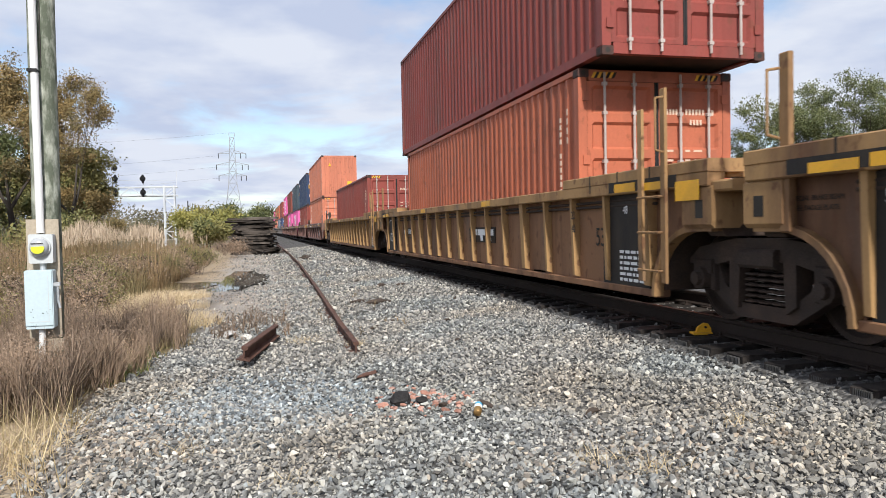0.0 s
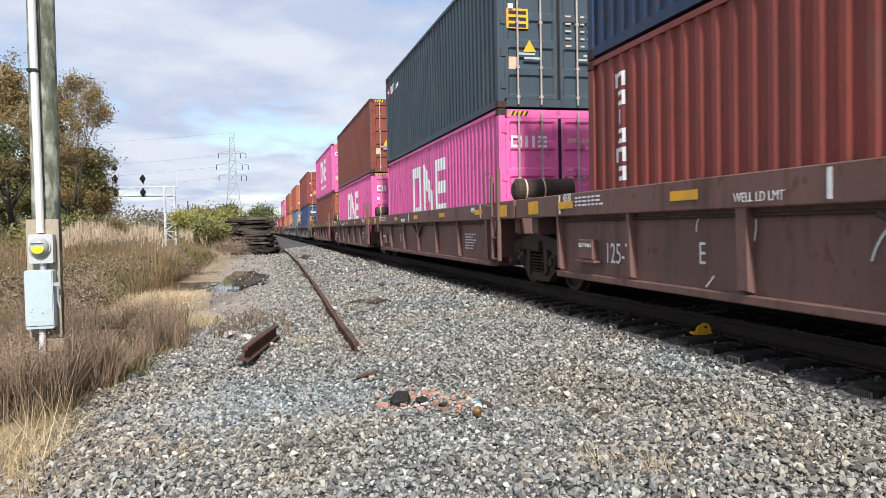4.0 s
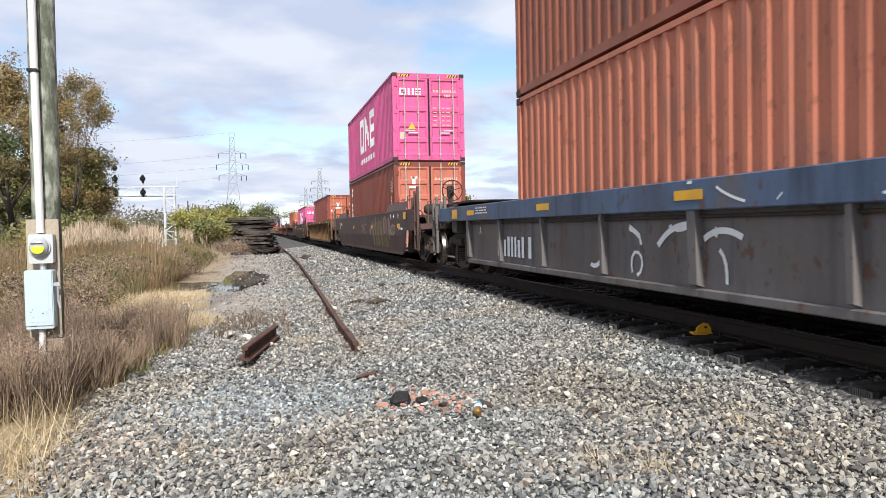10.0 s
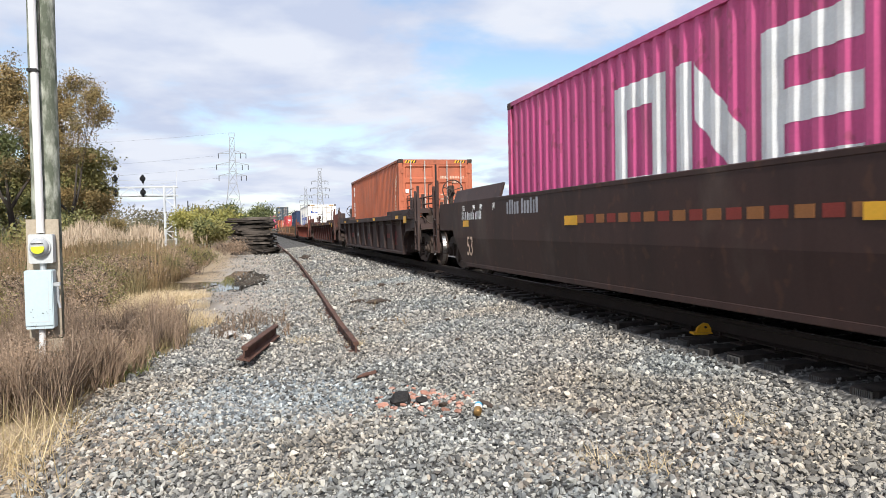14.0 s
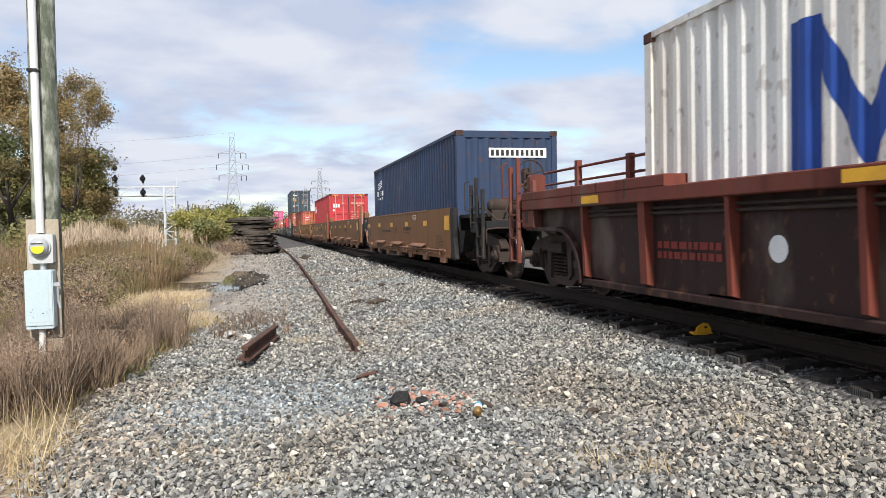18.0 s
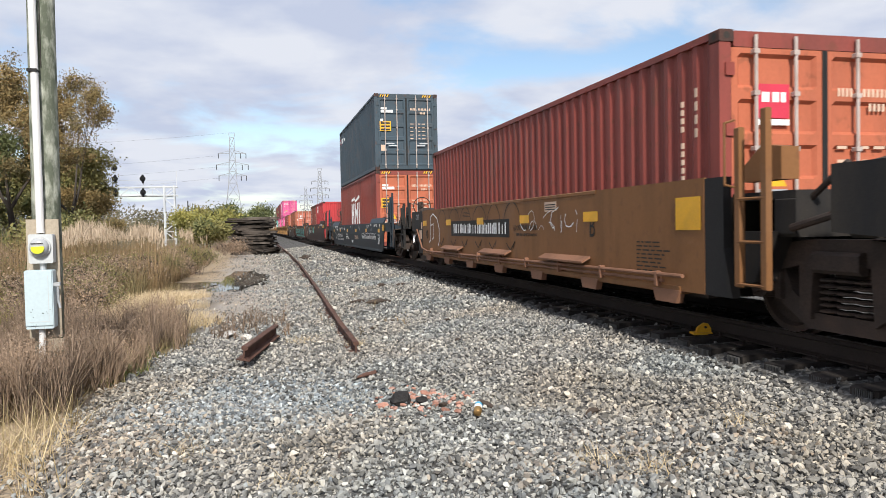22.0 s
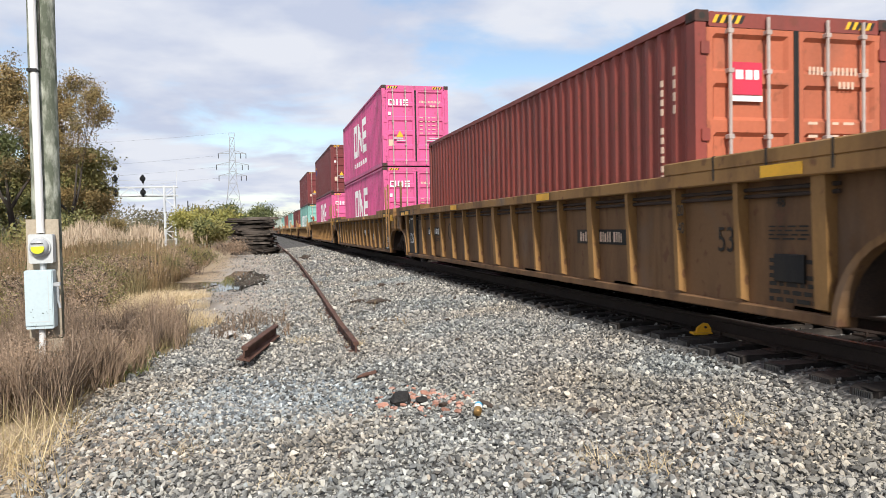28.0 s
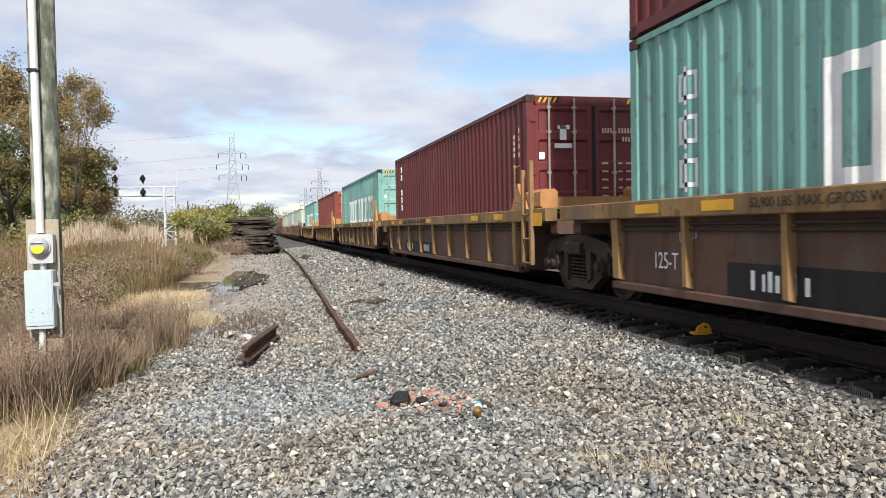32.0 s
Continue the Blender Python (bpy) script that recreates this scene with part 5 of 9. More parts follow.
def umber_wear(car, half, w, rng, i, mark, ends):
    dress_car(car, "chord", half, w, rng, mark, [(w - 1.82, "125-T", 0.36, 0.66), (w - 3.6, "AEDCB"[i], 0.32, 0.72), (-w + 0.9, "40/20", 0.15, 1.36), (w - 0.55, "40/20", 0.15, 1.41)], yellow=5)
    writing("WELL LD LMT", 0.12, mark, car, (-1.465, w - 4.6, 1.25), TO_LEFT, "", 0.9)
    writing("IBC STORAGE", 0.07, mark, car, (-1.433, w - 1.05, 0.76), TO_LEFT, "", 0.9)
    part("storage_box", Build().box(-1.43, -1.34, w - 1.25, w - 0.85, 0.58, 0.84, 0.01).box(-1.46, -1.34, w - 1.35, w - 0.75, 0.54, 0.57), WELL["umber"], car)
    part("brake_linkage", Build().pipe([(-1.40, 0.6, 1.08), (-1.40, 0.1, 0.85), (-1.40, -0.1, 0.85), (-1.40, -0.6, 1.08)], 0.03, 8), STEEL, car)
    part("divider_stripe", Build().box(-1.464, -1.461, w - 5.45, w - 5.40, 1.2, 1.44), WHITE, car)
    part("divider_stripe", Build().box(-1.464, -1.461, -w + 0.35, -w + 0.42, 1.2, 1.46), WHITE, car)
    part("divider_stripe", Build().box(-1.464, -1.461, w - 0.31, w - 0.26, 1.2, 1.46), WHITE, car)
    if i in (1, 3):
        graffiti(car, 0.5, 3.5, 0.4, 1.1, 4, [WHITE], 1.352, rng, 0.03)


def stroke(b, pts, wide, x):
    """A sprayed line of even width on the side, through points (y, z)."""
    last = None
    for k, (y, z) in enumerate(pts):
        p, q = pts[max(k - 1, 0)], pts[min(k + 1, len(pts) - 1)]
        d = Vector((q[0] - p[0], q[1] - p[1])).normalized() * (wide / 2)
        l, r = (y - d.y, z + d.x), (y + d.y, z - d.x)
        if last:
            b.quad((-x, *last[0]), (-x, *last[1]), (-x, *r), (-x, *l))
        last = (l, r)


def big_piece(car, rng):
    """A long sprayed piece: pale ground and brown letters on the plates, a zigzag on the chord."""
    pale, faded = GREYMARK, SPRAY_BROWN
    x = 1.3425
    part("graffiti_ground", Build().prism([(6.4, 0.78), (5.95, 0.26), (4.5, 0.30), (4.48, 1.10), (5.7, 1.06), (5.9, 0.85)], "x", -x, -1.338), SPRAY_PALE, car, "pale sprayed ground")
    part("graffiti_ground", Build().box(-x, -1.338, -4.6, 4.42, 0.31, 1.12), faded, car, "faded brown sprayed ground")
    part("graffiti_ground", Build().box(-x, -1.338, -7.6, -4.7, 0.31, 1.12), SPRAY_PALE, car, "pale sprayed ground")
    part("graffiti_shape", Build().prism([(6.1, 1.1), (5.5, 1.1), (5.1, 0.72), (5.35, 0.60), (5.75, 0.82)], "x", -x - 0.003, -1.341), faded, car, "brown letter form")
    part("graffiti_shape", Build().prism([(5.05, 0.30), (5.0, 0.66), (4.7, 0.62), (4.35, 0.32)], "x", -x - 0.003, -1.341), WELL["greyplate"], car, "dark letter form")
    for k, (a, c) in enumerate(((1.55, 0.75), (0.35, -0.7), (-1.6, -2.5), (-3.4, -4.3))):
        part("graffiti_shape", Build().prism([(a, 1.08), (a - 0.08, 0.4), (c + 0.1, 0.34), (c, 1.1), (c + 0.3, 0.8), (0.5 * (a + c), 1.02), (a - 0.3, 0.75)], "x", -x - 0.0025, -1.341), SPRAY_PALE, car, "pale letter form")
    graffiti(car, -4.4, 1.6, 0.36, 1.08, 40, [WHITE, GREYMARK], x + 0.006, rng, 0.03)
    b, d = Build(), Build()
    for k in range(9):
        y = 4.2 - 1.25 * k
        tall = 0.12 * math.sin(2.1 * k)
        stroke(b, [(y + 0.15, 0.36), (y, 0.62), (y - 0.1, 0.66), (y - 0.32, 0.36)], 0.03, x + 0.004)
        stroke(b, [(y - 0.2, 0.70), (y - 0.42, 1.04 + tall * 0.3), (y - 0.75, 0.68)], 0.035, x + 0.004)
        d.quad((-x - 0.003, y - 0.1, 1.08), (-x - 0.003, y - 0.45, 0.86 + tall), (-x - 0.003, y - 0.62, 0.9), (-x - 0.003, y - 0.5, 1.09))
    stroke(b, [(4.95, 0.62), (4.8, 0.66), (4.55, 0.6), (4.3, 0.38)], 0.03, x + 0.005)
    tagged(part("graffiti", b, WHITE, car, "white outlines"), kind="stuff")
    tagged(part("graffiti", d, WELL["greyplate"], car, "dark gaps between letter forms"), kind="stuff")
    part("graffiti_ground", Build().box(-1.4645, -1.4605, -7.9, 5.45, 1.18, 1.45), SPRAY_GREY, car, "grey sprayed band along the top chord")
    z1, z2 = Build(), Build()
    y = 5.35
    k = 0
    while y > -7.6:
        step = rng.uniform(0.32, 0.55)
        lo, hi = 1.22 + rng.uniform(0, 0.05), 1.41 + rng.uniform(-0.03, 0.02)
        stroke(z1, [(y, hi if k % 2 else lo), (y - step * 0.3, hi - 0.05 if k % 2 else lo + 0.05), (y - step * 0.8, lo + 0.03 if k % 2 else hi - 0.04), (y - step, lo if k % 2 else hi)], 0.05, 1.466)
        stroke(z2, [(y - 0.08, (hi if k % 2 else lo) - 0.01), (y - step - 0.05, (lo if k % 2 else hi) - 0.02)], 0.05, 1.4655)
        y -= step
        k += 1
    tagged(part("graffiti", z1, WHITE, car, "white zigzag line"), kind="stuff")
    tagged(part("graffiti", z2, DARKMARK, car, "black shadow line"), kind="stuff")
    part("graffiti_patch", Build().box(-1.469, -1.4665, 2.6, 3.5, 1.30, 1.39), WHITE, car, "white sprayed patch")
    graffiti(car, 5.5, 6.2, 1.2, 1.43, 16, [WHITE], 1.464, rng, 0.02)
    graffiti(car, -7.8, 5.0, 1.2, 1.43, 60, [WHITE, DARKMARK], 1.468, rng, 0.022)
    graffiti(car, 7.45, 8.2, 0.4, 0.96, 9, [CREAM], 1.343, rng, 0.018)
    graffiti(car, 6.5, 7.2, 0.4, 1.0, 9, [FADED], 1.343, rng, 0.02)


SPRAY_PALE = material("pale_spray_paint", (0.50, 0.47, 0.44), 0.6, 0, 0.2, 6, (0.24, 0.20, 0.17), 0.8)
SPRAY_BROWN = material("faded_brown_spray", (0.22, 0.17, 0.14), 0.6, 0, 0.2, 6, (0.09, 0.07, 0.06), 0.8)
SPRAY_GREY = material("grey_spray_paint", (0.20, 0.20, 0.20), 0.6, 0, 0.25, 8, (0.42, 0.41, 0.40), 0.9)


def blue_wear(car, half, w, rng, i, mark, ends):
    dress_car(car, "chord", half, w, rng, mark, [(w - 0.8, "BCA"[i], 0.22, 0.95)], yellow=5)
    panel_bars(car, w - 3.9, w - 1.9, 0.5, 0.85, 1, mark, 1.356, rng, 1.0)
    if i == 1:
        big_piece(car, rng)
    else:
        graffiti(car, -1.0, 2.5, 0.4, 1.05, 12, [WHITE], 1.352, rng, 0.05)
        graffiti(car, -3.0, 0.5, 1.2, 1.44, 4, [WHITE], 1.463, rng, 0.025)


def cocoa_wear(car, half, w, rng, i, mark, ends):
    dress_car(car, "smooth", half, w, rng, mark, [(-w + 0.54, "53|", 0.17, 1.40), (-w + 1.32, "48|", 0.17, 1.40), (-w + 1.85, "45|", 0.17, 1.40)], yellow=4)
    if i == 0 and mark is WHITE and car.location.y > 230:
        writing("53", 0.62, CREAM, car, (-1.456, -w + 1.3, 0.72), TO_LEFT, "faded tan number", 0.8)
    panel_bars(car, w - 1.6, w - 0.2, 1.18, 1.34, 1, WHITE, 1.454, rng, 1.0)
    if mark is WHITE and 230 < car.location.y < 300:
        panel_bars(car, 3.5, 5.35, 1.24, 1.48, 1, GREYMARK, 1.454, rng, 1.0)
        writing("53", 0.55, CREAM, car, (-1.456, 7.67, 0.62), TO_LEFT, "faded tan number", 0.8)
        for y, text in ((8.1, "|53"), (7.36, "|48"), (6.89, "|48"), (6.09, "|40")):
            writing(text, 0.15, WHITE, car, (-1.454, y, 1.41), TO_LEFT, "", 0.8)
    for k in range(34):
        y = -w + 0.9 + k * 0.3
        if car.location.y < 230 and y > -7.6:
            continue
        part("chevron_square", cached(("chv", k % 2), lambda: Build().box(-1.4535, -1.451, -0.11, 0.11, 1.06, 1.17), "chevron_square", ORANGEMARK if k % 2 else FADED), ORANGEMARK if k % 2 else FADED, car, "faded red or orange reflective square", pose(0, y, 0))


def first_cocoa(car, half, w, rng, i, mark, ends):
    cocoa_wear(car, half, w, rng, i, mark, ends)
    part("grab_step", Build().box(-1.50, -1.45, -8.75, -8.35, 0.98, 1.04, 0.01), GALV, car, "bright steel step")
    field, letter, edge, blush, pale = Build(), Build(), Build(), Build(), Build()
    sprayed(field, [(-2.62, 1.32), (-2.72, 0.80), (-3.05, 0.40), (-6.12, 0.385), (-6.18, 1.34), (-5.3, 1.30), (-4.2, 1.30), (-3.5, 1.30)], 0.002)
    for k, y in enumerate((-2.72, -3.30, -3.92, -4.56)):
        tall = 0.04 * math.sin(2.3 * k)
        shape = [(y + 0.10, 1.42 + tall), (y - 0.06, 1.24), (y - 0.20, 1.27), (y - 0.38, 1.46 + tall), (y - 0.47, 1.40), (y - 0.42, 0.98), (y - 0.53, 0.90), (y - 0.45, 0.44), (y - 0.18, 0.42), (y - 0.22, 0.84), (y - 0.06, 0.96), (y + 0.05, 1.0)]
        sprayed(letter, shape, 0.004)
        stroke(edge, shape + shape[:1], 0.028, 1.4565)
        stroke(edge, [(y - 0.2, 1.18), (y - 0.22, 0.9), (y - 0.16, 0.62)], 0.02, 1.4565)
    disc = [(-5.66 + 0.42 * math.cos(a), 1.14 + 0.34 * math.sin(a)) for a in np.linspace(0, 6.2832, 22)]
    sprayed(blush, disc[:-1], 0.004)
    stroke(edge, disc, 0.03, 1.4567)
    stroke(edge, [(-5.66 + 0.15 * math.cos(a), 1.10 + 0.16 * math.sin(a)) for a in np.linspace(0, 6.2832, 14)], 0.025, 1.4567)
    sprayed(blush, [(-2.08, 0.95), (-2.2, 1.10), (-2.45, 1.10), (-2.56, 0.93), (-2.42, 0.80), (-2.2, 0.81)], 0.003)
    sprayed(blush, [(-6.62, 0.92), (-6.8, 1.08), (-7.2, 1.14), (-7.52, 1.10), (-7.55, 0.92), (-7.25, 0.82), (-6.85, 0.83)], 0.003)
    stroke(pale, [(-6.62, 0.92), (-6.8, 1.08), (-7.2, 1.15), (-7.53, 1.10), (-7.56, 0.92), (-7.25, 0.81), (-6.85, 0.83), (-6.62, 0.92)], 0.02, 1.4572)
    sprayed(blush, [(-6.2, 1.38), (-6.55, 1.34), (-6.64, 1.0), (-6.52, 0.72), (-6.44, 0.60), (-6.36, 0.74), (-6.22, 0.9)], 0.0025)
    for q in range(7):
        stroke(edge, [(-6.24 - 0.05 * q, 1.30 - 0.03 * q), (-6.28 - 0.05 * q, 0.96 + 0.04 * (q % 3))], 0.014, 1.4570)
        stroke(edge, [(-6.85 - 0.09 * q, 0.92), (-6.90 - 0.09 * q, 1.08), (-6.93 - 0.09 * q, 0.94)], 0.014, 1.4574)
    for b, mat, label in ((field, material("faded_olive_spray", (0.20, 0.145, 0.075), 0.6, 0, 0.3, 6, (0.10, 0.06, 0.04), 1.0), "faded olive graffiti field"), (letter, material("dusty_tan_spray", (0.29, 0.22, 0.12), 0.6, 0, 0.25, 8, (0.15, 0.10, 0.06), 0.9), "dusty tan spiked letter forms"), (blush, material("dusty_pink_spray", (0.34, 0.21, 0.16), 0.6, 0, 0.25, 8, (0.17, 0.11, 0.09), 0.9), "dusty pink rounded forms"), (edge, DARKMARK, "dark outlines"), (pale, GREYMARK, "pale sprayed strokes")):
        tagged(part("graffiti_piece", b, mat, car, label), kind="stuff")
    graffiti(car, -1.6, 0.4, 0.85, 1.25, 12, [CREAM], 1.457, rng, 0.016)


def rust_wear(car, half, w, rng, i, mark, ends):
    dress_car(car, "rib2", half, w, rng, FADED, [], yellow=4)
    part("round_mark", Build().tube((-1.304, 3.4, 0.8), (-1.308, 3.4, 0.8), 0.12, None, 20), WHITE, car, "white disc")
    panel_bars(car, -w + 2.5, -w + 3.6, 0.7, 0.85, 1, FADED, 1.306, rng, 1.0)


def ochre_wear(car, half, w, rng, i, mark, ends):
    dress_car(car, "plain", half, w, rng, DARKMARK, [((0.15, 2.35, -2.6, 2.1, -4.0)[i % 5], "AEDCB"[i % 5], 0.40, 1.0)], yellow=5)
    panel_bars(car, 1.75, 2.2, 1.22, 1.34, 4, DARKMARK, 1.454, rng, 0.4)
    if i in (0, 4):
        panel_bars(car, 0.6, 2.8, 0.90, 0.98, 1, DARKMARK, 1.454, rng, 0.9)
    writing("LD LMT 120,000 PER UNIT", 0.12, DARKMARK, car, (-1.453, -1.53, 1.0), TO_LEFT, "", 0.8)
    panel_bars(car, -2.05, -1.1, 0.86, 0.92, 1, DARKMARK, 1.453, rng, 0.8)
    part("data_plate", cached("dplq", lambda: Build().box(-1.4545, -1.4505, -0.22, 0.22, 1.24, 1.38), "data_plate", CREAM), CREAM, car, "pale stencilled notice", pose(0, -2.6, 0))
    part("data_rows", cached("dplr", lambda: [b := Build()] and [b.box(-1.457, -1.455, -0.19, 0.19, 1.26 + 0.035 * q, 1.275 + 0.035 * q) for q in range(3)] and b, "data_rows", DARKMARK), DARKMARK, car, "", pose(0, -2.6, 0))["kind"] = "stuff"
    if i in (2, 3):
        part("company_block", Build().box(-1.4535, -1.451, 0.4, 2.9, 0.92, 1.34), PANELMARK, car, "faded yellow company panel")
        for k in range(3):
            part("company_mark", cached(("cmk", 0), lambda: Build().prism([(-0.28, 1.20), (-0.28, 1.31), (0.28, 1.31), (0.28, 1.20), (0.09, 1.20), (0.05, 0.95), (-0.10, 0.95), (-0.08, 1.20)], "x", -1.457, -1.454), "company_mark", DARKRED), DARKRED, car, "dark red block of the company mark", pose(0, 0.9 + 0.65 * k, 0))
    if i == 4:
        part("number_board", Build().box(-1.4535, -1.451, -0.75, 3.17, 0.84, 1.16), BLACK, car, "black board with white bars")
        panel_bars(car, -0.6, 2.95, 0.90, 1.10, 1, WHITE, 1.456, rng, 1.0)
        loops, white = Build(), Build()
        for k, (y, r) in enumerate(((4.0, 0.42), (2.9, 0.5), (2.0, 0.46), (1.0, 0.5), (0.1, 0.4), (-0.9, 0.45))):
            stroke(loops, [(y + r * math.cos(a), 0.98 + 0.46 * math.sin(a)) for a in np.linspace(0.25, 2.9, 12)], 0.018, 1.4575)
            stroke(loops, [(y + 0.3, 0.74), (y + 0.1, 0.62), (y - 0.15, 0.78), (y - 0.05, 0.66)], 0.025, 1.4575)
        stroke(white, [(5.35, 0.66), (5.2, 0.72), (5.15, 1.3), (4.9, 1.36), (4.5, 1.25), (4.28, 1.0), (4.3, 0.7), (4.4, 0.6)], 0.035, 1.458)
        stroke(white, [(5.2, 1.08), (4.85, 1.12), (4.85, 0.8), (5.0, 0.74)], 0.03, 1.458)
        tagged(part("graffiti", loops, DARKMARK, car, "dark looping sprayed lines"), kind="stuff")
        tagged(part("graffiti", white, WHITE, car, "white sprayed outline"), kind="stuff")
    part("black_end", cached(("be", round(half, 2), 1), lambda: Build().prism([(w - 0.225, 0.36), (w + 0.28, 0.36), (w + 0.42, 0.9), (half - 0.3, 0.95), (half - 0.3, 1.46), (w - 0.225, 1.46)], "x", -1.447, -1.36), "black_end", BLACK), BLACK, car, "black painted end")
    part("black_end", cached(("be", round(half, 2), -1), lambda: Build().prism([(-w - 0.125, 0.34), (-w - 0.55, 0.34), (-w - 0.42, 0.8), (-w - 0.42, 1.46), (-w - 0.125, 1.46)], "x", -1.447, -1.36), "black_end", BLACK), BLACK, car, "black painted end")
    part("end_hopper", cached(("eh", round(half, 2)), lambda: Build().prism([(-w - 0.3, 0.40), (-w - 0.7, 0.50), (-w - 0.95, 0.95), (-w - 0.3, 0.95)], "x", -1.33, -1.1), "end_hopper", BLACK), BLACK, car)
    part("data_plate", cached(("dp1", round(half, 2)), lambda: Build().box(-1.4505, -1.4475, w - 0.1, w + 0.2, 0.74, 0.96), "data_plate", CREAM), CREAM, car, "pale data plate")
    part("data_plate", cached(("dp2", round(half, 2)), lambda: Build().box(-1.4505, -1.4475, w - 0.16, w - 0.03, 1.0, 1.17), "data_plate", CREAM), CREAM, car, "pale data plate")
    writing("125 T", 0.2, GREYMARK, car, (-1.451, w + 0.42, 1.30), TO_LEFT, "", 0.85)
    writing("40", 0.32, DARKMARK, car, (-1.456, w - 0.75, 0.85), TO_LEFT, "", 0.8)
    if i == 4:
        graffiti(car, -3.7, -1.1, 0.94, 1.28, 14, [WHITE], 1.456, rng, 0.014)


def ocean_wear(car, half, w, rng, i, mark, ends):
    nums = []
    for sg in (-1, 1):
        nums += [(sg * (w - 0.29), "|53", 0.16, 1.13), (sg * (w - 1.08), "|48", 0.16, 1.13), (sg * (w - 1.55), "|45", 0.16, 1.13), (sg * (w - 2.35), "40", 0.15, 1.14), (sg * (w - 2.35), "20", 0.15, 0.98)]
    dress_car(car, "raised", half, w, rng, WHITE, nums, yellow=6)
    writing("53", 0.5, WHITE, car, (-1.456, -w + 0.55, 0.62), TO_LEFT, "", 0.8)
    panel_bars(car, -w + 1.3, -w + 5.0, 0.62, 0.86, 1, WHITE, 1.454, rng, 1.0)
    panel_bars(car, 1.0, 2.4, 0.55, 0.68, 1, WHITE, 1.454, rng, 1.0)
    panel_bars(car, w - 5.2, w - 1.8, 0.62, 0.79, 1, WHITE, 1.454, rng, 1.0)
    panel_bars(car, w - 4.9, w - 2.15, 0.46, 0.57, 1, WHITE, 1.454, rng, 1.0)
    panel_bars(car, w - 2.15, w - 1.75, 0.98, 1.16, 5, WHITE, 1.454, rng, 0.4)
    trap = [(1.52, 1.215), (1.18, 0.99), (-0.86, 0.99), (-1.10, 1.215)]
    part("access_panel", Build().prism(trap, "x", -1.462, -1.449), WELL["ocean"], car, "flush tapered panel")
    panel_bars(car, -0.05, 0.5, 1.09, 1.16, 1, WHITE, 1.464, rng, 1.0)
    panel_bars(car, 3.4, 5.05, 1.0, 1.14, 1, WHITE, 1.454, rng, 1.0)
    part("class_mark", Build().box(-1.4535, -1.451, 2.70, 2.715, 0.96, 1.14).box(-1.4535, -1.451, 2.865, 2.88, 0.96, 1.14).box(-1.4535, -1.451, 2.70, 2.88, 0.96, 0.972).box(-1.4535, -1.451, 2.70, 2.88, 1.128, 1.14), WHITE, car, "white outlined square")
    writing("H", 0.08, WHITE, car, (-1.454, 2.79, 1.02), TO_LEFT)
    writing("LT WT  54200", 0.085, WHITE, car, (-1.454, 1.83, 0.76), TO_LEFT, "", 0.9)
    writing("LD LMT 165800", 0.085, WHITE, car, (-1.454, 1.80, 0.66), TO_LEFT, "", 0.9)
    panel_bars(car, -2.2, -0.95, 0.58, 0.74, 1, CREAM, 1.454, rng, 1.0)
    part("data_plate", Build().box(-1.434, -1.41, -0.2, 0.14, 0.41, 0.52), GALV, car, "small riveted data plate")
    graffiti(car, -2.9, -2.3, 0.98, 1.18, 7, [WHITE], 1.456, rng, 0.014)
    b = Build()
    for k in range(6):
        b.quad((-1.455, w - 1.33, 0.50 + 0.065 * k), (-1.455, w - 1.68 + 0.03 * k, 0.48 + 0.065 * k), (-1.455, w - 1.68 + 0.03 * k, 0.52 + 0.065 * k), (-1.455, w - 1.33, 0.54 + 0.065 * k))
    part("emblem", b, WHITE, car, "white striped emblem")


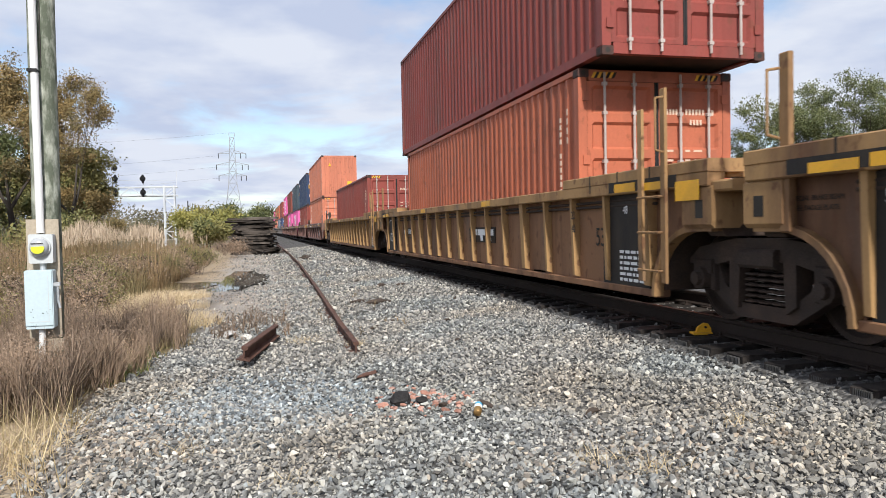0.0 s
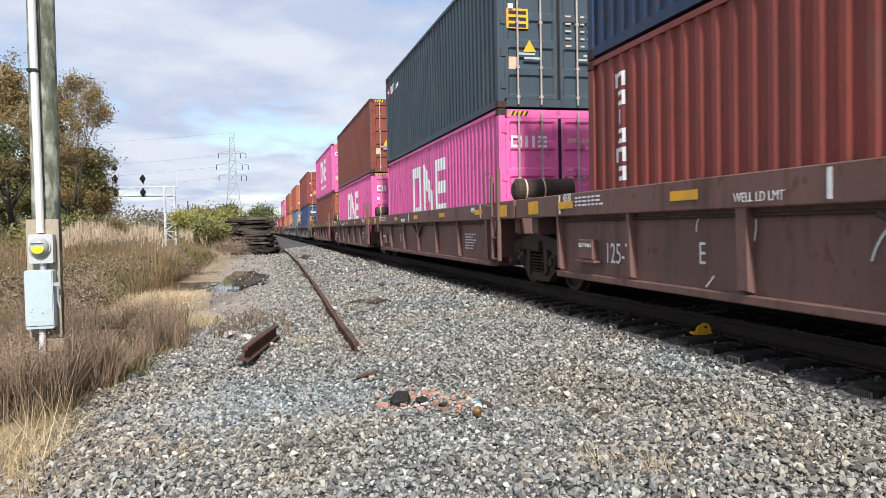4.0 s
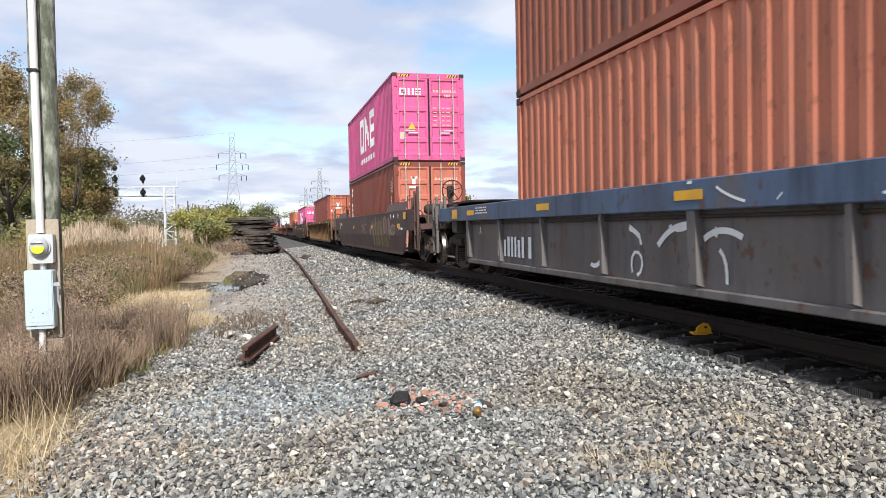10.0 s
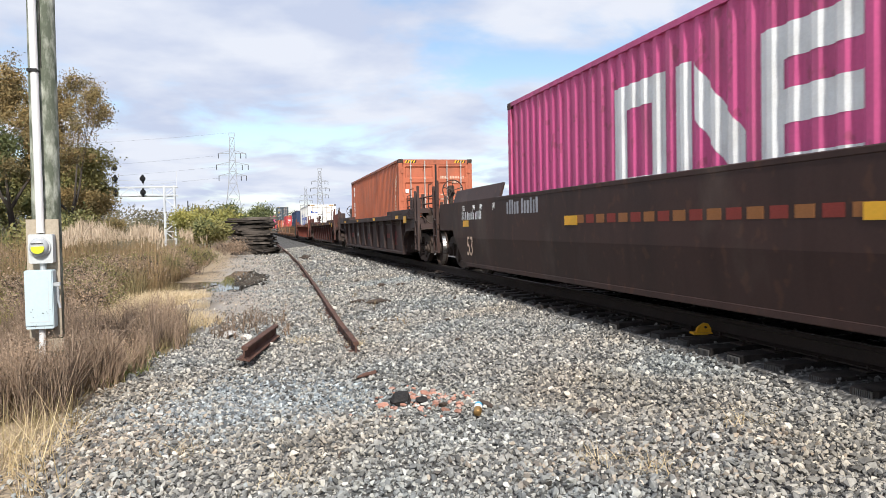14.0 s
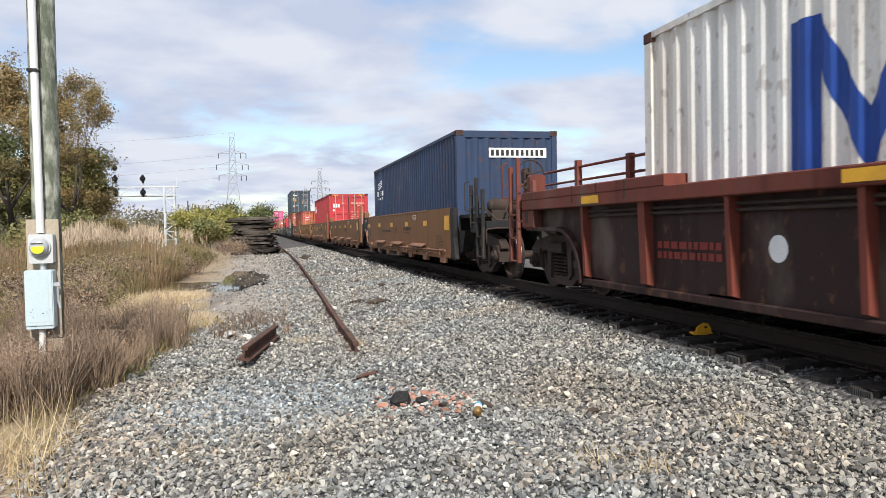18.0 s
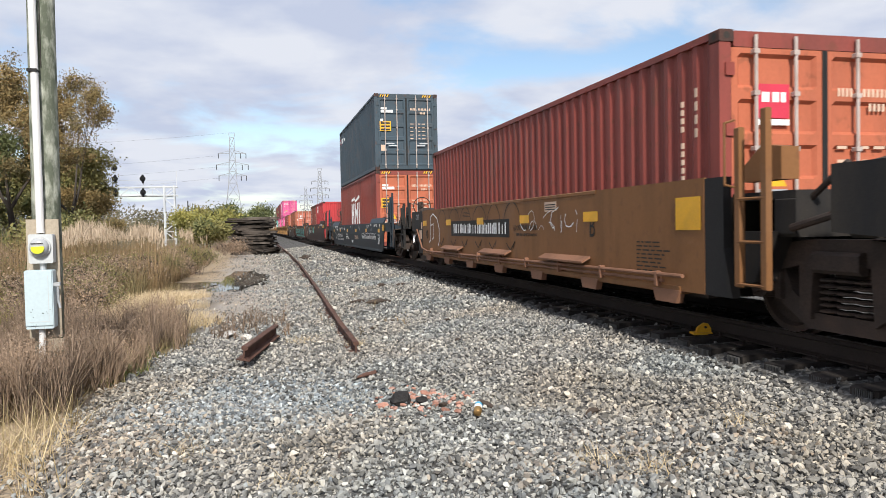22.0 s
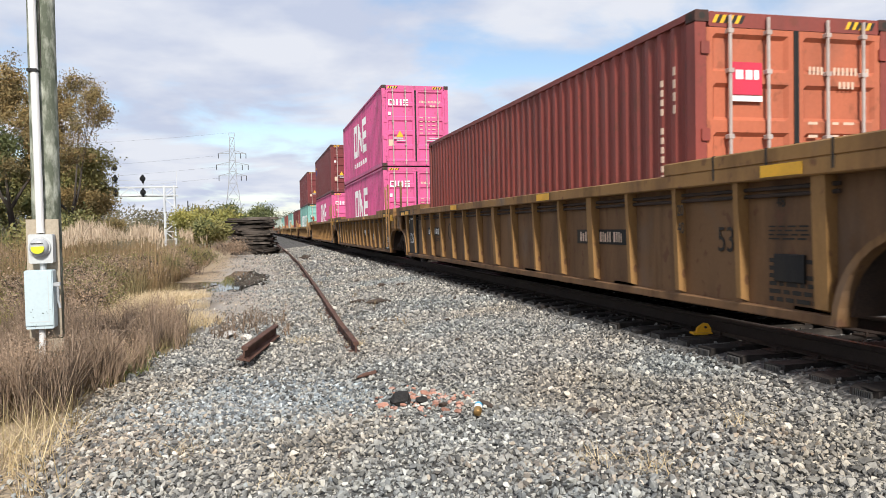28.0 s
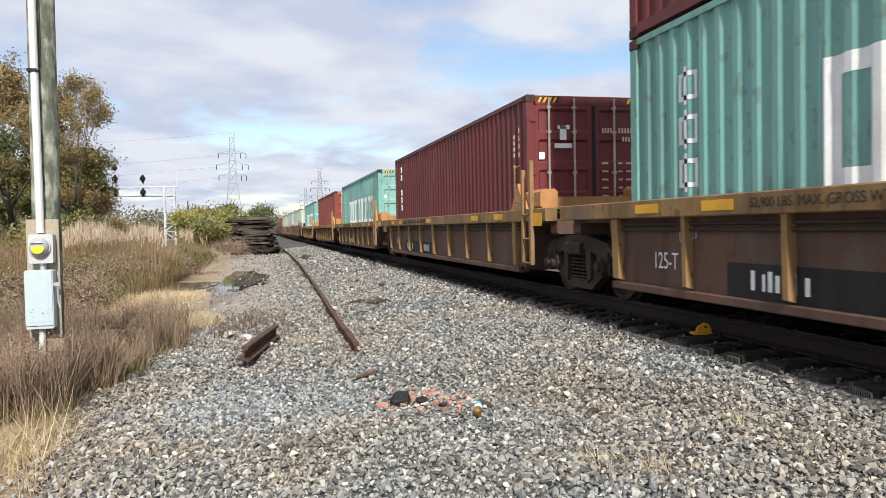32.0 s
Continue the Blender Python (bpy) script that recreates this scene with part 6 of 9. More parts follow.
def fec_wear(car, half, w, rng, i, mark, ends):
    nums = []
    for sg in (-1, 1):
        q = 1.1 if sg > 0 else 0.5
        nums += [(sg * (w - q), "|53", 0.16, 1.30), (sg * (w - q - 0.8), "|48", 0.16, 1.30), (sg * (w - q - 1.35), "|45", 0.16, 1.30), (sg * (w - q - 2.3), "40", 0.14, 1.32), (sg * (w - q - 2.3), "20", 0.14, 1.16)]
    dress_car(car, "tall", half, w, rng, WHITE, nums, yellow=5)
    writing("53", 0.52, CREAM, car, (-1.456, w - 1.6, 0.66), TO_LEFT, "", 0.8)
    writing("125 T", 0.17, WHITE, car, (-1.454, w - 0.55, 1.24), TO_LEFT, "", 0.85)
    reflector(car, w - 0.45, 1.47, 0.85, 0.11, 1.452)
    part("label_plate", Build().box(-1.4545, -1.4505, w - 0.98, w - 0.82, 0.90, 1.08), PANELMARK, car, "yellowed inspection label")
    panel_bars(car, 2.1, 4.0, 0.77, 0.97, 1, WHITE, 1.454, rng, 1.0)
    if i == 0:
        graffiti(car, 4.1, 5.4, 0.62, 1.2, 34, [TEALMARK, GREYMARK], 1.456, rng, 0.035)
        graffiti(car, 2.6, 4.2, 1.0, 1.2, 12, [TEALMARK], 1.456, rng, 0.025)
        graffiti(car, -0.5, 0.75, 0.72, 1.2, 30, [TEALMARK, TEALMARK], 1.456, rng, 0.07)
        writing("B", 0.34, WHITE, car, (-1.456, 0.95, 0.86), TO_LEFT, "", 0.8)
    if i == 1:
        g, d, o = Build(), Build(), Build()
        y0, y1 = -7.75, w - 2.0
        crest = [(y, 1.10 + 0.07 * math.sin(2.9 * y) + 0.03 * math.sin(9.1 * y)) for y in np.linspace(y1, y0 + 0.9, 30)]
        sprayed(g, [(y0 + 0.9, 0.36), (y1, 0.36)] + crest, 0.002)
        sprayed(g, [(y0, 0.36), (y0 + 0.95, 0.36), (y0 + 0.95, 1.17), (y0 + 0.75, 1.16), (y0 + 0.7, 0.95), (y0 + 0.5, 0.8), (y0 + 0.35, 0.55)], 0.002)
        y = y0 + 1.3
        k = 0
        while y < y1 - 0.6:
            wd, lean, top = rng.uniform(0.22, 0.5), rng.uniform(-0.25, 0.25), rng.uniform(1.02, 1.19)
            shape = [(y, 0.42), (y + wd * 0.5, 0.40), (y + wd, 0.55), (y + wd + lean * 0.5, 0.80), (y + wd + lean, top), (y + 0.6 * wd + lean, top - 0.10), (y + 0.35 * wd + lean, top - 0.02), (y + lean + 0.03, 0.95)]
            sprayed(d, shape, 0.004)
            stroke(o, shape[:5], 0.022, 1.4567)
            if k % 2:
                sprayed(g, [(y + 0.3 * wd, 0.66), (y + 0.7 * wd, 0.70), (y + 0.6 * wd + 0.5 * lean, 0.92)], 0.006)
            y += wd + rng.uniform(0.05, 0.3)
            k += 1
        for b, mat, label in ((g, TEALMARK, "teal sprayed field"), (d, DARKMARK, "dark spiked letter forms"), (o, GREYMARK, "pale outlines")):
            tagged(part("graffiti_piece", b, mat, car, label), kind="stuff")
        graffiti(car, -7.0, -6.0, 0.9, 1.2, 10, [GREYMARK, WHITE], 1.458, rng, 0.016)
        panel_bars(car, -8.7, -7.8, 0.78, 1.12, 7, CREAM, 1.454, rng, 0.35)
    if i == 2:
        writing("53", 0.5, CREAM, car, (-1.456, -w + 0.9, 0.62), TO_LEFT, "", 0.8)


def khaki_wear(car, half, w, rng, i, mark, ends):
    dress_car(car, "low", half, w, rng, mark, [(w - 1.16, "125-T", 0.26, 0.62)], yellow=0)
    for y in (w - 1.0, w - 2.3, 0.2, -w + 2.3, -w + 0.8):
        reflector(car, y, 1.2, 0.5, 0.10, 1.466)
    writing("52,900 LBS. MAX. GROSS WT. FOR 20 FT. CONTAINER", 0.12, DARKMARK, car, (-1.466, w - 4.2, 1.2), TO_LEFT, "", 1.0)
    part("number_board", Build().box(-1.327, -1.322, w - 6.0, w - 2.25, 0.34, 0.66), BLACK, car, "black board with white bars")
    panel_bars(car, w - 3.6, w - 2.6, 0.42, 0.60, 1, WHITE, 1.329, rng, 1.0)
    panel_bars(car, w - 5.5, w - 4.3, 0.42, 0.60, 1, WHITE, 1.329, rng, 1.0)
    graffiti(car, w - 1.9, w - 1.1, 0.75, 1.0, 6, [GREYMARK], 1.329, rng, 0.02)
    for sg in (-1,):
        b = Build()
        b.box(-1.25, -0.95, -0.35, 0.35, 1.3, 1.62, 0.05).box(0.55, 1.25, -0.35, 0.35, 1.3, 1.66, 0.05).box(-0.9, 0.5, -0.12, 0.12, 1.3, 1.5, 0.03)
        part("guide_casting", b, GUIDE, car, "worn orange container guide castings", pose(0, -w - 0.35, 0))
        part("guide_casting", Build().prism([(-0.35, 1.28), (0.35, 1.28), (0.0, 1.75)], "x", -1.35, -1.27), GUIDE, car, "worn orange triangular guide", pose(0, -w + 0.1, 0))


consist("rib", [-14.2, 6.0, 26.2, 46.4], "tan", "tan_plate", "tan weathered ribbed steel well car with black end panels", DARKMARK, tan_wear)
consist("chord", [50.8, 66.85, 82.9, 98.9, 114.8, 130.6], "umber", "umber", "dark umber steel well car with a deep top chord", WHITE, umber_wear)
consist("chord", [134.9, 154.6, 174.6, 194.4], "bluegrey", "greyplate", "blue-grey well car with graffiti on its grimy side", WHITE, blue_wear, post="greyplate")
consist("smooth", [198.6, 218.2], "cocoa", "cocoa", "smooth dark brown well car with a painted graffiti piece", WHITE, first_cocoa)
consist("rib", [222.5, 242.0], "oldtan", "oldtan_plate", "brown-tan heavily rusted ribbed steel well car", DARKMARK, tan_wear)
consist("smooth", [246.3, 265.5], "deepcocoa", "deepcocoa", "smooth dark brown well car with faded orange squares", WHITE, cocoa_wear)
consist("rib2", [269.7, 287.4], "dark", "dark", "dark ribbed steel well car coated in grime", WHITE, rust_wear)
consist("rib2", [291.8, 309.2], "rust", "rust_plate", "empty rust-red ribbed well car", WHITE, rust_wear)
consist("rib2", [313.6, 331.0], "redrust", "rust_plate", "rust-red ribbed well car under a white container", WHITE, rust_wear)
consist("plain", [335.0, 350.6, 365.7, 381.1, 396.4, 412.0], "ochre", "ochre", "smooth ochre-brown well car with yellow patches", DARKMARK, ochre_wear)
consist("raised", [415.9, 435.0], "ocean", "ocean", "dark blue-grey well car with white lettering and raised ends", WHITE, ocean_wear)
consist("tall", [439.3, 459.2, 478.7, 497.4], "fecbrown", "fecbrown", "dark brown well car with raised ends and teal graffiti", WHITE, fec_wear)
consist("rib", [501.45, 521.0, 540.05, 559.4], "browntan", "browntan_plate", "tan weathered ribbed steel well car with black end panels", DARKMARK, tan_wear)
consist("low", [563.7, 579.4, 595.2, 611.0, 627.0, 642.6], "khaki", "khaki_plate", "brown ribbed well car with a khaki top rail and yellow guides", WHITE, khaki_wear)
consist("plain", [646.9, 666.5, 686.2, 705.9], "ochre", "ochre", "smooth ochre-brown well car with yellow patches", DARKMARK, ochre_wear)
consist("smooth", [710.2, 730.0], "cocoa", "cocoa", "smooth dark brown well car", WHITE, cocoa_wear)
consist("plain", [734.3, 754.0, 773.7], "ochre", "ochre", "smooth ochre-brown well car with yellow patches", DARKMARK, ochre_wear)

LOADS = [
    # near end along the train, lower container, upper container: colour, length, height, end, mark
    (9.7, ("orange", FT40, HC, "doors", "/plain"), ("redbrown", FT45, HC, "doors", "plain")),
    (30.35, ("redbrown", FT40, HC, "doors", "tri"), None),
    (52.1, ("fadedorange", FT40, HC, "doors", "triton/plain"), ("fadedorange", FT40, HC, "labels", "")),
    (68.35, ("redbrown", FT40, HC, "doors", "triton/triton"), ("navy", FT40, HC, "doors", "nyk/badge")),
    (84.4, ("litpink", FT40, HC, "doors", "pink/pink"), ("slate", FT40, HC, "doors", "nyk/badge")),
    (100.4, ("litpink", FT40, HC, "doors", "pink/pink"), ("brown", FT40, HC, "doors", "plain")),
    (116.1, ("brown+fadedbrown", FT40, HC, "doors", "/tal"), ("litpink", FT40, HC, "doors", "pink/pink")),
    (138.35, ("blue", FT40, HC, "doors", "nyk/badge"), ("redbrown", FT40, HC, "doors", "tri")),
    (158.2, ("grey", FT40, HC, "doors", "swoosh/badge"), ("orange", FT40, HC, "doors", "plain/tal")),
    (177.95, ("fadedorange", FT40, HC, "doors", "plain/tal"), ("fadedbrown", FT40, HC, "doors", "plain/tal")),
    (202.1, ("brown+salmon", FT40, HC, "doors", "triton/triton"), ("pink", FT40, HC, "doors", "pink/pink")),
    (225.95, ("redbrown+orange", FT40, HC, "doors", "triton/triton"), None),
    (249.6, ("pink", FT40, HC, "doors", "pink/pink"), None),
    (272.45, ("orange", FT40, HC, "doors", "triton/plain"), None),
    (315.9, ("white", FT40, HC, "doors", "white/white"), None),
    (336.5, ("navy", FT40, HC, "tag", "swoosh"), None),
    (367.2, ("red", FT40, HC, "doors", "cai/cai"), None),
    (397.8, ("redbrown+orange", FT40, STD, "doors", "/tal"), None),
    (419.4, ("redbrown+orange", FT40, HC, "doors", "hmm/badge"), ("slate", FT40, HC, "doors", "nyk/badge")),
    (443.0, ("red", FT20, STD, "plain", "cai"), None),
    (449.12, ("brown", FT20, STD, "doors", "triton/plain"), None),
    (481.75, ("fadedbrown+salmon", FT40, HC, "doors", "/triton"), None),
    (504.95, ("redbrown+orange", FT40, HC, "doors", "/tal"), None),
    (524.45, ("pink", FT40, HC, "doors", "pink/pink"), ("pink", FT40, HC, "doors", "pink/pink")),
    (543.55, ("pink", FT40, HC, "doors", "pink/pink"), ("maroon", FT40, HC, "doors", "corner/plain")),
    (565.3, ("teal", FT40, HC, "doors", "teal/plain"), ("maroon", FT40, HC, "doors", "plain")),
    (581.05, ("maroon", FT40, HC, "doors", "triton/triton"), None),
    (596.8, ("teal", FT40, HC, "doors", "teal/plain"), None),
    (612.9, ("redbrown", FT40, HC, "doors", "plain"), None),
    (628.8, ("teal", FT40, HC, "doors", "teal/plain"), None),
    (648.6, ("pale", FT53, HC, "doors", "plain"), None),
    (668.3, ("pale", FT53, HC, "doors", "plain"), None),
    (688.0, ("pale", FT53, HC, "doors", "plain"), None),
    (714.0, ("redbrown", FT40, HC, "doors", "plain"), None),
]
WORDS = {"fadedorange": "faded orange", "fadedbrown": "faded brown", "redbrown": "red-brown", "orange": "orange-red", "brown": "rusty brown", "maroon": "maroon", "litpink": "light-lifted pink", "pink": "bright pink", "navy": "navy blue", "blue": "dull blue", "grey": "faded grey-blue", "slate": "dark slate-blue", "red": "bright red", "white": "white rust-streaked", "teal": "pale teal", "pale": "pale green-white"}


def load_train():
    for k, (s, low, high) in enumerate(LOADS):
        z = DECK
        for j, c in enumerate((low, high)):
            if not c:
                continue
            colour, L, H, end, mark = c
            y = s + (FT40 - L) / 2 if L == FT45 else s
            where = "standing on another container" if j else "down in its well car"
            size = {FT20: "short", FT45: "extra long", FT53: "very long"}.get(L, "long")
            colour, _, door = colour.partition("+")
            MOVING.append(container(colour, L, H, y, z, f"{size} {WORDS[colour]} corrugated steel container {where}", door, end, mark, seed=k * 2 + j))
            z += H + 0.022


load_train()


# ---------------------------------------------------------------- ground
def smooth(a, b, x):
    t = np.clip((x - a) / (b - a), 0, 1)
    return t * t * (3 - 2 * t)


def ground_z(x, y):
    """Height of the ground sheet below the rail tops."""
    x, y = np.asarray(x, float), np.asarray(y, float)
    d = np.abs(x - TRACK)
    left = x < TRACK
    z = np.full(np.broadcast(x, y).shape, -0.245)
    z = z - 0.085 * smooth(1.2, 1.5, d) - 0.195 * smooth(1.5, 4.2, d)
    z = z - np.where(left, 0.25 * smooth(-0.8, -4.5, x), 0.15 * smooth(10, 14, x))
    z = z - np.where(left, 0.13 * np.exp(-((x + 0.8) / 1.5) ** 4 - ((y - 26.0) / 6.0) ** 4), 0)
    bumps = 0.03 * np.sin(x * 1.7 + 0.6 * y) * np.sin(y * 1.1 - 0.5 * x) + 0.015 * np.sin(x * 4.1 + y * 3.3)
    return z + bumps * smooth(1.7, 2.6, d) * (1 - 0.85 * np.exp(-((x + 0.7) / 2.0) ** 4 - ((y - 26.0) / 7.0) ** 4))


GRAVEL_EDGE = [(3.0, -1.15), (4.6, -1.3), (7.4, -1.55), (8.3, -1.45), (9.8, -1.05), (12.4, -0.72), (13.2, -1.7), (16.0, -2.2), (20.0, -2.4), (28.0, -2.2), (40.0, -1.9), (80.0, -0.4)]


def gravel_edge(y):
    ys, xs = zip(*GRAVEL_EDGE)
    return np.interp(y, ys, xs) + 0.10 * np.sin(3.1 * y) + 0.06 * np.sin(7.7 * y + 1.0) + 0.16 * np.sin(0.9 * y) * (y > 11)


def ground_material():
    m = bpy.data.materials.new("ballast_and_soil")
    m.use_nodes = True
    nt = m.node_tree
    N, L = nt.nodes.new, nt.links.new
    bsdf = nt.nodes["Principled BSDF"]
    bsdf.inputs["Roughness"].default_value = 0.9
    geo, sep = N("ShaderNodeNewGeometry"), N("ShaderNodeSeparateXYZ")
    L(geo.outputs["Position"], sep.inputs[0])

    def noise_of(scale, detail=5.0):
        n = N("ShaderNodeTexNoise")
        n.inputs["Scale"].default_value, n.inputs["Detail"].default_value = scale, detail
        L(geo.outputs["Position"], n.inputs["Vector"])
        return n

    def math_of(op, a, b):
        q = N("ShaderNodeMath"); q.operation = op
        for i, v in enumerate((a, b)):
            if isinstance(v, (int, float)):
                q.inputs[i].default_value = v
            else:
                L(v, q.inputs[i])
        return q.outputs[0]

    def ramp_of(v, lo, hi):
        r = N("ShaderNodeMapRange"); r.interpolation_type = "SMOOTHSTEP"
        r.inputs["From Min"].default_value, r.inputs["From Max"].default_value = lo, hi
        L(v, r.inputs["Value"])
        return r.outputs["Result"]

    def mix_of(f, a, b):
        q = N("ShaderNodeMix"); q.data_type = "RGBA"
        L(f, q.inputs["Factor"])
        for nm, v in (("A", a), ("B", b)):
            if isinstance(v, tuple):
                q.inputs[nm].default_value = (*v, 1)
            else:
                L(v, q.inputs[nm])
        return q.outputs["Result"]

    cell = N("ShaderNodeTexVoronoi")
    cell.inputs["Scale"].default_value = 22.0
    L(geo.outputs["Position"], cell.inputs["Vector"])
    tone = N("ShaderNodeSeparateColor")
    L(cell.outputs["Color"], tone.inputs[0])
    # low tones, darkest at cell rims: shadow between stones put into the colour
    stone = mix_of(tone.outputs[0], (0.04, 0.038, 0.035), (0.20, 0.19, 0.175))
    stone = mix_of(ramp_of(cell.outputs["Distance"], 0.35, 0.75), stone, (0.06, 0.055, 0.05))
    warp = math_of("MULTIPLY", math_of("SUBTRACT", noise_of(0.7).outputs["Fac"], 0.5), 2.2)
    xw = math_of("ADD", sep.outputs["X"], warp)
    sand = mix_of(noise_of(3.0).outputs["Fac"], (0.50, 0.38, 0.24), (0.26, 0.19, 0.12))
    path = mix_of(noise_of(1.2).outputs["Fac"], (0.44, 0.39, 0.33), (0.26, 0.23, 0.195))
    grass = mix_of(noise_of(2.0).outputs["Fac"], (0.14, 0.115, 0.06), (0.09, 0.085, 0.045))
    # crushed stone by the track, a trodden grey path, then dry soil and grass
    y_far = ramp_of(sep.outputs["Y"], 11.0, 15.0)
    near = mix_of(ramp_of(xw, -1.7, -1.0), sand, stone)
    way = mix_of(ramp_of(xw, 0.2, 1.5), path, stone)
    way = mix_of(ramp_of(xw, -1.9, -1.0), sand, way)
    c = mix_of(y_far, near, way)
    c = mix_of(ramp_of(xw, -5.0, -3.6), grass, c)
    beyond = ramp_of(xw, 16.0, 20.0)
    c = mix_of(beyond, c, grass)
    # a bluish spread of newer stone and a scatter of tan dust
    bx = math_of("POWER", math_of("MULTIPLY", math_of("SUBTRACT", sep.outputs["X"], -0.2), 0.85), 2.0)
    by = math_of("POWER", math_of("MULTIPLY", math_of("SUBTRACT", sep.outputs["Y"], 6.2), 0.75), 2.0)
    spot = ramp_of(math_of("ADD", math_of("ADD", bx, by), warp), 1.1, 0.2)
    c = mix_of(math_of("MULTIPLY", spot, 0.3), c, (0.20, 0.245, 0.27))
    L(c, bsdf.inputs["Base Color"])
    b = N("ShaderNodeBump")
    b.inputs["Strength"].default_value, b.inputs["Distance"].default_value = 0.9, 0.03
    L(cell.outputs["Distance"], b.inputs["Height"]); b.invert = True
    L(b.outputs[0], bsdf.inputs["Normal"])
    return m


def ground_sheet():
    xs = np.concatenate([[-3000, -1200, -500, -200, -100, -60, -40, -28, -20, -15, -11], np.arange(-8, 10.01, 0.16), [11, 12, 14, 17, 22, 30, 45, 70, 110, 200, 500, 1200, 3000]])
    ys = np.concatenate([[-400, -100, -40, -15, -6, -2, 0, 1.5], np.arange(2.6, 14, 0.16), np.arange(14, 40, 0.5), [42, 45, 50, 56, 64, 75, 90, 120, 170, 260, 400, 700, 1200, 3500]])
    X, Y = np.meshgrid(xs, ys)
    Z = ground_z(X, Y)
    v = np.stack([X, Y, Z], -1).reshape(-1, 3)
    n = len(xs)
    i = np.arange(len(ys) - 1)[:, None] * n + np.arange(n - 1)[None, :]
    f = np.stack([i, i + 1, i + 1 + n, i + n], -1).reshape(-1, 4)
    ob = new("ground", raw_mesh("ground", v, f, ground_material(), True))
    return tagged(ob, "grey crushed-stone ballast running out into dry sandy soil", "ground", kind="structure")


GROUND = ground_sheet()


# ---------------------------------------------------------------- track
RAIL_RUST = material("rusty_rail", (0.125, 0.066, 0.048), 0.8, 0.0, 0.25, 10, (0.05, 0.03, 0.025), 0.8, 0, 0.3)
# rail brown lowered so that it carries the train's shade
RAIL_DARK = material("shaded_rail", (0.040, 0.029, 0.024), 0.75, 0.0, 0.2, 10, (0.025, 0.02, 0.018), 0.7, 0, 0.3)
RAIL_TOP = material("worn_rail_top", (0.10, 0.085, 0.075), 0.5, 0.5, 0.08, 10, (0.1, 0.08, 0.07), 0.4)
CREOSOTE = material("creosoted_wood", (0.026, 0.022, 0.020), 0.85, 0, 0.25, 14, (0.085, 0.07, 0.058), 0.5, 0, 0.5, 30, per_object=0.3)
OLD_WOOD = material("weathered_tie_wood", (0.085, 0.07, 0.058), 0.9, 0, 0.35, 12, (0.02, 0.017, 0.015), 0.85, 0, 0.6, 25, per_object=0.6)


ENDPLATE = material("dull_end_plate", (0.12, 0.115, 0.11), 0.6, 0.5, 0.1, 12)


def rail_profile(x, z, h=0.185):
    """Flat-bottomed rail outline, its head at z."""
    return [(x - 0.076, z - h), (x + 0.076, z - h), (x + 0.076, z - h + 0.012), (x + 0.012, z - h + 0.03), (x + 0.009, z - 0.05), (x + 0.036, z - 0.038), (x + 0.037, z - 0.008), (x + 0.028, z), (x - 0.028, z), (x - 0.037, z - 0.008), (x - 0.036, z - 0.038), (x - 0.009, z - 0.05), (x - 0.012, z - h + 0.03), (x - 0.076, z - h + 0.012)]


def main_track():
    track = empty("track", pose(0, 0, 0), "main line of rusty rails spiked to dark creosoted ties", "railway track", kind="structure")
    for sd in (-1, 1):
        x = TRACK + sd * 0.7545
        part("rail", Build().prism(rail_profile(x, 0.0), "y", -120, 1200), RAIL_DARK, track, "dark steel rail toned for shade under the train")
        part("rail_head", Build().box(x - 0.026, x + 0.026, -120, 1200, 0.0005, 0.003), RAIL_TOP, track, "worn running surface")
    shapes = []
    rng = random.Random(5)
    for k in range(6):
        b = Build()
        w = 0.115 + rng.uniform(-0.008, 0.01)
        b.box(-1.3, 1.3, -w, w, -0.18, 0.0, 0.012)
        for i, v in enumerate(b.v):
            b.v[i] = (v[0] + rng.uniform(-0.03, 0.03), v[1] + rng.uniform(-0.008, 0.008), v[2] + rng.uniform(-0.006, 0.006))
        me = b.mesh("tie", CREOSOTE)
        me.transform(Matrix.Translation((0, 0, 0)))
        shapes.append(me)
    plate = Build().box(-0.18, 0.18, -0.095, 0.095, 0.0, 0.018).box(-0.13, -0.105, -0.05, -0.03, 0.018, 0.05).box(0.105, 0.13, 0.03, 0.05, 0.018, 0.05).mesh("tie_plate", RAIL_DARK)
    endp = Build()
    for q in range(9):
        endp.box(-0.012, 0.008, -0.085 + q * 0.0205, -0.077 + q * 0.0205, -0.07, 0.07)
    endp = endp.mesh("end_plate", ENDPLATE)
    far = Build()
    k = -10
    while True:
        y = 4.57 + 0.495 * k
        if y > 260:
            break
        turn = rng.uniform(-1.2, 1.2)
        if -1 < y < 120:
            tie = part("tie", shapes[k % 6], CREOSOTE, track, "", pose(TRACK + rng.uniform(-0.05, 0.05), y, -0.2 + rng.uniform(-0.008, 0.006), 0, 0, turn))
            if y < 30:
                part("end_plate", endp, ENDPLATE, tie, "ribbed anti-split end plate", pose(-1.305, 0, -0.09))
                for sd in (-1, 1):
                    part("tie_plate", plate, RAIL_DARK, tie, "", pose(sd * 0.7545, 0, 0.002))
        else:
            far.box(TRACK - 1.3, TRACK + 1.3, y - 0.115, y + 0.115, -0.38, -0.2)
        k += 1
    tagged(part("tie_run", far, CREOSOTE, track), kind="stuff")


main_track()


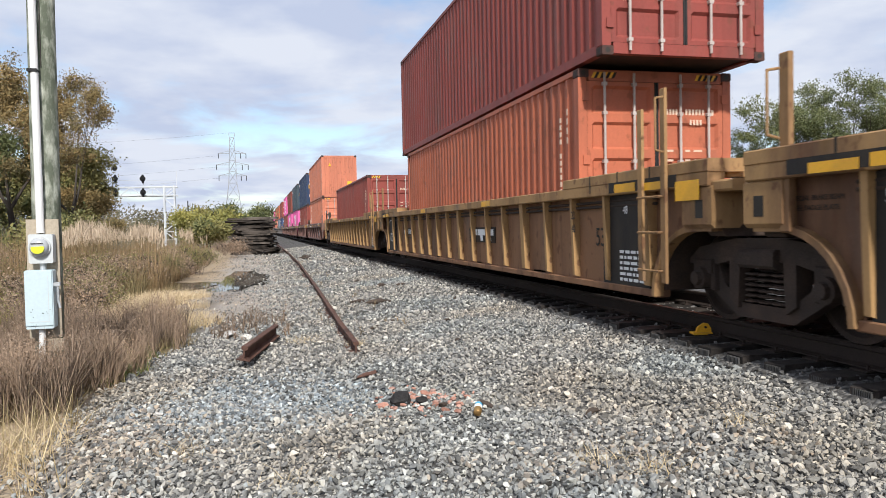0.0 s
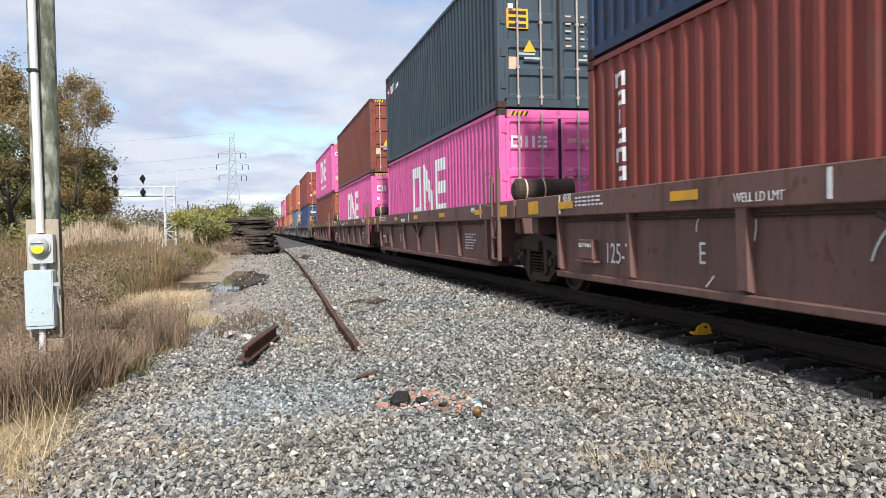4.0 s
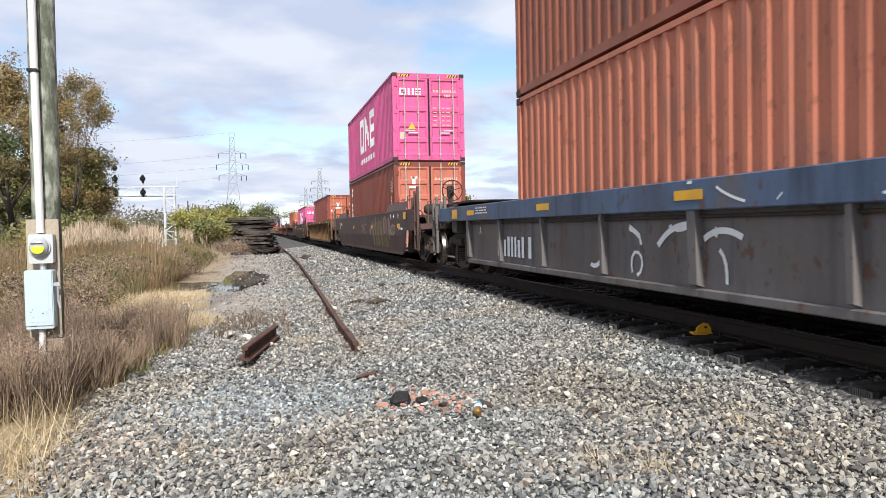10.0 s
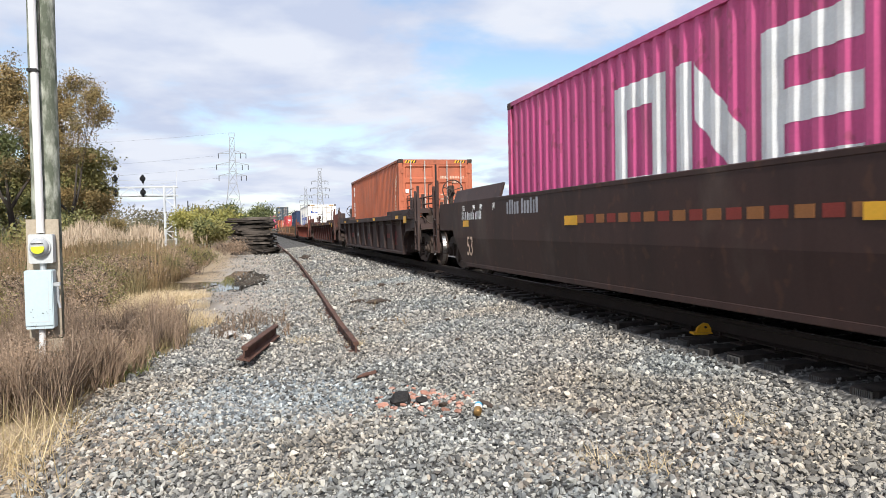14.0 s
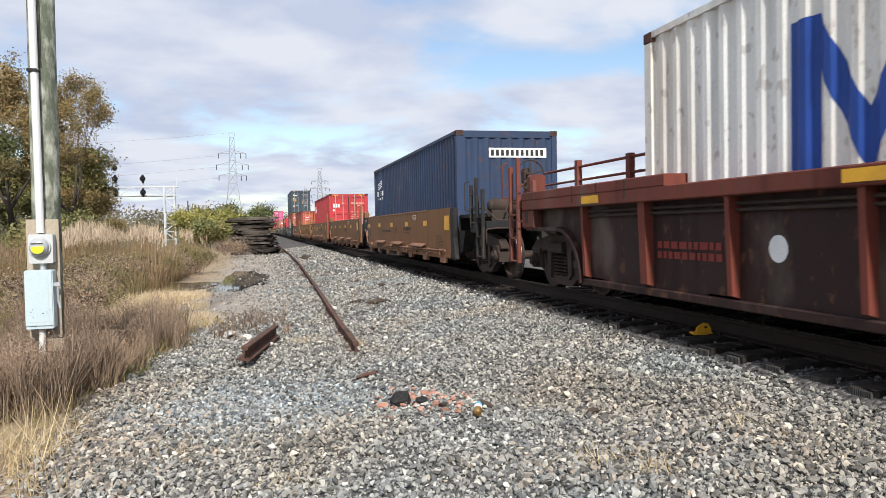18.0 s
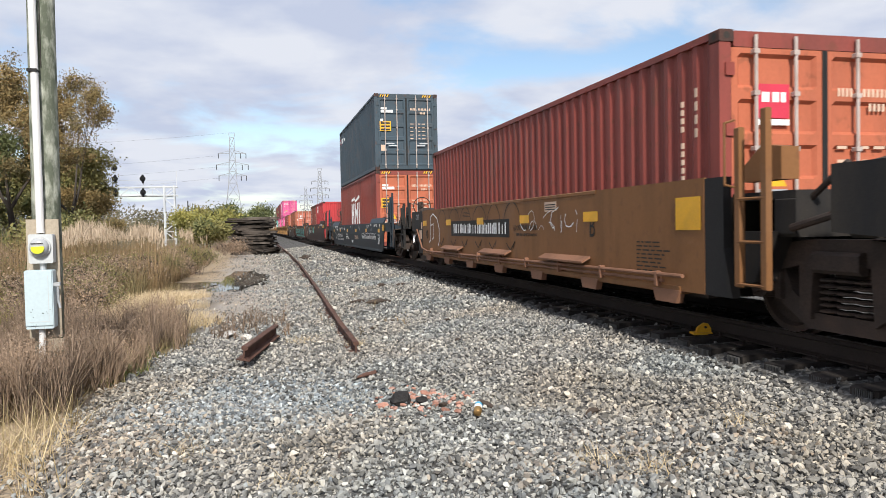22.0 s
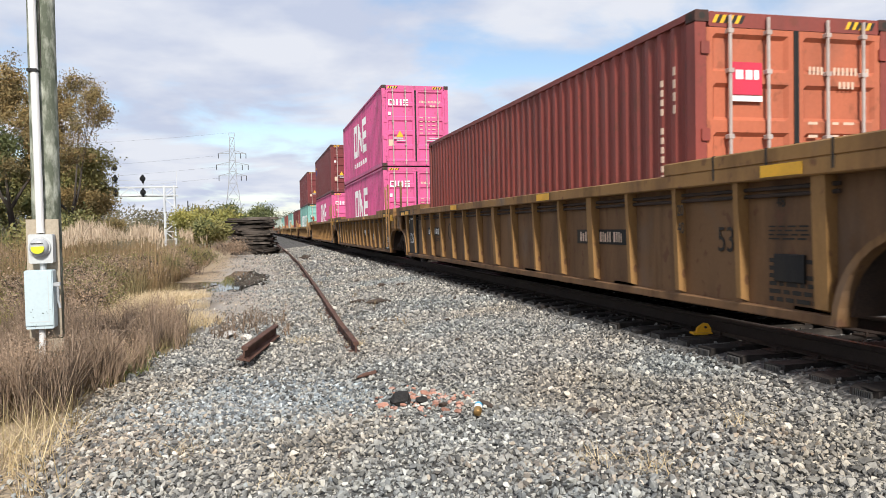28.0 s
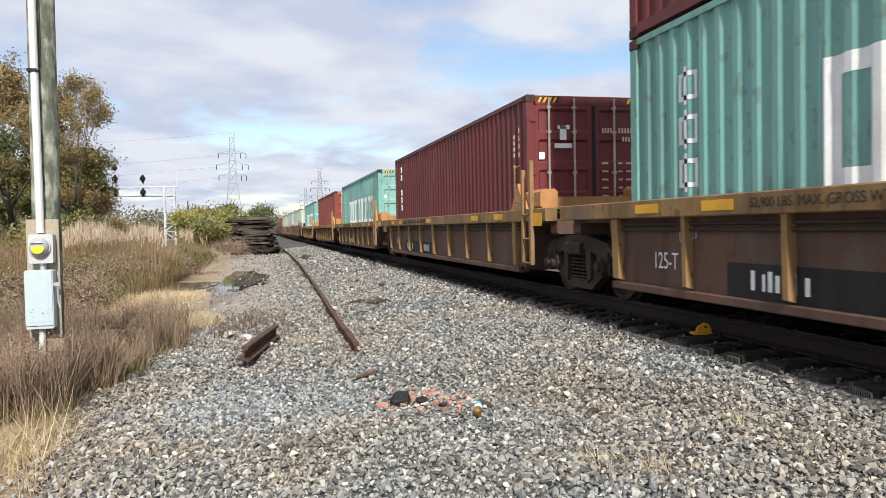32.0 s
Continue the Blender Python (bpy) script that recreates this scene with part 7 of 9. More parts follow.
def yellow_clip():
    """A yellow painted cast marker wedged beside the near rail."""
    ob = empty("rail_marker", pose(4.72, 7.2, -0.185, 0, 0, -12), "small yellow painted steel marker clamped beside the rail", "rail marker")
    part("shield", Build().prism([(-0.09, 0.0), (0.09, 0.0), (0.085, 0.06), (0.05, 0.115), (0.01, 0.12), (-0.06, 0.075)], "y", -0.02, 0.02), SAFETY, ob, "chipped yellow plate")
    part("foot", Build().box(-0.12, 0.09, -0.05, 0.08, -0.005, 0.02, 0.006), SAFETY, ob)
    part("bolt", Build().tube((0.02, -0.021, 0.075), (0.02, -0.035, 0.075), 0.014, None, 8), RAIL_DARK, ob)
    ob2 = copy_thing(ob, pose(6.95, 8.9, -0.2, 0, 0, 170))
    return ob2


yellow_clip()


def old_siding():
    """A disused rail left lying, bent near its cut end."""
    side = empty("old_siding_rail", pose(0, 0, 0), "rusty disused rail lying in the ballast with a cut end", "rail")
    way = [(1.165, 9.3), (1.19, 11.2), (1.26, 14.4), (1.34, 17.2), (1.42, 20.5), (1.53, 25.5), (1.63, 31.0), (1.73, 42.0), (1.80, 57.0), (1.9, 80.0)]
    b = Build()
    prev = None
    for i, (x, y) in enumerate(way):
        z = float(ground_z(x, y)) + (0.175 if i else 0.165)
        prof = rail_profile(0, 0, 0.17)
        ring = len(b.v)
        b.v += [(x + p, y, z + q) for p, q in prof]
        n = len(prof)
        if prev is not None:
            b.f += [[prev + j, prev + (j + 1) % n, ring + (j + 1) % n, ring + j] for j in range(n)]
        else:
            b.f.append([ring + j for j in range(n)])
        prev = ring
    part("rail", b, RAIL_RUST, side)
    bar = empty("cut_rail_piece", pose(0, 0, 0), "short rusty offcut of rail resting tilted on stones", "rail")
    a, c = Vector((-0.17, 8.55, -0.245)), Vector((0.235, 10.9, -0.31))
    m = look(a, c)
    b = Build().prism([(p, q) for p, q in rail_profile(0, 0.0, 0.165)], "y", 0.0, (c - a).length)
    d = (c - a).normalized()
    yaw = math.degrees(math.atan2(-d.x, d.y))
    part("rail", b, RAIL_RUST, bar, "", pose(*a, math.degrees(math.asin(d.z)), 9, yaw))


old_siding()


# ---------------------------------------------------------------- utility pole with its meter
POLE_WOOD = material("green_treated_pole", (0.13, 0.145, 0.105), 0.85, 0, 0.2, 60, (0.46, 0.47, 0.39), 1.0, 0.72, 0.5, 30)
BOARD = material("raw_board", (0.40, 0.34, 0.26), 0.85, 0, 0.12, 8, (0.22, 0.18, 0.13), 0.5, 0.9, 0.3, 40)
BOX_GREY = material("grey_enamel", (0.52, 0.54, 0.54), 0.4, 0, 0.05, 8, (0.35, 0.33, 0.3), 0.3, 0.5, 0.05)
BOX_PALE = material("pale_blue_grey_enamel", (0.50, 0.60, 0.63), 0.38, 0, 0.05, 6, (0.42, 0.46, 0.46), 0.4, 0.6, 0.05)
PVC = material("white_plastic_pipe", (0.72, 0.71, 0.69), 0.4, 0, 0.03, 8, (0.5, 0.48, 0.44), 0.3, 0.7, 0.03)
GLASSY = material("meter_dome", (0.42, 0.43, 0.44), 0.12, 0, 0.04, 8, (0.3, 0.3, 0.3), 0.2)
LIME = material("lime_label", (0.72, 0.78, 0.05), 0.5, 0, 0.05, 8)


def utility_pole():
    px, py = -2.022, 8.16
    pole = empty("utility_pole", pose(px, py, -0.62), "green-grey treated wooden utility pole beside the weeds", "utility pole")
    b = Build()
    rings = [(-0.6, 0.134), (1.5, 0.130), (4.0, 0.124), (7.0, 0.116), (10.5, 0.105)]
    b.lathe([(0.0, 0.0)] + [(z + 0.6, r) for z, r in rings] + [(11.1, 0.0)], "z", 28)
    part("post", b, POLE_WOOD, pole, "", pose(-0.028, 0, 0, 0, 0.35, 0), True)
    part("crack", [b2 := Build()] and [b2.box(0.03 * k - 0.05, 0.03 * k - 0.044, -0.136, -0.12, 1.9 + k * 0.7, 2.6 + k * 0.8) for k in range(5)] and b2, DARKMARK, pole, "dark drying cracks")
    zb = 0.62
    part("backboard", Build().box(-0.165, 0.126, -0.16, -0.135, 0.03 + zb, 1.195 + zb), BOARD, pole, "unpainted plywood backboard")
    part("lower_backboard", Build().box(-0.06, 0.14, -0.162, -0.137, -0.10 + zb, 0.02 + zb), BOARD, pole)
    part("conduit", Build().tube((-0.03, -0.185, 1.06 + zb), (-0.055, -0.175, 9.6), 0.036, None, 14), PVC, pole, "white plastic conduit")
    for z in (2.62, 5.2):
        part("strap", Build().box(-0.095, 0.0, -0.225, -0.12, z + zb, z + 0.03 + zb, 0.006), BLACK, pole, "black pipe strap")
    sock = part("meter_socket", Build().box(-0.121, 0.096, -0.27, -0.162, 0.768 + zb, 1.05 + zb, 0.012), BOX_GREY, pole, "grey meter socket")
    part("meter", Build().lathe([(-0.27, 0.088), (-0.30, 0.088), (-0.33, 0.08), (-0.345, 0.05), (-0.348, 0.0)], "y", 24), GLASSY, sock, "round electric meter", pose(-0.02, 0, 0.925 + zb), True)
    part("meter_ring", Build().lathe([(-0.27, 0.1), (-0.29, 0.1), (-0.29, 0.086)], "y", 24), BOX_GREY, sock, "", pose(-0.02, 0, 0.925 + zb))
    part("meter_label", Build().prism([(0.058 * math.cos(math.radians(a)), 0.05 * math.sin(math.radians(a)) - 0.012) for a in range(160, 391, 15)], "y", -0.002, 0.03), LIME, sock, "lime green half-round sticker", pose(-0.02, -0.352, 0.925 + zb))
    part("meter_register", Build().box(-0.08, 0.03, -0.3495, -0.3485, 0.955 + zb, 0.965 + zb), DARKMARK, sock)
    part("nipple", Build().tube((-0.01, -0.21, 0.70 + zb), (-0.01, -0.21, 0.77 + zb), 0.03, None, 12), GALV, pole)
    cab = part("switch_box", Build().box(-0.158, 0.092, -0.30, -0.162, 0.137 + zb, 0.704 + zb, 0.012), BOX_PALE, pole, "pale blue-grey disconnect box")
    part("cover", Build().box(-0.15, 0.084, -0.312, -0.301, 0.17 + zb, 0.698 + zb, 0.004), BOX_PALE, cab, "raised hinged cover")
    part("cover_seam", Build().box(-0.12, 0.055, -0.314, -0.3125, 0.205 + zb, 0.21 + zb).box(0.05, 0.054, -0.314, -0.3125, 0.21 + zb, 0.65 + zb), BOX_GREY, cab)
    part("lever", Build().pipe([(0.1, -0.27, 0.56 + zb), (0.128, -0.27, 0.54 + zb), (0.128, -0.27, 0.40 + zb), (0.145, -0.275, 0.33 + zb)], 0.012, 8).box(0.09, 0.15, -0.285, -0.25, 0.545 + zb, 0.58 + zb, 0.006), GALV, cab, "steel switch handle")
    for q in range(9):
        rngq = random.Random(q)
        x, z = rngq.uniform(-0.14, 0.07), rngq.uniform(0.15, 0.33) + zb
        part("chip", Build().box(x, x + rngq.uniform(0.004, 0.018), -0.3132, -0.3122, z, z + rngq.uniform(0.003, 0.01)), DARKMARK, cab)
    part("riser", Build().tube((-0.045, -0.22, 0.0), (-0.035, -0.22, 0.14 + zb), 0.03, None, 12), PVC, pole, "flaking white riser pipe")


utility_pole()


# ---------------------------------------------------------------- stacked ties, litter
def tie_pile():
    pile = empty("tie_pile", pose(-0.35, 51.0, 0), "tall untidy pile of old blackened railway ties", "tie pile")
    rng = random.Random(11)
    shapes = []
    for k in range(9):
        h, d, t = rng.uniform(0.85, 1.32), rng.uniform(0.09, 0.125), rng.uniform(0.10, 0.155)
        b = Build().box(-h, h, -d, d, 0, t, 0.025)
        b.v = [(x + rng.uniform(-0.12, 0.12), y + rng.uniform(-0.03, 0.03), z + rng.uniform(-0.03, 0.03)) for x, y, z in b.v]
        shapes.append(b.mesh("tie", OLD_WOOD))
    base = float(ground_z(-0.35, 51.0))
    z = base
    for layer in range(18):
        n = 7 if layer < 13 else 5 if layer < 16 else 3
        swell = 0.16 * math.sin(layer * 0.5) + (0.07 * (layer - 13) if layer > 13 else 0)
        for i in range(n):
            y = -1.25 + i * 0.4 + rng.uniform(-0.12, 0.12)
            x = rng.uniform(-0.34, 0.34) + swell * rng.choice((-1, 1, 0.5))
            part("tie", shapes[rng.randrange(9)], OLD_WOOD, pile, "", pose(x + (0.1 * layer / 18), y, z + rng.uniform(-0.03, 0.04), rng.uniform(-9, 9), rng.uniform(-4, 4), rng.uniform(-20, 20)))
        z += 0.133
    for i in range(12):
        part("tie", shapes[rng.randrange(9)], OLD_WOOD, pile, "", pose(1.0 + rng.uniform(-0.4, 0.5), -2.0 + rng.uniform(-0.7, 0.9), base + 0.05 + 0.1 * (i % 3), rng.uniform(-5, 5), rng.uniform(-10, 10), rng.uniform(20, 120)))


tie_pile()

BRICK = material("broken_brick", (0.36, 0.18, 0.13), 0.9, 0, 0.2, 20, (0.60, 0.46, 0.40), 1.0, 0, 0.5, 50, per_object=0.3)
CHAR = material("charred_lump", (0.03, 0.028, 0.027), 0.9, 0, 0.3, 20, (0.09, 0.08, 0.075), 0.5, 0, 0.8, 60)
DRIFT = material("grey_wood_scrap", (0.085, 0.065, 0.052), 0.9, 0, 0.3, 14, (0.03, 0.025, 0.02), 0.5, 0, 0.6, 40)
CHALK = material("white_stone", (0.62, 0.59, 0.54), 0.85, 0, 0.1, 12, (0.45, 0.42, 0.38), 0.4, 0, 0.4, 40)
TIN = material("gold_can_metal", (0.45, 0.27, 0.10), 0.35, 0.7, 0.1, 20)


def chunk(rng, sx, sy, sz, n=9):
    """A convex broken piece."""
    bm = bmesh.new()
    for _ in range(n * 2):
        v = Vector((rng.gauss(0, 1), rng.gauss(0, 1), rng.gauss(0, 1))).normalized()
        bm.verts.new((v.x * sx, v.y * sy, v.z * sz))
    r = bmesh.ops.convex_hull(bm, input=bm.verts)
    bmesh.ops.delete(bm, geom=[g for g in r["geom_interior"] if isinstance(g, bmesh.types.BMVert)], context="VERTS")
    me = bpy.data.meshes.new("chunk")
    bm.to_mesh(me)
    bm.free()
    return me


def litter():
    rng = random.Random(21)

    def put(name, mat, x, y, size, label, category, lift=0.3, rot=None):
        me = chunk(rng, *size)
        me.name = name
        me.materials.append(mat)
        ob = new(name, me)
        ob.matrix_basis = pose(x, y, float(ground_z(x, y)) + size[2] * lift + 0.02, rng.uniform(-12, 12), rng.uniform(-12, 12), rng.uniform(0, 180) if rot is None else rot)
        return tagged(ob, label, category)

    put("charred_lump", CHAR, 1.20, 6.42, (0.17, 0.11, 0.075), "black charred lump lying among brick crumbs", "debris")
    put("charred_lump", CHAR, 1.36, 6.30, (0.08, 0.07, 0.05), "small black charred lump on the stones", "debris")
    for i in range(80):
        a = rng.gauss(0, 1)
        s = rng.uniform(0.010, 0.030)
        put("brick_crumb", BRICK, 1.42 + 0.26 * a, 6.36 + rng.gauss(0, 0.22), (s * 1.4, s, s * 0.8), "broken crumb of orange-red brick on the gravel", "brick", 0.6)
    for i in range(26):
        q = rng.uniform(0.008, 0.02)
        put("mortar_crumb", CHALK, 1.45 + rng.gauss(0, 0.24), 6.36 + rng.gauss(0, 0.2), (q * 1.4, q, q * 0.8), "pale crumb of mortar among the brick pieces", "mortar", 0.6)
    put("brick_piece", BRICK, 1.02, 6.36, (0.07, 0.045, 0.03), "broken half of an orange brick on the gravel", "brick")
    put("brick_piece", BRICK, 1.46, 6.66, (0.06, 0.045, 0.03), "broken piece of orange brick on the gravel", "brick")
    put("wood_scrap", DRIFT, 1.50, 6.12, (0.14, 0.03, 0.025), "splintered dark wood scrap on the gravel", "wood scrap", 0.6, 60)
    put("wood_scrap", DRIFT, 1.86, 6.02, (0.11, 0.03, 0.03), "splintered dark wood scrap on the gravel", "wood scrap", 0.6, 110)
    put("wood_scrap", DRIFT, 2.33, 14.6, (0.33, 0.1, 0.06), "weathered broken tie end on the ballast", "wood scrap", 0.5, 10)
    put("wood_scrap", DRIFT, 2.0, 15.2, (0.3, 0.06, 0.04), "weathered splinter of tie on the ballast", "wood scrap", 0.5, 20)
    put("wood_scrap", DRIFT, 2.9, 18.0, (0.16, 0.08, 0.05), "dark chip of tie on the ballast", "wood scrap", 0.5, 40)
    put("wood_scrap", DRIFT, 2.35, 37.0, (0.5, 0.10, 0.08), "half-buried old tie by the disused rail", "wood scrap", 0.5, 25)
    put("wood_scrap", DRIFT, 2.6, 40.0, (0.5, 0.10, 0.08), "half-buried old tie by the disused rail", "wood scrap", 0.5, 35)
    put("wood_scrap", DRIFT, 1.7, 11.3, (0.1, 0.03, 0.03), "dark wood chip on the ballast", "wood scrap", 0.5, 35)
    put("wood_scrap", DRIFT, 2.5, 9.3, (0.06, 0.04, 0.03), "dark wood chip on the ballast", "wood scrap", 0.5, 35)
    put("rusty_scrap", RAIL_RUST, 1.08, 7.75, (0.13, 0.035, 0.03), "rusty red scrap of steel on the gravel", "scrap metal", 0.6, 12)
    for x, y, sz, r in ((3.1, 12.4, 0.09, 20), (3.6, 13.6, 0.12, 70), (2.1, 11.9, 0.07, 130), (2.75, 10.9, 0.1, 40), (3.3, 17.5, 0.14, 15), (2.62, 20.5, 0.16, 60), (2.54, 5.4, 0.12, 28), (3.0, 7.9, 0.06, 95), (2.0, 8.2, 0.05, 10), (0.5, 5.0, 0.05, 75)):
        put("wood_scrap", DRIFT, x, y, (sz, sz * 0.28, sz * 0.22), "dark splinter of tie wood lying on the ballast", "wood scrap", 0.9, r)
    put("white_stone", CHALK, -0.45, 11.35, (0.24, 0.15, 0.07), "large pale broken slab beside the rail offcut", "stone", 0.4)
    put("white_stone", CHALK, -0.20, 11.1, (0.10, 0.09, 0.05), "pale broken stone beside the rail offcut", "stone", 0.4)
    for x, y, s in ((1.95, 5.75, 0.035), (0.06, 5.4, 0.03), (1.75, 9.1, 0.035), (-0.85, 6.6, 0.03), (2.9, 4.3, 0.03)):
        put("white_stone", CHALK, x, y, (s * 1.5, s, s * 0.7), "pale stone among the grey ballast", "stone", 0.7)
    can = empty("drink_can", pose(1.70, 5.75, float(ground_z(1.70, 5.75)) + 0.07, -70, 0, -22), "crushed blue and gold aerosol can lying on gravel", "can")
    part("body", Build().lathe([(-0.06, 0.0), (-0.06, 0.028), (-0.05, 0.033), (0.03, 0.033)], "z", 18), TIN, can, "gold lower half", None, True)
    part("band", Build().lathe([(0.0, 0.0335), (0.035, 0.0335)], "z", 18), WHITE, can, "white band", None, True)
    part("cap", Build().lathe([(0.035, 0.033), (0.062, 0.033), (0.075, 0.022), (0.075, 0.0)], "z", 18), SKYMARK, can, "sky blue top", None, True)


litter()


def puddle():
    """Still rain water in the hollow of the path."""
    w = bpy.data.materials.new("puddle_water")
    w.use_nodes = True
    bs = w.node_tree.nodes["Principled BSDF"]
    bs.inputs["Base Color"].default_value = (0.10, 0.09, 0.075, 1)
    bs.inputs["Roughness"].default_value, bs.inputs["IOR"].default_value = 0.03, 1.33
    nz, bp = w.node_tree.nodes.new("ShaderNodeTexNoise"), w.node_tree.nodes.new("ShaderNodeBump")
    nz.inputs["Scale"].default_value, bp.inputs["Strength"].default_value, bp.inputs["Distance"].default_value = 3.0, 0.004, 0.005
    w.node_tree.links.new(nz.outputs["Fac"], bp.inputs["Height"]); w.node_tree.links.new(bp.outputs[0], bs.inputs["Normal"])
    b = Build()
    rng = random.Random(4)
    for cx, cy, rx, ry in ((-0.45, 26.6, 0.80, 4.6), (-0.85, 21.6, 0.50, 1.5), (-2.1, 24.4, 0.9, 1.6)):
        ring = []
        for i in range(30):
            a = i * 2 * math.pi / 30
            r = 1 + 0.16 * math.sin(3 * a + cx * 9) + 0.08 * math.sin(7 * a)
            ring.append((cx + rx * r * math.cos(a), cy + ry * r * math.sin(a)))
        level = float(np.median([ground_z(px, py) for px, py in ring])) + 0.035
        ring = [(px, py, level) for px, py in ring]
        k = len(b.v)
        b.v += ring
        b.f.append([k + i for i in range(30)])
    return tagged(new("puddle", b.mesh("puddle", w)), "shallow still rain puddle on the gravel path", "puddle", kind="structure")


puddle()


# ---------------------------------------------------------------- signal gantry, pylons, far poles
SIGNAL_BLACK = material("signal_black_paint", (0.012, 0.012, 0.013), 0.7, 0, 0.1, 8, (0.02, 0.02, 0.02), 0.3, 0, 0.0)
SILVER = material("silver_painted_steel", (0.62, 0.64, 0.66), 0.55, 0.0, 0.05, 4, (0.35, 0.33, 0.3), 0.3)
PYLON = material("grey_lattice_steel", (0.30, 0.31, 0.33), 0.6, 0.2, 0.05, 2)


def gantry():
    g = empty("signal_gantry", pose(0, 106, 0), "silver lattice signal gantry with round black signals", "signal gantry")
    x0, x1 = -12.0, -10.7
    z0, z1 = 5.95, 7.05
    legs = [(x0, -0.6), (x1, -0.6), (x0, 0.6), (x1, 0.6)]
    for x, y in legs:
        part("mast_leg", Build().tube((x, y, -0.8), (x, y, z1 + 0.25), 0.10, None, 6), SILVER, g)
    b = Build()
    z = 0.0
    flip = False
    while z < z1 - 0.5:
        a, c = (x0, x1) if flip else (x1, x0)
        b.tube((a, -0.6, z), (c, -0.6, z + 1.1), 0.065, None, 5)
        b.tube((x0, -0.6, z), (x1, -0.6, z), 0.035, None, 5)
        flip = not flip
        z += 1.1
    part("mast_bracing", b, SILVER, g)
    for y, z in itertools.product((-0.6, 0.6), (z0, z1)):
        part("beam_chord", Build().tube((-24.0, y, z), (x1 + 0.4, y, z), 0.085, None, 6), SILVER, g)
    b = Build()
    x = x1
    flip = False
    while x > -24.0:
        b.tube((x, -0.6, z0 if flip else z1), (x - 1.35, -0.6, z1 if flip else z0), 0.055, None, 5)
        b.tube((x, -0.6, z0), (x, -0.6, z1), 0.035, None, 5)
        flip = not flip
        x -= 1.35
    part("beam_bracing", b, SILVER, g)
    part("handrail", Build().tube((-24, 0.6, z1 + 1.0), (x1, 0.6, z1 + 1.0), 0.025, None, 5).tube((-24, 0.6, z1 + 0.5), (x1, 0.6, z1 + 0.5), 0.02, None, 5), SILVER, g)
    part("walkway", Build().box(-24, x1, 0.7, 1.3, z0 - 0.1, z0 - 0.04), SILVER, g)
    for x in (-14.55, -17.95):
        for z in (8.15, 6.35):
            head = part("signal_head", Build().lathe([(-1.0, 0.0), (-1.0, 0.37), (-0.95, 0.37), (-0.9, 0.2), (-0.7, 0.2), (-0.7, 0.0)], "y", 20), SIGNAL_BLACK, g, "round black signal target", pose(x, 0, z))
            part("hood", Build().tube((0, -1.25, 0.0), (0, -1.0, 0.0), 0.14, None, 12), SIGNAL_BLACK, head)
            part("bracket", Build().box(-0.12, 0.12, -0.95, -0.55, -0.6, 0.55), SIGNAL_BLACK, g, "", pose(x, 0, z))
    part("signal_head", Build().lathe([(-1.0, 0.0), (-1.0, 0.36), (-0.95, 0.36), (-0.9, 0.2), (-0.7, 0.2), (-0.7, 0.0)], "y", 20), SIGNAL_BLACK, g, "round black signal target", pose(-17.95, 0, 9.55))
    part("signal_post", Build().tube((-17.95, -0.6, 6.0), (-17.95, -0.6, 9.3), 0.05, None, 6).tube((-14.55, -0.6, 6.0), (-14.55, -0.6, 8.4), 0.05, None, 6), SILVER, g)
    part("antenna", Build().tube((x1 + 0.3, 0, z1), (x1 + 0.3, 0, z1 + 2.2), 0.03, None, 5), SILVER, g)


gantry()


def pylon(x, y, h, first=True):
    """Four-legged lattice tower with three pairs of arms."""
    p = empty("power_pylon", pose(x, y, -1.0), "grey steel lattice power pylon with three cross-arms", "pylon", "power pylons")
    k = h / 45.0
    levels = [(0, 4.9), (8, 3.8), (16, 2.7), (23, 1.75), (28, 1.54), (33, 1.33), (38, 1.11), (43, 0.9)]
    r = 0.14 * k if first else 0.22 * k
    for sx, sy in itertools.product((-1, 1), (-1, 1)):
        for (za, wa), (zb, wb) in ((levels[0], levels[3]), (levels[3], levels[7])):
            part("leg", Build().tube((sx * wa * k, sy * wa * k, za * k), (sx * wb * k, sy * wb * k, zb * k), r, None, 4), PYLON, p)
    b = Build()
    for (za, wa), (zb, wb) in zip(levels, levels[1:]):
        for s in (-1, 1):
            b.tube((-wa * k, s * wa * k, za * k), (wb * k, s * wb * k, zb * k), r * 0.6, None, 4)
            b.tube((wa * k, s * wa * k, za * k), (-wb * k, s * wb * k, zb * k), r * 0.6, None, 4)
            b.tube((-wb * k, s * wb * k, zb * k), (wb * k, s * wb * k, zb * k), r * 0.6, None, 4)
    part("bracing", b, PYLON, p)
    part("peak", Build().tube((-0.9 * k, 0, 43 * k), (-1.5 * k, 0, 45 * k), r, None, 4).tube((0.9 * k, 0, 43 * k), (1.5 * k, 0, 45 * k), r, None, 4).tube((-1.5 * k, 0, 45 * k), (1.5 * k, 0, 45 * k), r, None, 4), PYLON, p)
    for z, w in ((36.0, 6.0), (31.0, 6.9), (26.2, 6.0)):
        for s in (-1, 1):
            arm = part("cross_arm", Build().tube((s * 1.2 * k, 0, (z + 1.2) * k), (s * w * k, 0, z * k), r, None, 4).tube((s * 1.2 * k, 0, z * k), (s * w * k, 0, z * k), r * 1.2, None, 4), PYLON, p)
            for q in ((0.97, 0.6) if s > 0 else (0.97,)):
                part("insulator", Build().tube((s * w * q * k, 0, z * k), (s * w * q * k, 0, (z - 2.2) * k), 0.16 * k, None, 6), BLACK, arm)
    return p


pylon(-9.9, 340, 45)
pylon(46.0, 560, 47, False)
pylon(52.0, 820, 48, False)


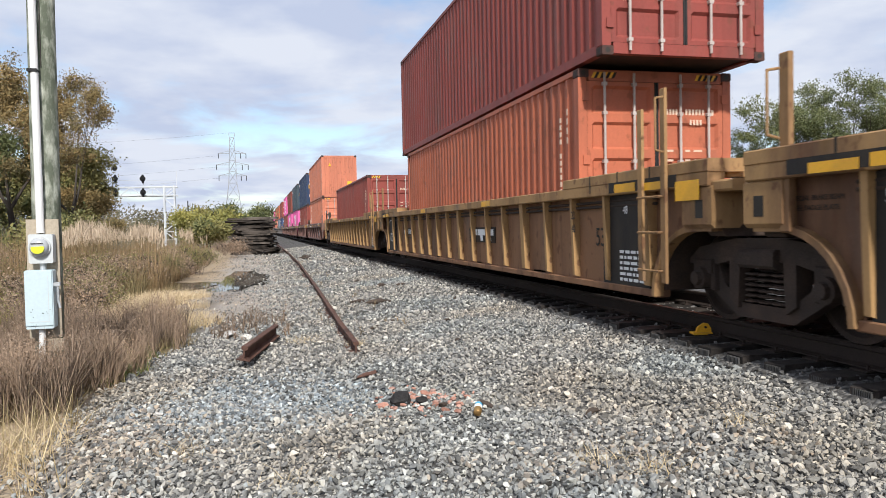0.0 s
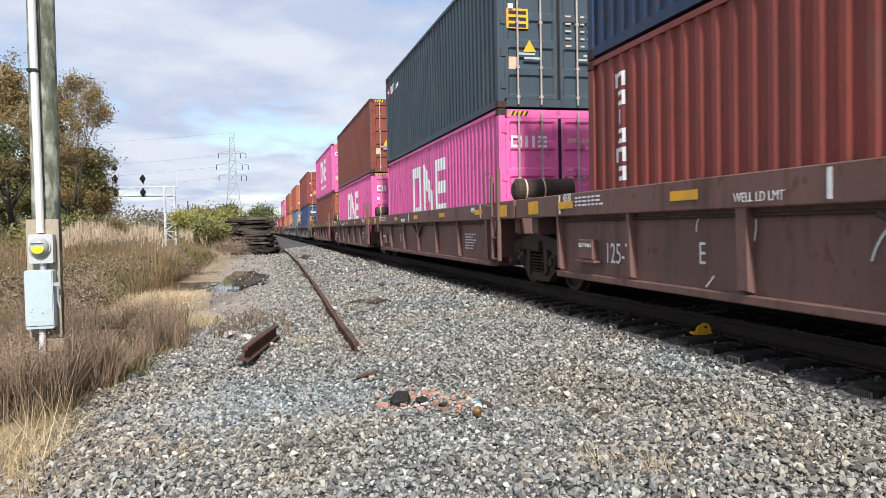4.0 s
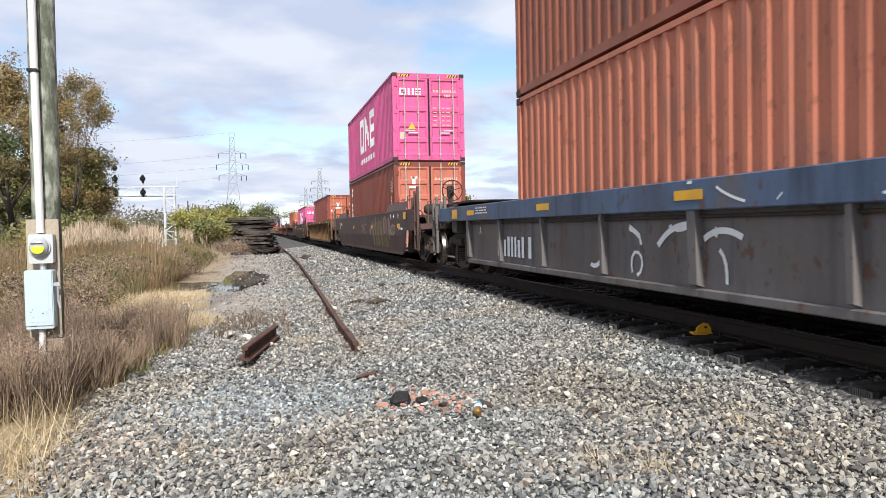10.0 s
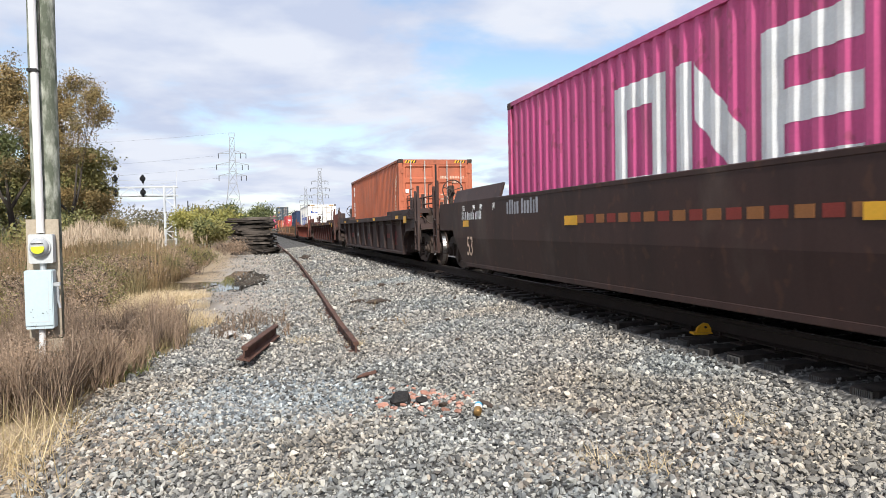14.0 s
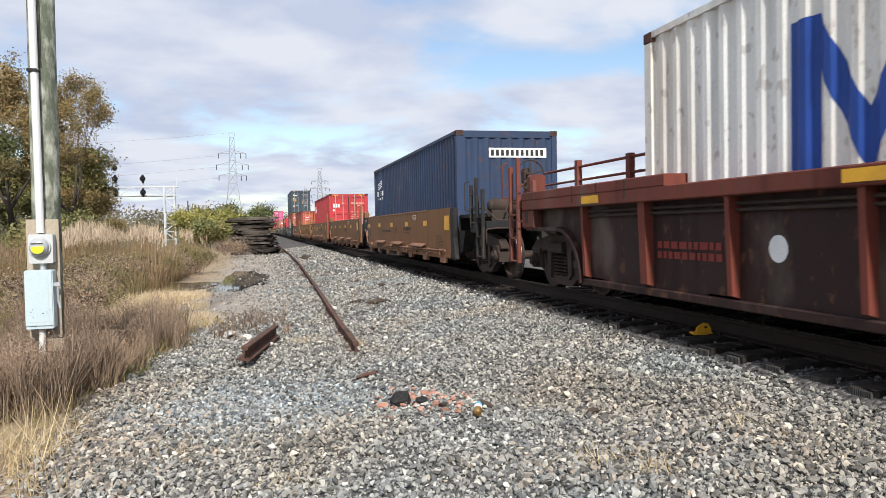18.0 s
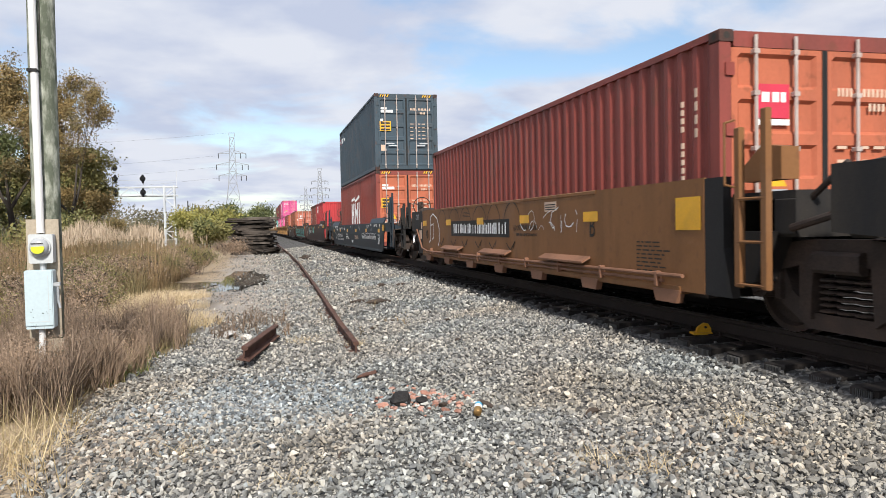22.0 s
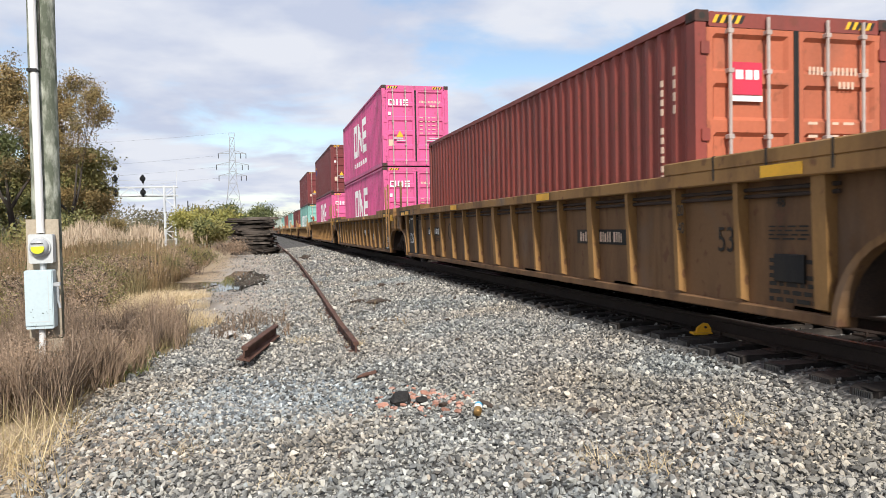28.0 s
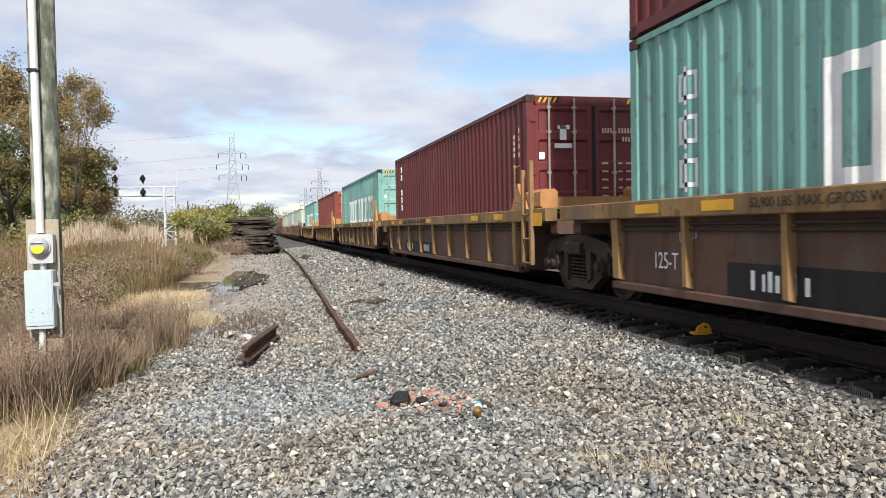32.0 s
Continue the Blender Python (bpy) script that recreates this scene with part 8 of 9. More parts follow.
def wires():
    rng = random.Random(2)
    for i, (z, off) in enumerate(((34.0, -6.0), (29.0, -6.9), (24.2, -6.0), (44.0, -1.0))):
        b = Build()
        a, c = Vector((-9.9 + off, 340, z)), Vector((-330, 360, z + 4))
        pts = [a.lerp(c, t / 14) - Vector((0, 0, 9 * (1 - (2 * t / 14 - 1) ** 2))) for t in range(15)]
        b.pipe(pts, 0.028, 4)
        tagged(new("power_line", b.mesh("power_line", BLACK)), "thin dark overhead power line sagging from the pylon", "power line", "overhead lines")


wires()


def far_pole(x, y, h, arm=True):
    p = empty("line_pole", pose(x, y, -0.8), "weathered wooden line pole far behind the track", "utility pole", "far line poles")
    part("post", Build().tube((0, 0, 0), (0, 0, h), 0.16, 0.12, 8), OLD_WOOD, p)
    if arm:
        part("cross_arm", Build().box(-1.3, 1.3, -0.08, 0.08, h - 0.6, h - 0.42), OLD_WOOD, p)


far_pole(52.0, 92.0, 9.6)
far_pole(46.0, 118.0, 8.6)
far_pole(-14.5, 170.0, 8.5, False)


# ---------------------------------------------------------------- plants
def leaf_material(name, a, b, rough=0.7):
    """Leaves and stalks whose colour drifts from piece to piece."""
    m = bpy.data.materials.new(name)
    m.use_nodes = True
    nt = m.node_tree
    N, L = nt.nodes.new, nt.links.new
    bs = nt.nodes["Principled BSDF"]
    bs.inputs["Roughness"].default_value = rough
    g, mix = N("ShaderNodeNewGeometry"), N("ShaderNodeMix")
    mix.data_type = "RGBA"
    mix.inputs["A"].default_value, mix.inputs["B"].default_value = (*a, 1), (*b, 1)
    tc, nz = N("ShaderNodeTexCoord"), N("ShaderNodeTexNoise")
    nz.inputs["Scale"].default_value = 0.45
    L(tc.outputs["Object"], nz.inputs["Vector"])
    add = N("ShaderNodeMath"); add.operation = "MULTIPLY_ADD"
    add.inputs[1].default_value, add.inputs[2].default_value = 0.55, -0.0
    L(g.outputs["Random Per Island"], add.inputs[0])
    r = N("ShaderNodeMapRange")
    r.inputs["From Min"].default_value, r.inputs["From Max"].default_value = 0.35, 0.65
    r.inputs["To Max"].default_value = 0.5
    L(nz.outputs["Fac"], r.inputs["Value"])
    s = N("ShaderNodeMath"); s.operation = "ADD"
    L(add.outputs[0], s.inputs[0]); L(r.outputs["Result"], s.inputs[1])
    L(s.outputs[0], mix.inputs["Factor"]); L(mix.outputs["Result"], bs.inputs["Base Color"])
    return m


LEAF_DARK = leaf_material("dark_green_leaves", (0.05, 0.07, 0.025), (0.15, 0.16, 0.055))
LEAF_AUTUMN = leaf_material("autumn_leaves", (0.11, 0.10, 0.04), (0.36, 0.23, 0.085))
LEAF_OLIVE = leaf_material("olive_leaves", (0.09, 0.11, 0.04), (0.30, 0.25, 0.08))
LEAF_YELLOW = leaf_material("yellowing_leaves", (0.15, 0.16, 0.04), (0.42, 0.36, 0.09))
LEAF_GREY = leaf_material("dull_green_leaves", (0.05, 0.068, 0.026), (0.20, 0.21, 0.075))
STRAW = leaf_material("dry_straw", (0.40, 0.29, 0.14), (0.72, 0.58, 0.36))
REED = leaf_material("dry_reed_stems", (0.103, 0.076, 0.035), (0.344, 0.224, 0.110))
PLUME = leaf_material("pale_reed_plumes", (0.36, 0.27, 0.18), (0.60, 0.47, 0.34))
WEED = leaf_material("brown_weed_stems", (0.045, 0.030, 0.022), (0.52, 0.37, 0.25))
WEED_GREY = leaf_material("grey_weed_stems", (0.11, 0.085, 0.045), (0.40, 0.28, 0.15))
GREEN_GRASS = leaf_material("green_grass", (0.05, 0.10, 0.02), (0.18, 0.22, 0.05))
BARK = material("tree_bark", (0.055, 0.045, 0.038), 0.9, 0, 0.3, 6, (0.11, 0.095, 0.08), 0.5, 0.6, 0.5, 25)


def blades(pos, height, width, lean, bend, rng, segs=3):
    """Many narrow bent blades as triangles and strips: arrays in, vertices and quads out."""
    n = len(pos)
    a = rng.uniform(0, 2 * np.pi, n)
    side = np.stack([np.cos(a), np.sin(a), np.zeros(n)], -1)
    b = rng.uniform(0, 2 * np.pi, n)
    out = np.stack([np.cos(b), np.sin(b), np.zeros(n)], -1)
    ln = rng.normal(0, 1, n) * lean
    bd = np.abs(rng.normal(0, 1, n)) * bend
    vs = []
    for i in range(segs + 1):
        t = i / segs
        c = pos + out * ((ln * t + bd * t * t) * height)[:, None]
        c[:, 2] += height * t * (1 - 0.35 * np.clip(bd, 0, 1.4) * t)
        w = width * (1 - 0.85 * t)
        vs += [c - side * w[:, None], c + side * w[:, None]]
    v = np.stack(vs, 1)
    k = 2 * (segs + 1)
    f = []
    for i in range(segs):
        f.append([2 * i, 2 * i + 1, 2 * i + 3, 2 * i + 2])
    f = (np.array(f)[None] + (np.arange(n) * k)[:, None, None]).reshape(-1, 4)
    return v.reshape(-1, 3), f


def leaf_cloud(pos, size, rng, droop=0.0):
    """One small four-cornered leaf at each place, turned at random."""
    n = len(pos)
    u = rng.normal(0, 1, (n, 3)); u /= np.linalg.norm(u, axis=1)[:, None]
    w = rng.normal(0, 1, (n, 3)); w[:, 2] -= droop
    w -= u * (u * w).sum(1)[:, None]
    w /= np.linalg.norm(w, axis=1)[:, None]
    s = (size * rng.uniform(0.6, 1.4, n))[:, None]
    v = np.stack([pos - w * s, pos + u * s * 0.55, pos + w * s, pos - u * s * 0.55], 1).reshape(-1, 3)
    return v, np.arange(4 * n).reshape(-1, 4)


def scatter(n, xa, xb, ya, yb, rng, keep=None):
    x, y = rng.uniform(xa, xb, n), rng.uniform(ya, yb, n)
    if keep is not None:
        ok = keep(x, y)
        x, y = x[ok], y[ok]
    return np.stack([x, y, ground_z(x, y) - 0.02], -1)


def patchy(x, y, f, cut, ph=0.0):
    return np.sin(x * f + ph) * np.sin(y * f * 0.8 + 1.3 * ph + x * 0.4) + 0.5 * np.sin(x * 2.3 * f - y * 1.7 * f) > cut


def stuff(name, v, f, mat, label, category):
    return tagged(new(name, raw_mesh(name, v, f, mat)), label, category, kind="stuff")


def meadow():
    rng = np.random.default_rng(7)
    edge = lambda x, y: x < gravel_edge(y) - 0.05
    # straw tussocks by the near corner
    p = scatter(1500, -2.6, -1.02, 3.6, 6.1, rng, lambda x, y: (x < gravel_edge(y) + 0.1) & patchy(x, y, 3.1, -0.25))
    v, f = blades(p, rng.uniform(0.15, 0.62, len(p)), rng.uniform(0.002, 0.006, len(p)), 0.45, 1.0, rng, 5)
    stuff("straw_grass", v, f, STRAW, "tussocks of long dry straw-coloured grass", "grass")
    # a dense front of olive and brown grass before the reeds
    p = scatter(15000, -10.5, -2.0, 20.8, 27.5, rng, lambda x, y: (x > -0.32 * y - 1.0) & (x < gravel_edge(y) - 0.35) & ((x < -3.0) | (y > 25.5)))
    v, f = blades(p, rng.uniform(0.5, 1.25, len(p)) * (0.8 + 0.3 * np.sin(p[:, 0] * 1.3) * np.sin(p[:, 1])), rng.uniform(0.006, 0.012, len(p)), 0.16, 0.5, rng, 3)
    stuff("marsh_grass", v, f, leaf_material("olive_marsh_grass", (0.07, 0.065, 0.028), (0.27, 0.20, 0.095)), "tall olive and brown marsh grass before the reeds", "grass")
    # dry grass floor under the weeds and out over the field
    p = scatter(52000, -9.0, -0.4, 5.0, 24.0, rng, lambda x, y: edge(x, y) & (x > -0.36 * y - 2.2) & ((y < 12.6) | (y > 21.0) | (x < -3.3)))
    v, f = blades(p, rng.uniform(0.08, 0.34, len(p)), rng.uniform(0.002, 0.006, len(p)), 0.4, 0.6, rng, 2)
    stuff("dry_grass", v, f, leaf_material("mixed_dry_grass", (0.13, 0.105, 0.045), (0.40, 0.30, 0.15)), "low dry grass of the field edge", "grass")
    # bright sand-grass patches by the puddle
    p = scatter(26000, -4.2, -0.6, 12.6, 21.0, rng, lambda x, y: (x < gravel_edge(y) + 0.9 + 0.3 * np.sin(2.1 * y)) & (x > -3.6) & patchy(x, y, 1.6, -0.4, 0.7))
    v, f = blades(p, rng.uniform(0.08, 0.30, len(p)), rng.uniform(0.004, 0.010, len(p)), 0.4, 0.7, rng, 2)
    stuff("straw_grass", v, f, leaf_material("bleached_straw", (0.44, 0.33, 0.18), (0.74, 0.60, 0.40)), "short bleached straw grass beside the puddle", "grass")
    # dry wisps caught among the stones
    for cx, cy, r, n in ((2.1, 4.35, 0.18, 60), (3.25, 4.5, 0.22, 50), (2.35, 4.05, 0.2, 60), (0.15, 4.6, 0.25, 40), (1.25, 9.9, 0.12, 60), (0.55, 10.6, 0.2, 80), (-0.5, 5.4, 0.2, 40)):
        x, y = rng.normal(cx, r * 0.6, n), rng.normal(cy, r * 0.5, n)
        p = np.stack([x, y, ground_z(x, y) + 0.02], -1)
        v, f = blades(p, rng.uniform(0.05, 0.16, n), rng.uniform(0.0012, 0.003, n), 0.9, 1.4, rng, 3)
        stuff("straw_wisp", v, f, STRAW, "thin wisp of dry straw among the stones", "grass")
    # green spots
    p = scatter(3600, -2.6, -1.0, 7.4, 10.2, rng, lambda x, y: edge(x, y) & (x > gravel_edge(y) - 0.4) & patchy(x, y, 2.0, -0.1, 2.0))
    v, f = blades(p, rng.uniform(0.06, 0.2, len(p)), rng.uniform(0.003, 0.006, len(p)), 0.4, 0.7, rng, 2)
    stuff("green_grass", v, f, GREEN_GRASS, "green grass at the gravel's edge", "grass")
    p = scatter(9000, -9.5, -3.2, 11.0, 22.0, rng, lambda x, y: patchy(x, y, 0.5, 0.1, 1.0))
    v, f = blades(p, rng.uniform(0.2, 0.6, len(p)), rng.uniform(0.004, 0.009, len(p)), 0.3, 0.5, rng, 2)
    stuff("green_grass", v, f, leaf_material("yellow_green_grass", (0.12, 0.14, 0.03), (0.36, 0.30, 0.10)), "yellow-green grass in the field", "grass")


def weed_plants(n, xa, xb, ya, yb, h0, h1, mat, name, label, seed, keep, stems=26):
    """Twiggy dead weeds: forked stalks with dry seed heads."""
    rng = np.random.default_rng(seed)
    root = scatter(n, xa, xb, ya, yb, rng, keep)
    m = len(root)
    h = rng.uniform(h0, h1, m) * (0.78 + 0.30 * np.sin(root[:, 0] * 2.3 + seed) * np.sin(root[:, 1] * 1.9) + 0.14 * np.sin(root[:, 0] * 5.1 + 2.0 * root[:, 1]))
    base = np.repeat(root, stems, 0)
    hh = np.repeat(h, stems)
    rise = rng.uniform(0, 0.62, len(base)) * (np.arange(len(base)) % stems > 3)
    a = rng.uniform(0, 2 * np.pi, len(base))
    base = base + np.stack([np.cos(a), np.sin(a), np.zeros_like(a)], -1) * (rng.uniform(0.0, 0.10, len(base)) * (0.4 + rise) * hh)[:, None]
    base[:, 2] += rise * hh
    v, f = blades(base, hh * (1 - rise) * rng.uniform(0.55, 1.0, len(base)), np.full(len(base), 0.0034) * rng.uniform(0.5, 1.9, len(base)), 0.33, 0.3, rng, 2)
    tips = v.reshape(-1, 6, 3)[:, 4]
    k = 2
    pts = np.repeat(tips, k, 0) + rng.normal(0, 1, (len(tips) * k, 3)) * np.array([0.018, 0.018, 0.035])
    v2, f2 = leaf_cloud(pts, np.full(len(pts), 0.009), rng)
    stuff(name, np.concatenate([v, v2]), np.concatenate([f, f2 + len(v)]), mat, label, "weeds")


def weeds():
    left = lambda gap: (lambda x, y: (x < gravel_edge(y) - gap) & (x > -0.36 * y - 1.6))
    weed_plants(620, -4.6, -1.2, 6.9, 9.2, 0.45, 0.92, WEED, "dead_weeds", "dense brown twiggy dead weeds round the pole", 31, left(0.1), 40)
    weed_plants(640, -4.2, -0.6, 8.6, 12.4, 0.45, 0.98, WEED, "dead_weeds", "tall brown twiggy dead weeds with dry seed heads", 32, lambda x, y: (x < gravel_edge(y) - 0.12) & (x > -0.33 * y - 1.0) & patchy(x, y, 1.1, -0.9, 0.4), 38)
    weed_plants(420, -9.0, -3.3, 12.6, 20.5, 0.5, 1.0, WEED_GREY, "grey_weeds", "grey-brown standing dead weeds in the field", 33, lambda x, y: (x > -0.36 * y - 1.2) & (x < -3.3 - 0.25 * np.sin(1.7 * y)), 26)
    weed_plants(22, -3.4, -1.0, 12.8, 19.0, 0.3, 0.6, WEED, "dead_weeds", "thin brown dead weeds standing in bleached grass", 37, lambda x, y: x < gravel_edge(y) + 0.6, 18)
    weed_plants(300, -4.0, -2.2, 25.5, 44.0, 0.7, 1.35, WEED, "dead_weeds", "brown dead weeds along the sandy path", 34, lambda x, y: x < gravel_edge(y) - 0.3, 24)
    weed_plants(26, 1.0, 2.2, 9.5, 30.0, 0.1, 0.25, WEED_GREY, "dry_weeds", "small dry weeds growing by the disused rail", 35, None, 10)
    weed_plants(60, -0.75, 0.5, 10.8, 13.0, 0.15, 0.42, WEED, "dry_weeds", "small dry weeds behind the rail offcut", 36, None, 14)


def reeds():
    rng = np.random.default_rng(17)
    p = scatter(9000, -13.5, -2.6, 22.0, 42.0, rng, lambda x, y: (x > -0.30 * y - 0.8) & (x < -1.9 - 0.03 * (y - 20)))
    h = rng.uniform(1.25, 2.0, len(p)) * (0.90 + 0.16 * np.sin(p[:, 0] * 1.25 + 0.8) * np.sin(p[:, 1] * 0.55) + 0.10 * np.sin(p[:, 0] * 3.3 + 0.5 * p[:, 1]) + 0.05 * np.sin(p[:, 0] * 8.1)) * (1 + 0.10 * smooth(-4.0, -7.5, p[:, 0])) * (1 - 0.16 * smooth(-4.6, -2.8, p[:, 0]))
    v, f = blades(p, h, np.full(len(p), 0.008), 0.05, 0.10, rng, 3)
    q = np.repeat(p, 3, 0)
    v1, f1 = blades(q, np.repeat(h, 3) * rng.uniform(0.4, 0.85, len(q)), np.full(len(q), 0.013), 0.16, 0.35, rng, 2)
    stuff("reed_stems", np.concatenate([v, v1]), np.concatenate([f, f1 + len(v)]), REED, "dense stand of dry reed stems", "reeds")
    tips = v.reshape(-1, 8, 3)[:, 6]
    ok = (rng.random(len(tips)) < 0.6) & (tips[:, 0] > -0.235 * tips[:, 1]) & (tips[:, 2] > 0.85 + 0.15 * np.sin(tips[:, 0]))
    tips = tips[ok]
    k = 8
    pts = np.repeat(tips, k, 0) + rng.normal(0, 1, (len(tips) * k, 3)) * np.array([0.045, 0.045, 0.08])
    pts[:, 2] -= 0.16
    v2, f2 = blades(pts, rng.uniform(0.16, 0.42, len(pts)), rng.uniform(0.008, 0.018, len(pts)), 0.14, 0.35, rng, 2)
    stuff("reed_plumes", v2, f2, PLUME, "pale pinkish feathery reed plumes", "reeds")


def grow(rng, p, d, r, length, depth, segs, tips, spread, up):
    """Forking limbs: adds tapered segments and the ends that bear leaves."""
    n = 3
    for i in range(n):
        q = p + d * (length / n)
        segs.append((p.copy(), q.copy(), r, r * 0.86))
        p, r = q, r * 0.86
        d = (d + Vector((rng.gauss(0, 0.13), rng.gauss(0, 0.13), rng.gauss(0, 0.08) + up))).normalized()
        if depth <= 2:
            tips.append(p.copy())
    if depth == 0:
        return
    for _ in range(rng.choice((2, 3, 3))):
        e = (d + Vector((rng.gauss(0, spread), rng.gauss(0, spread), rng.gauss(0.05, spread * 0.6)))).normalized()
        grow(rng, p, e, r * rng.uniform(0.55, 0.78), length * rng.uniform(0.62, 0.85), depth - 1, segs, tips, spread, up)


def tree(name, x, y, h, seed, mat, label, leaves=9000, size=0.11, depth=4, spread=0.55, trunk_r=0.2, clump=0.5, stems=1, trunk=0.28, squash=0.8, up=0.03, bare=0.0, wide=1.0, reach=None, low=0.22):
    rng = random.Random(seed)
    nr = np.random.default_rng(seed)
    segs, tips = [], []
    for s in range(stems):
        d = Vector((rng.gauss(0, 0.10 + 0.2 * (stems > 1)), rng.gauss(0, 0.10 + 0.2 * (stems > 1)), 1)).normalized()
        grow(rng, Vector((rng.uniform(-0.3, 0.3) * (stems > 1), rng.uniform(-0.3, 0.3) * (stems > 1), 0)), d, trunk_r, trunk, depth, segs, tips, spread, up)
    flat = Vector((wide, wide, 1.0))
    segs = [(p * flat, q * flat, a, c) for p, q, a, c in segs]
    tips = [q * flat for q in tips]
    top = max(q.z for _, q, _, _ in segs)
    k = (h - clump * 0.5) / top
    if reach:
        # how far the limbs reach to either side, in metres
        fit = [r / k / max(1e-3, max(s * q.x for q in tips)) for s, r in ((-1, reach[0] - clump), (1, reach[1] - clump))]
        bend = lambda q: Vector((q.x * fit[q.x > 0], q.y * 0.5 * (fit[0] + fit[1]), q.z))
        segs = [(bend(p), bend(q), a, c) for p, q, a, c in segs]
        tips = [bend(q) for q in tips]
    z0 = float(ground_z(x, y)) - 0.1
    ob = empty(name, pose(x, y, z0), label, "tree" if h > 3 else "shrub")
    b = Build()
    for p, q, r0, r1 in segs:
        if r0 * h > 0.012 or h < 4:
            b.tube(p * k, q * k, max(r0 * h * 0.1, 0.006), max(r1 * h * 0.1, 0.005), 6 if r0 > 0.08 else 4, False)
    part("trunk", b, BARK, ob)
    t = np.array([tuple(q * k) for q in tips])
    t = t[t[:, 2] > h * low]
    w = nr.random(len(t)) > bare
    t = t[w]
    pick = nr.integers(0, len(t), leaves)
    pos = t[pick] + nr.normal(0, 1, (leaves, 3)) * clump * np.array([1, 1, squash]) * nr.uniform(0.25, 1.0, (leaves, 1))
    pos = pos[pos[:, 2] > 0.1]
    v, f = leaf_cloud(pos, np.full(len(pos), size), nr)
    part("crown", raw_mesh("crown", v, f, mat), mat, ob, "crown of many small leaves")
    return ob


def woods():
    # trees left of the line
    tree("tree", -12.2, 42, 11.6, 1, LEAF_AUTUMN, "tall half-bare autumn tree with brown and green leaves", 30000, 0.06, 6, 0.5, 0.2, 0.3, 1, 0.26, bare=0.15, reach=(4.2, 3.6))
    tree("tree", -9.6, 42, 10.2, 2, LEAF_AUTUMN, "spreading autumn tree with thinning orange leaves", 17000, 0.05, 6, 0.5, 0.18, 0.26, 1, 0.24, bare=0.45, reach=(2.8, 2.7))
    tree("tree", -9.7, 44, 6.8, 3, LEAF_OLIVE, "dense olive-green tree turning yellow", 30000, 0.065, 5, 0.5, 0.16, 0.4, 2, reach=(3.0, 2.5), low=0.1)
    tree("tree", -13.6, 38, 7.6, 4, LEAF_DARK, "dark evergreen-looking tree in the thicket", 30000, 0.07, 5, 0.5, 0.18, 0.45, 2, reach=(3.5, 3.4), low=0.1)
    tree("tree", -11.4, 46, 7.6, 5, LEAF_DARK, "dark leafy tree in the thicket", 30000, 0.07, 5, 0.5, 0.18, 0.45, 2, reach=(3.5, 3.2), low=0.1)
    tree("tree", -16.5, 46, 11.5, 6, LEAF_OLIVE, "tall dark tree behind the pole", 28000, 0.065, 6, 0.5, 0.2, 0.35, 1, reach=(4.5, 4.5))
    tree("tree", -8.9, 43, 4.4, 7, LEAF_AUTUMN, "small yellow-orange tree at the thicket's edge", 14000, 0.06, 4, 0.5, 0.14, 0.35, 2, reach=(1.8, 1.7), low=0.08)
    tree("tree", -13.5, 80, 3.6, 8, LEAF_AUTUMN, "thin bare tree with pinkish leaves", 3500, 0.06, 5, 0.5, 0.12, 0.35, 2, bare=0.3)
    tree("tree", -13.5, 47, 6.2, 9, LEAF_OLIVE, "bushy olive tree filling the thicket", 24000, 0.075, 4, 0.6, 0.16, 0.5, 4, reach=(3.5, 3.5), low=0.03)
    tree("tree", -17.5, 43, 8.4, 10, LEAF_AUTUMN, "leafy brownish tree filling the thicket", 26000, 0.075, 5, 0.55, 0.16, 0.5, 3, reach=(4, 4), low=0.05)
    tree("tree", -10.4, 45, 5.4, 11, LEAF_DARK, "dark bushy tree filling the thicket", 22000, 0.07, 4, 0.6, 0.16, 0.45, 4, reach=(2.6, 2.8), low=0.03)
    # rounded olive and brown bushes standing in the field
    rb = random.Random(91)
    for i in range(16):
        y = rb.uniform(14.5, 21.5)
        x = rb.uniform(-0.33 * y - 0.6, -3.5)
        tree("field_bush", x, y, rb.uniform(0.75, 1.25), 200 + i, (LEAF_OLIVE, WEED, REED, WEED)[i % 4], ("olive-green twiggy bush in the dry field", "brown twiggy bush in the dry field")[i % 2], 3600, 0.02, 3, 0.8, 0.06, 0.2, 7, squash=0.9, low=0.06)
    for i, (x, y, h) in enumerate(((-7.6, 23.0, 1.5), (-6.9, 20.5, 1.2), (-8.8, 26.0, 1.9), (-9.8, 29.0, 2.1), (-8.2, 21.8, 1.4), (-5.2, 20.8, 1.1), (-4.2, 22.4, 1.2))):
        tree("field_bush", x, y, h, 240 + i, (LEAF_OLIVE, LEAF_DARK, WEED, LEAF_OLIVE)[i % 4], "dense olive-brown bush before the reeds", 7000, 0.028, 4, 0.7, 0.06, 0.26, 6, squash=0.9, low=0.05)
    for i in range(14):
        y = 20.6 + 0.75 * i
        x = float(gravel_edge(y)) - rb.uniform(0.5, 1.5) - (0.9 if y < 25.5 else 0.0)
        tree("field_bush", x, y, rb.uniform(0.8, 1.45), 260 + i, (WEED, LEAF_OLIVE, WEED_GREY)[i % 3], "brown and olive bush at the marsh edge", 4200, 0.024, 4, 0.7, 0.05, 0.22, 7, squash=0.9, low=0.04)
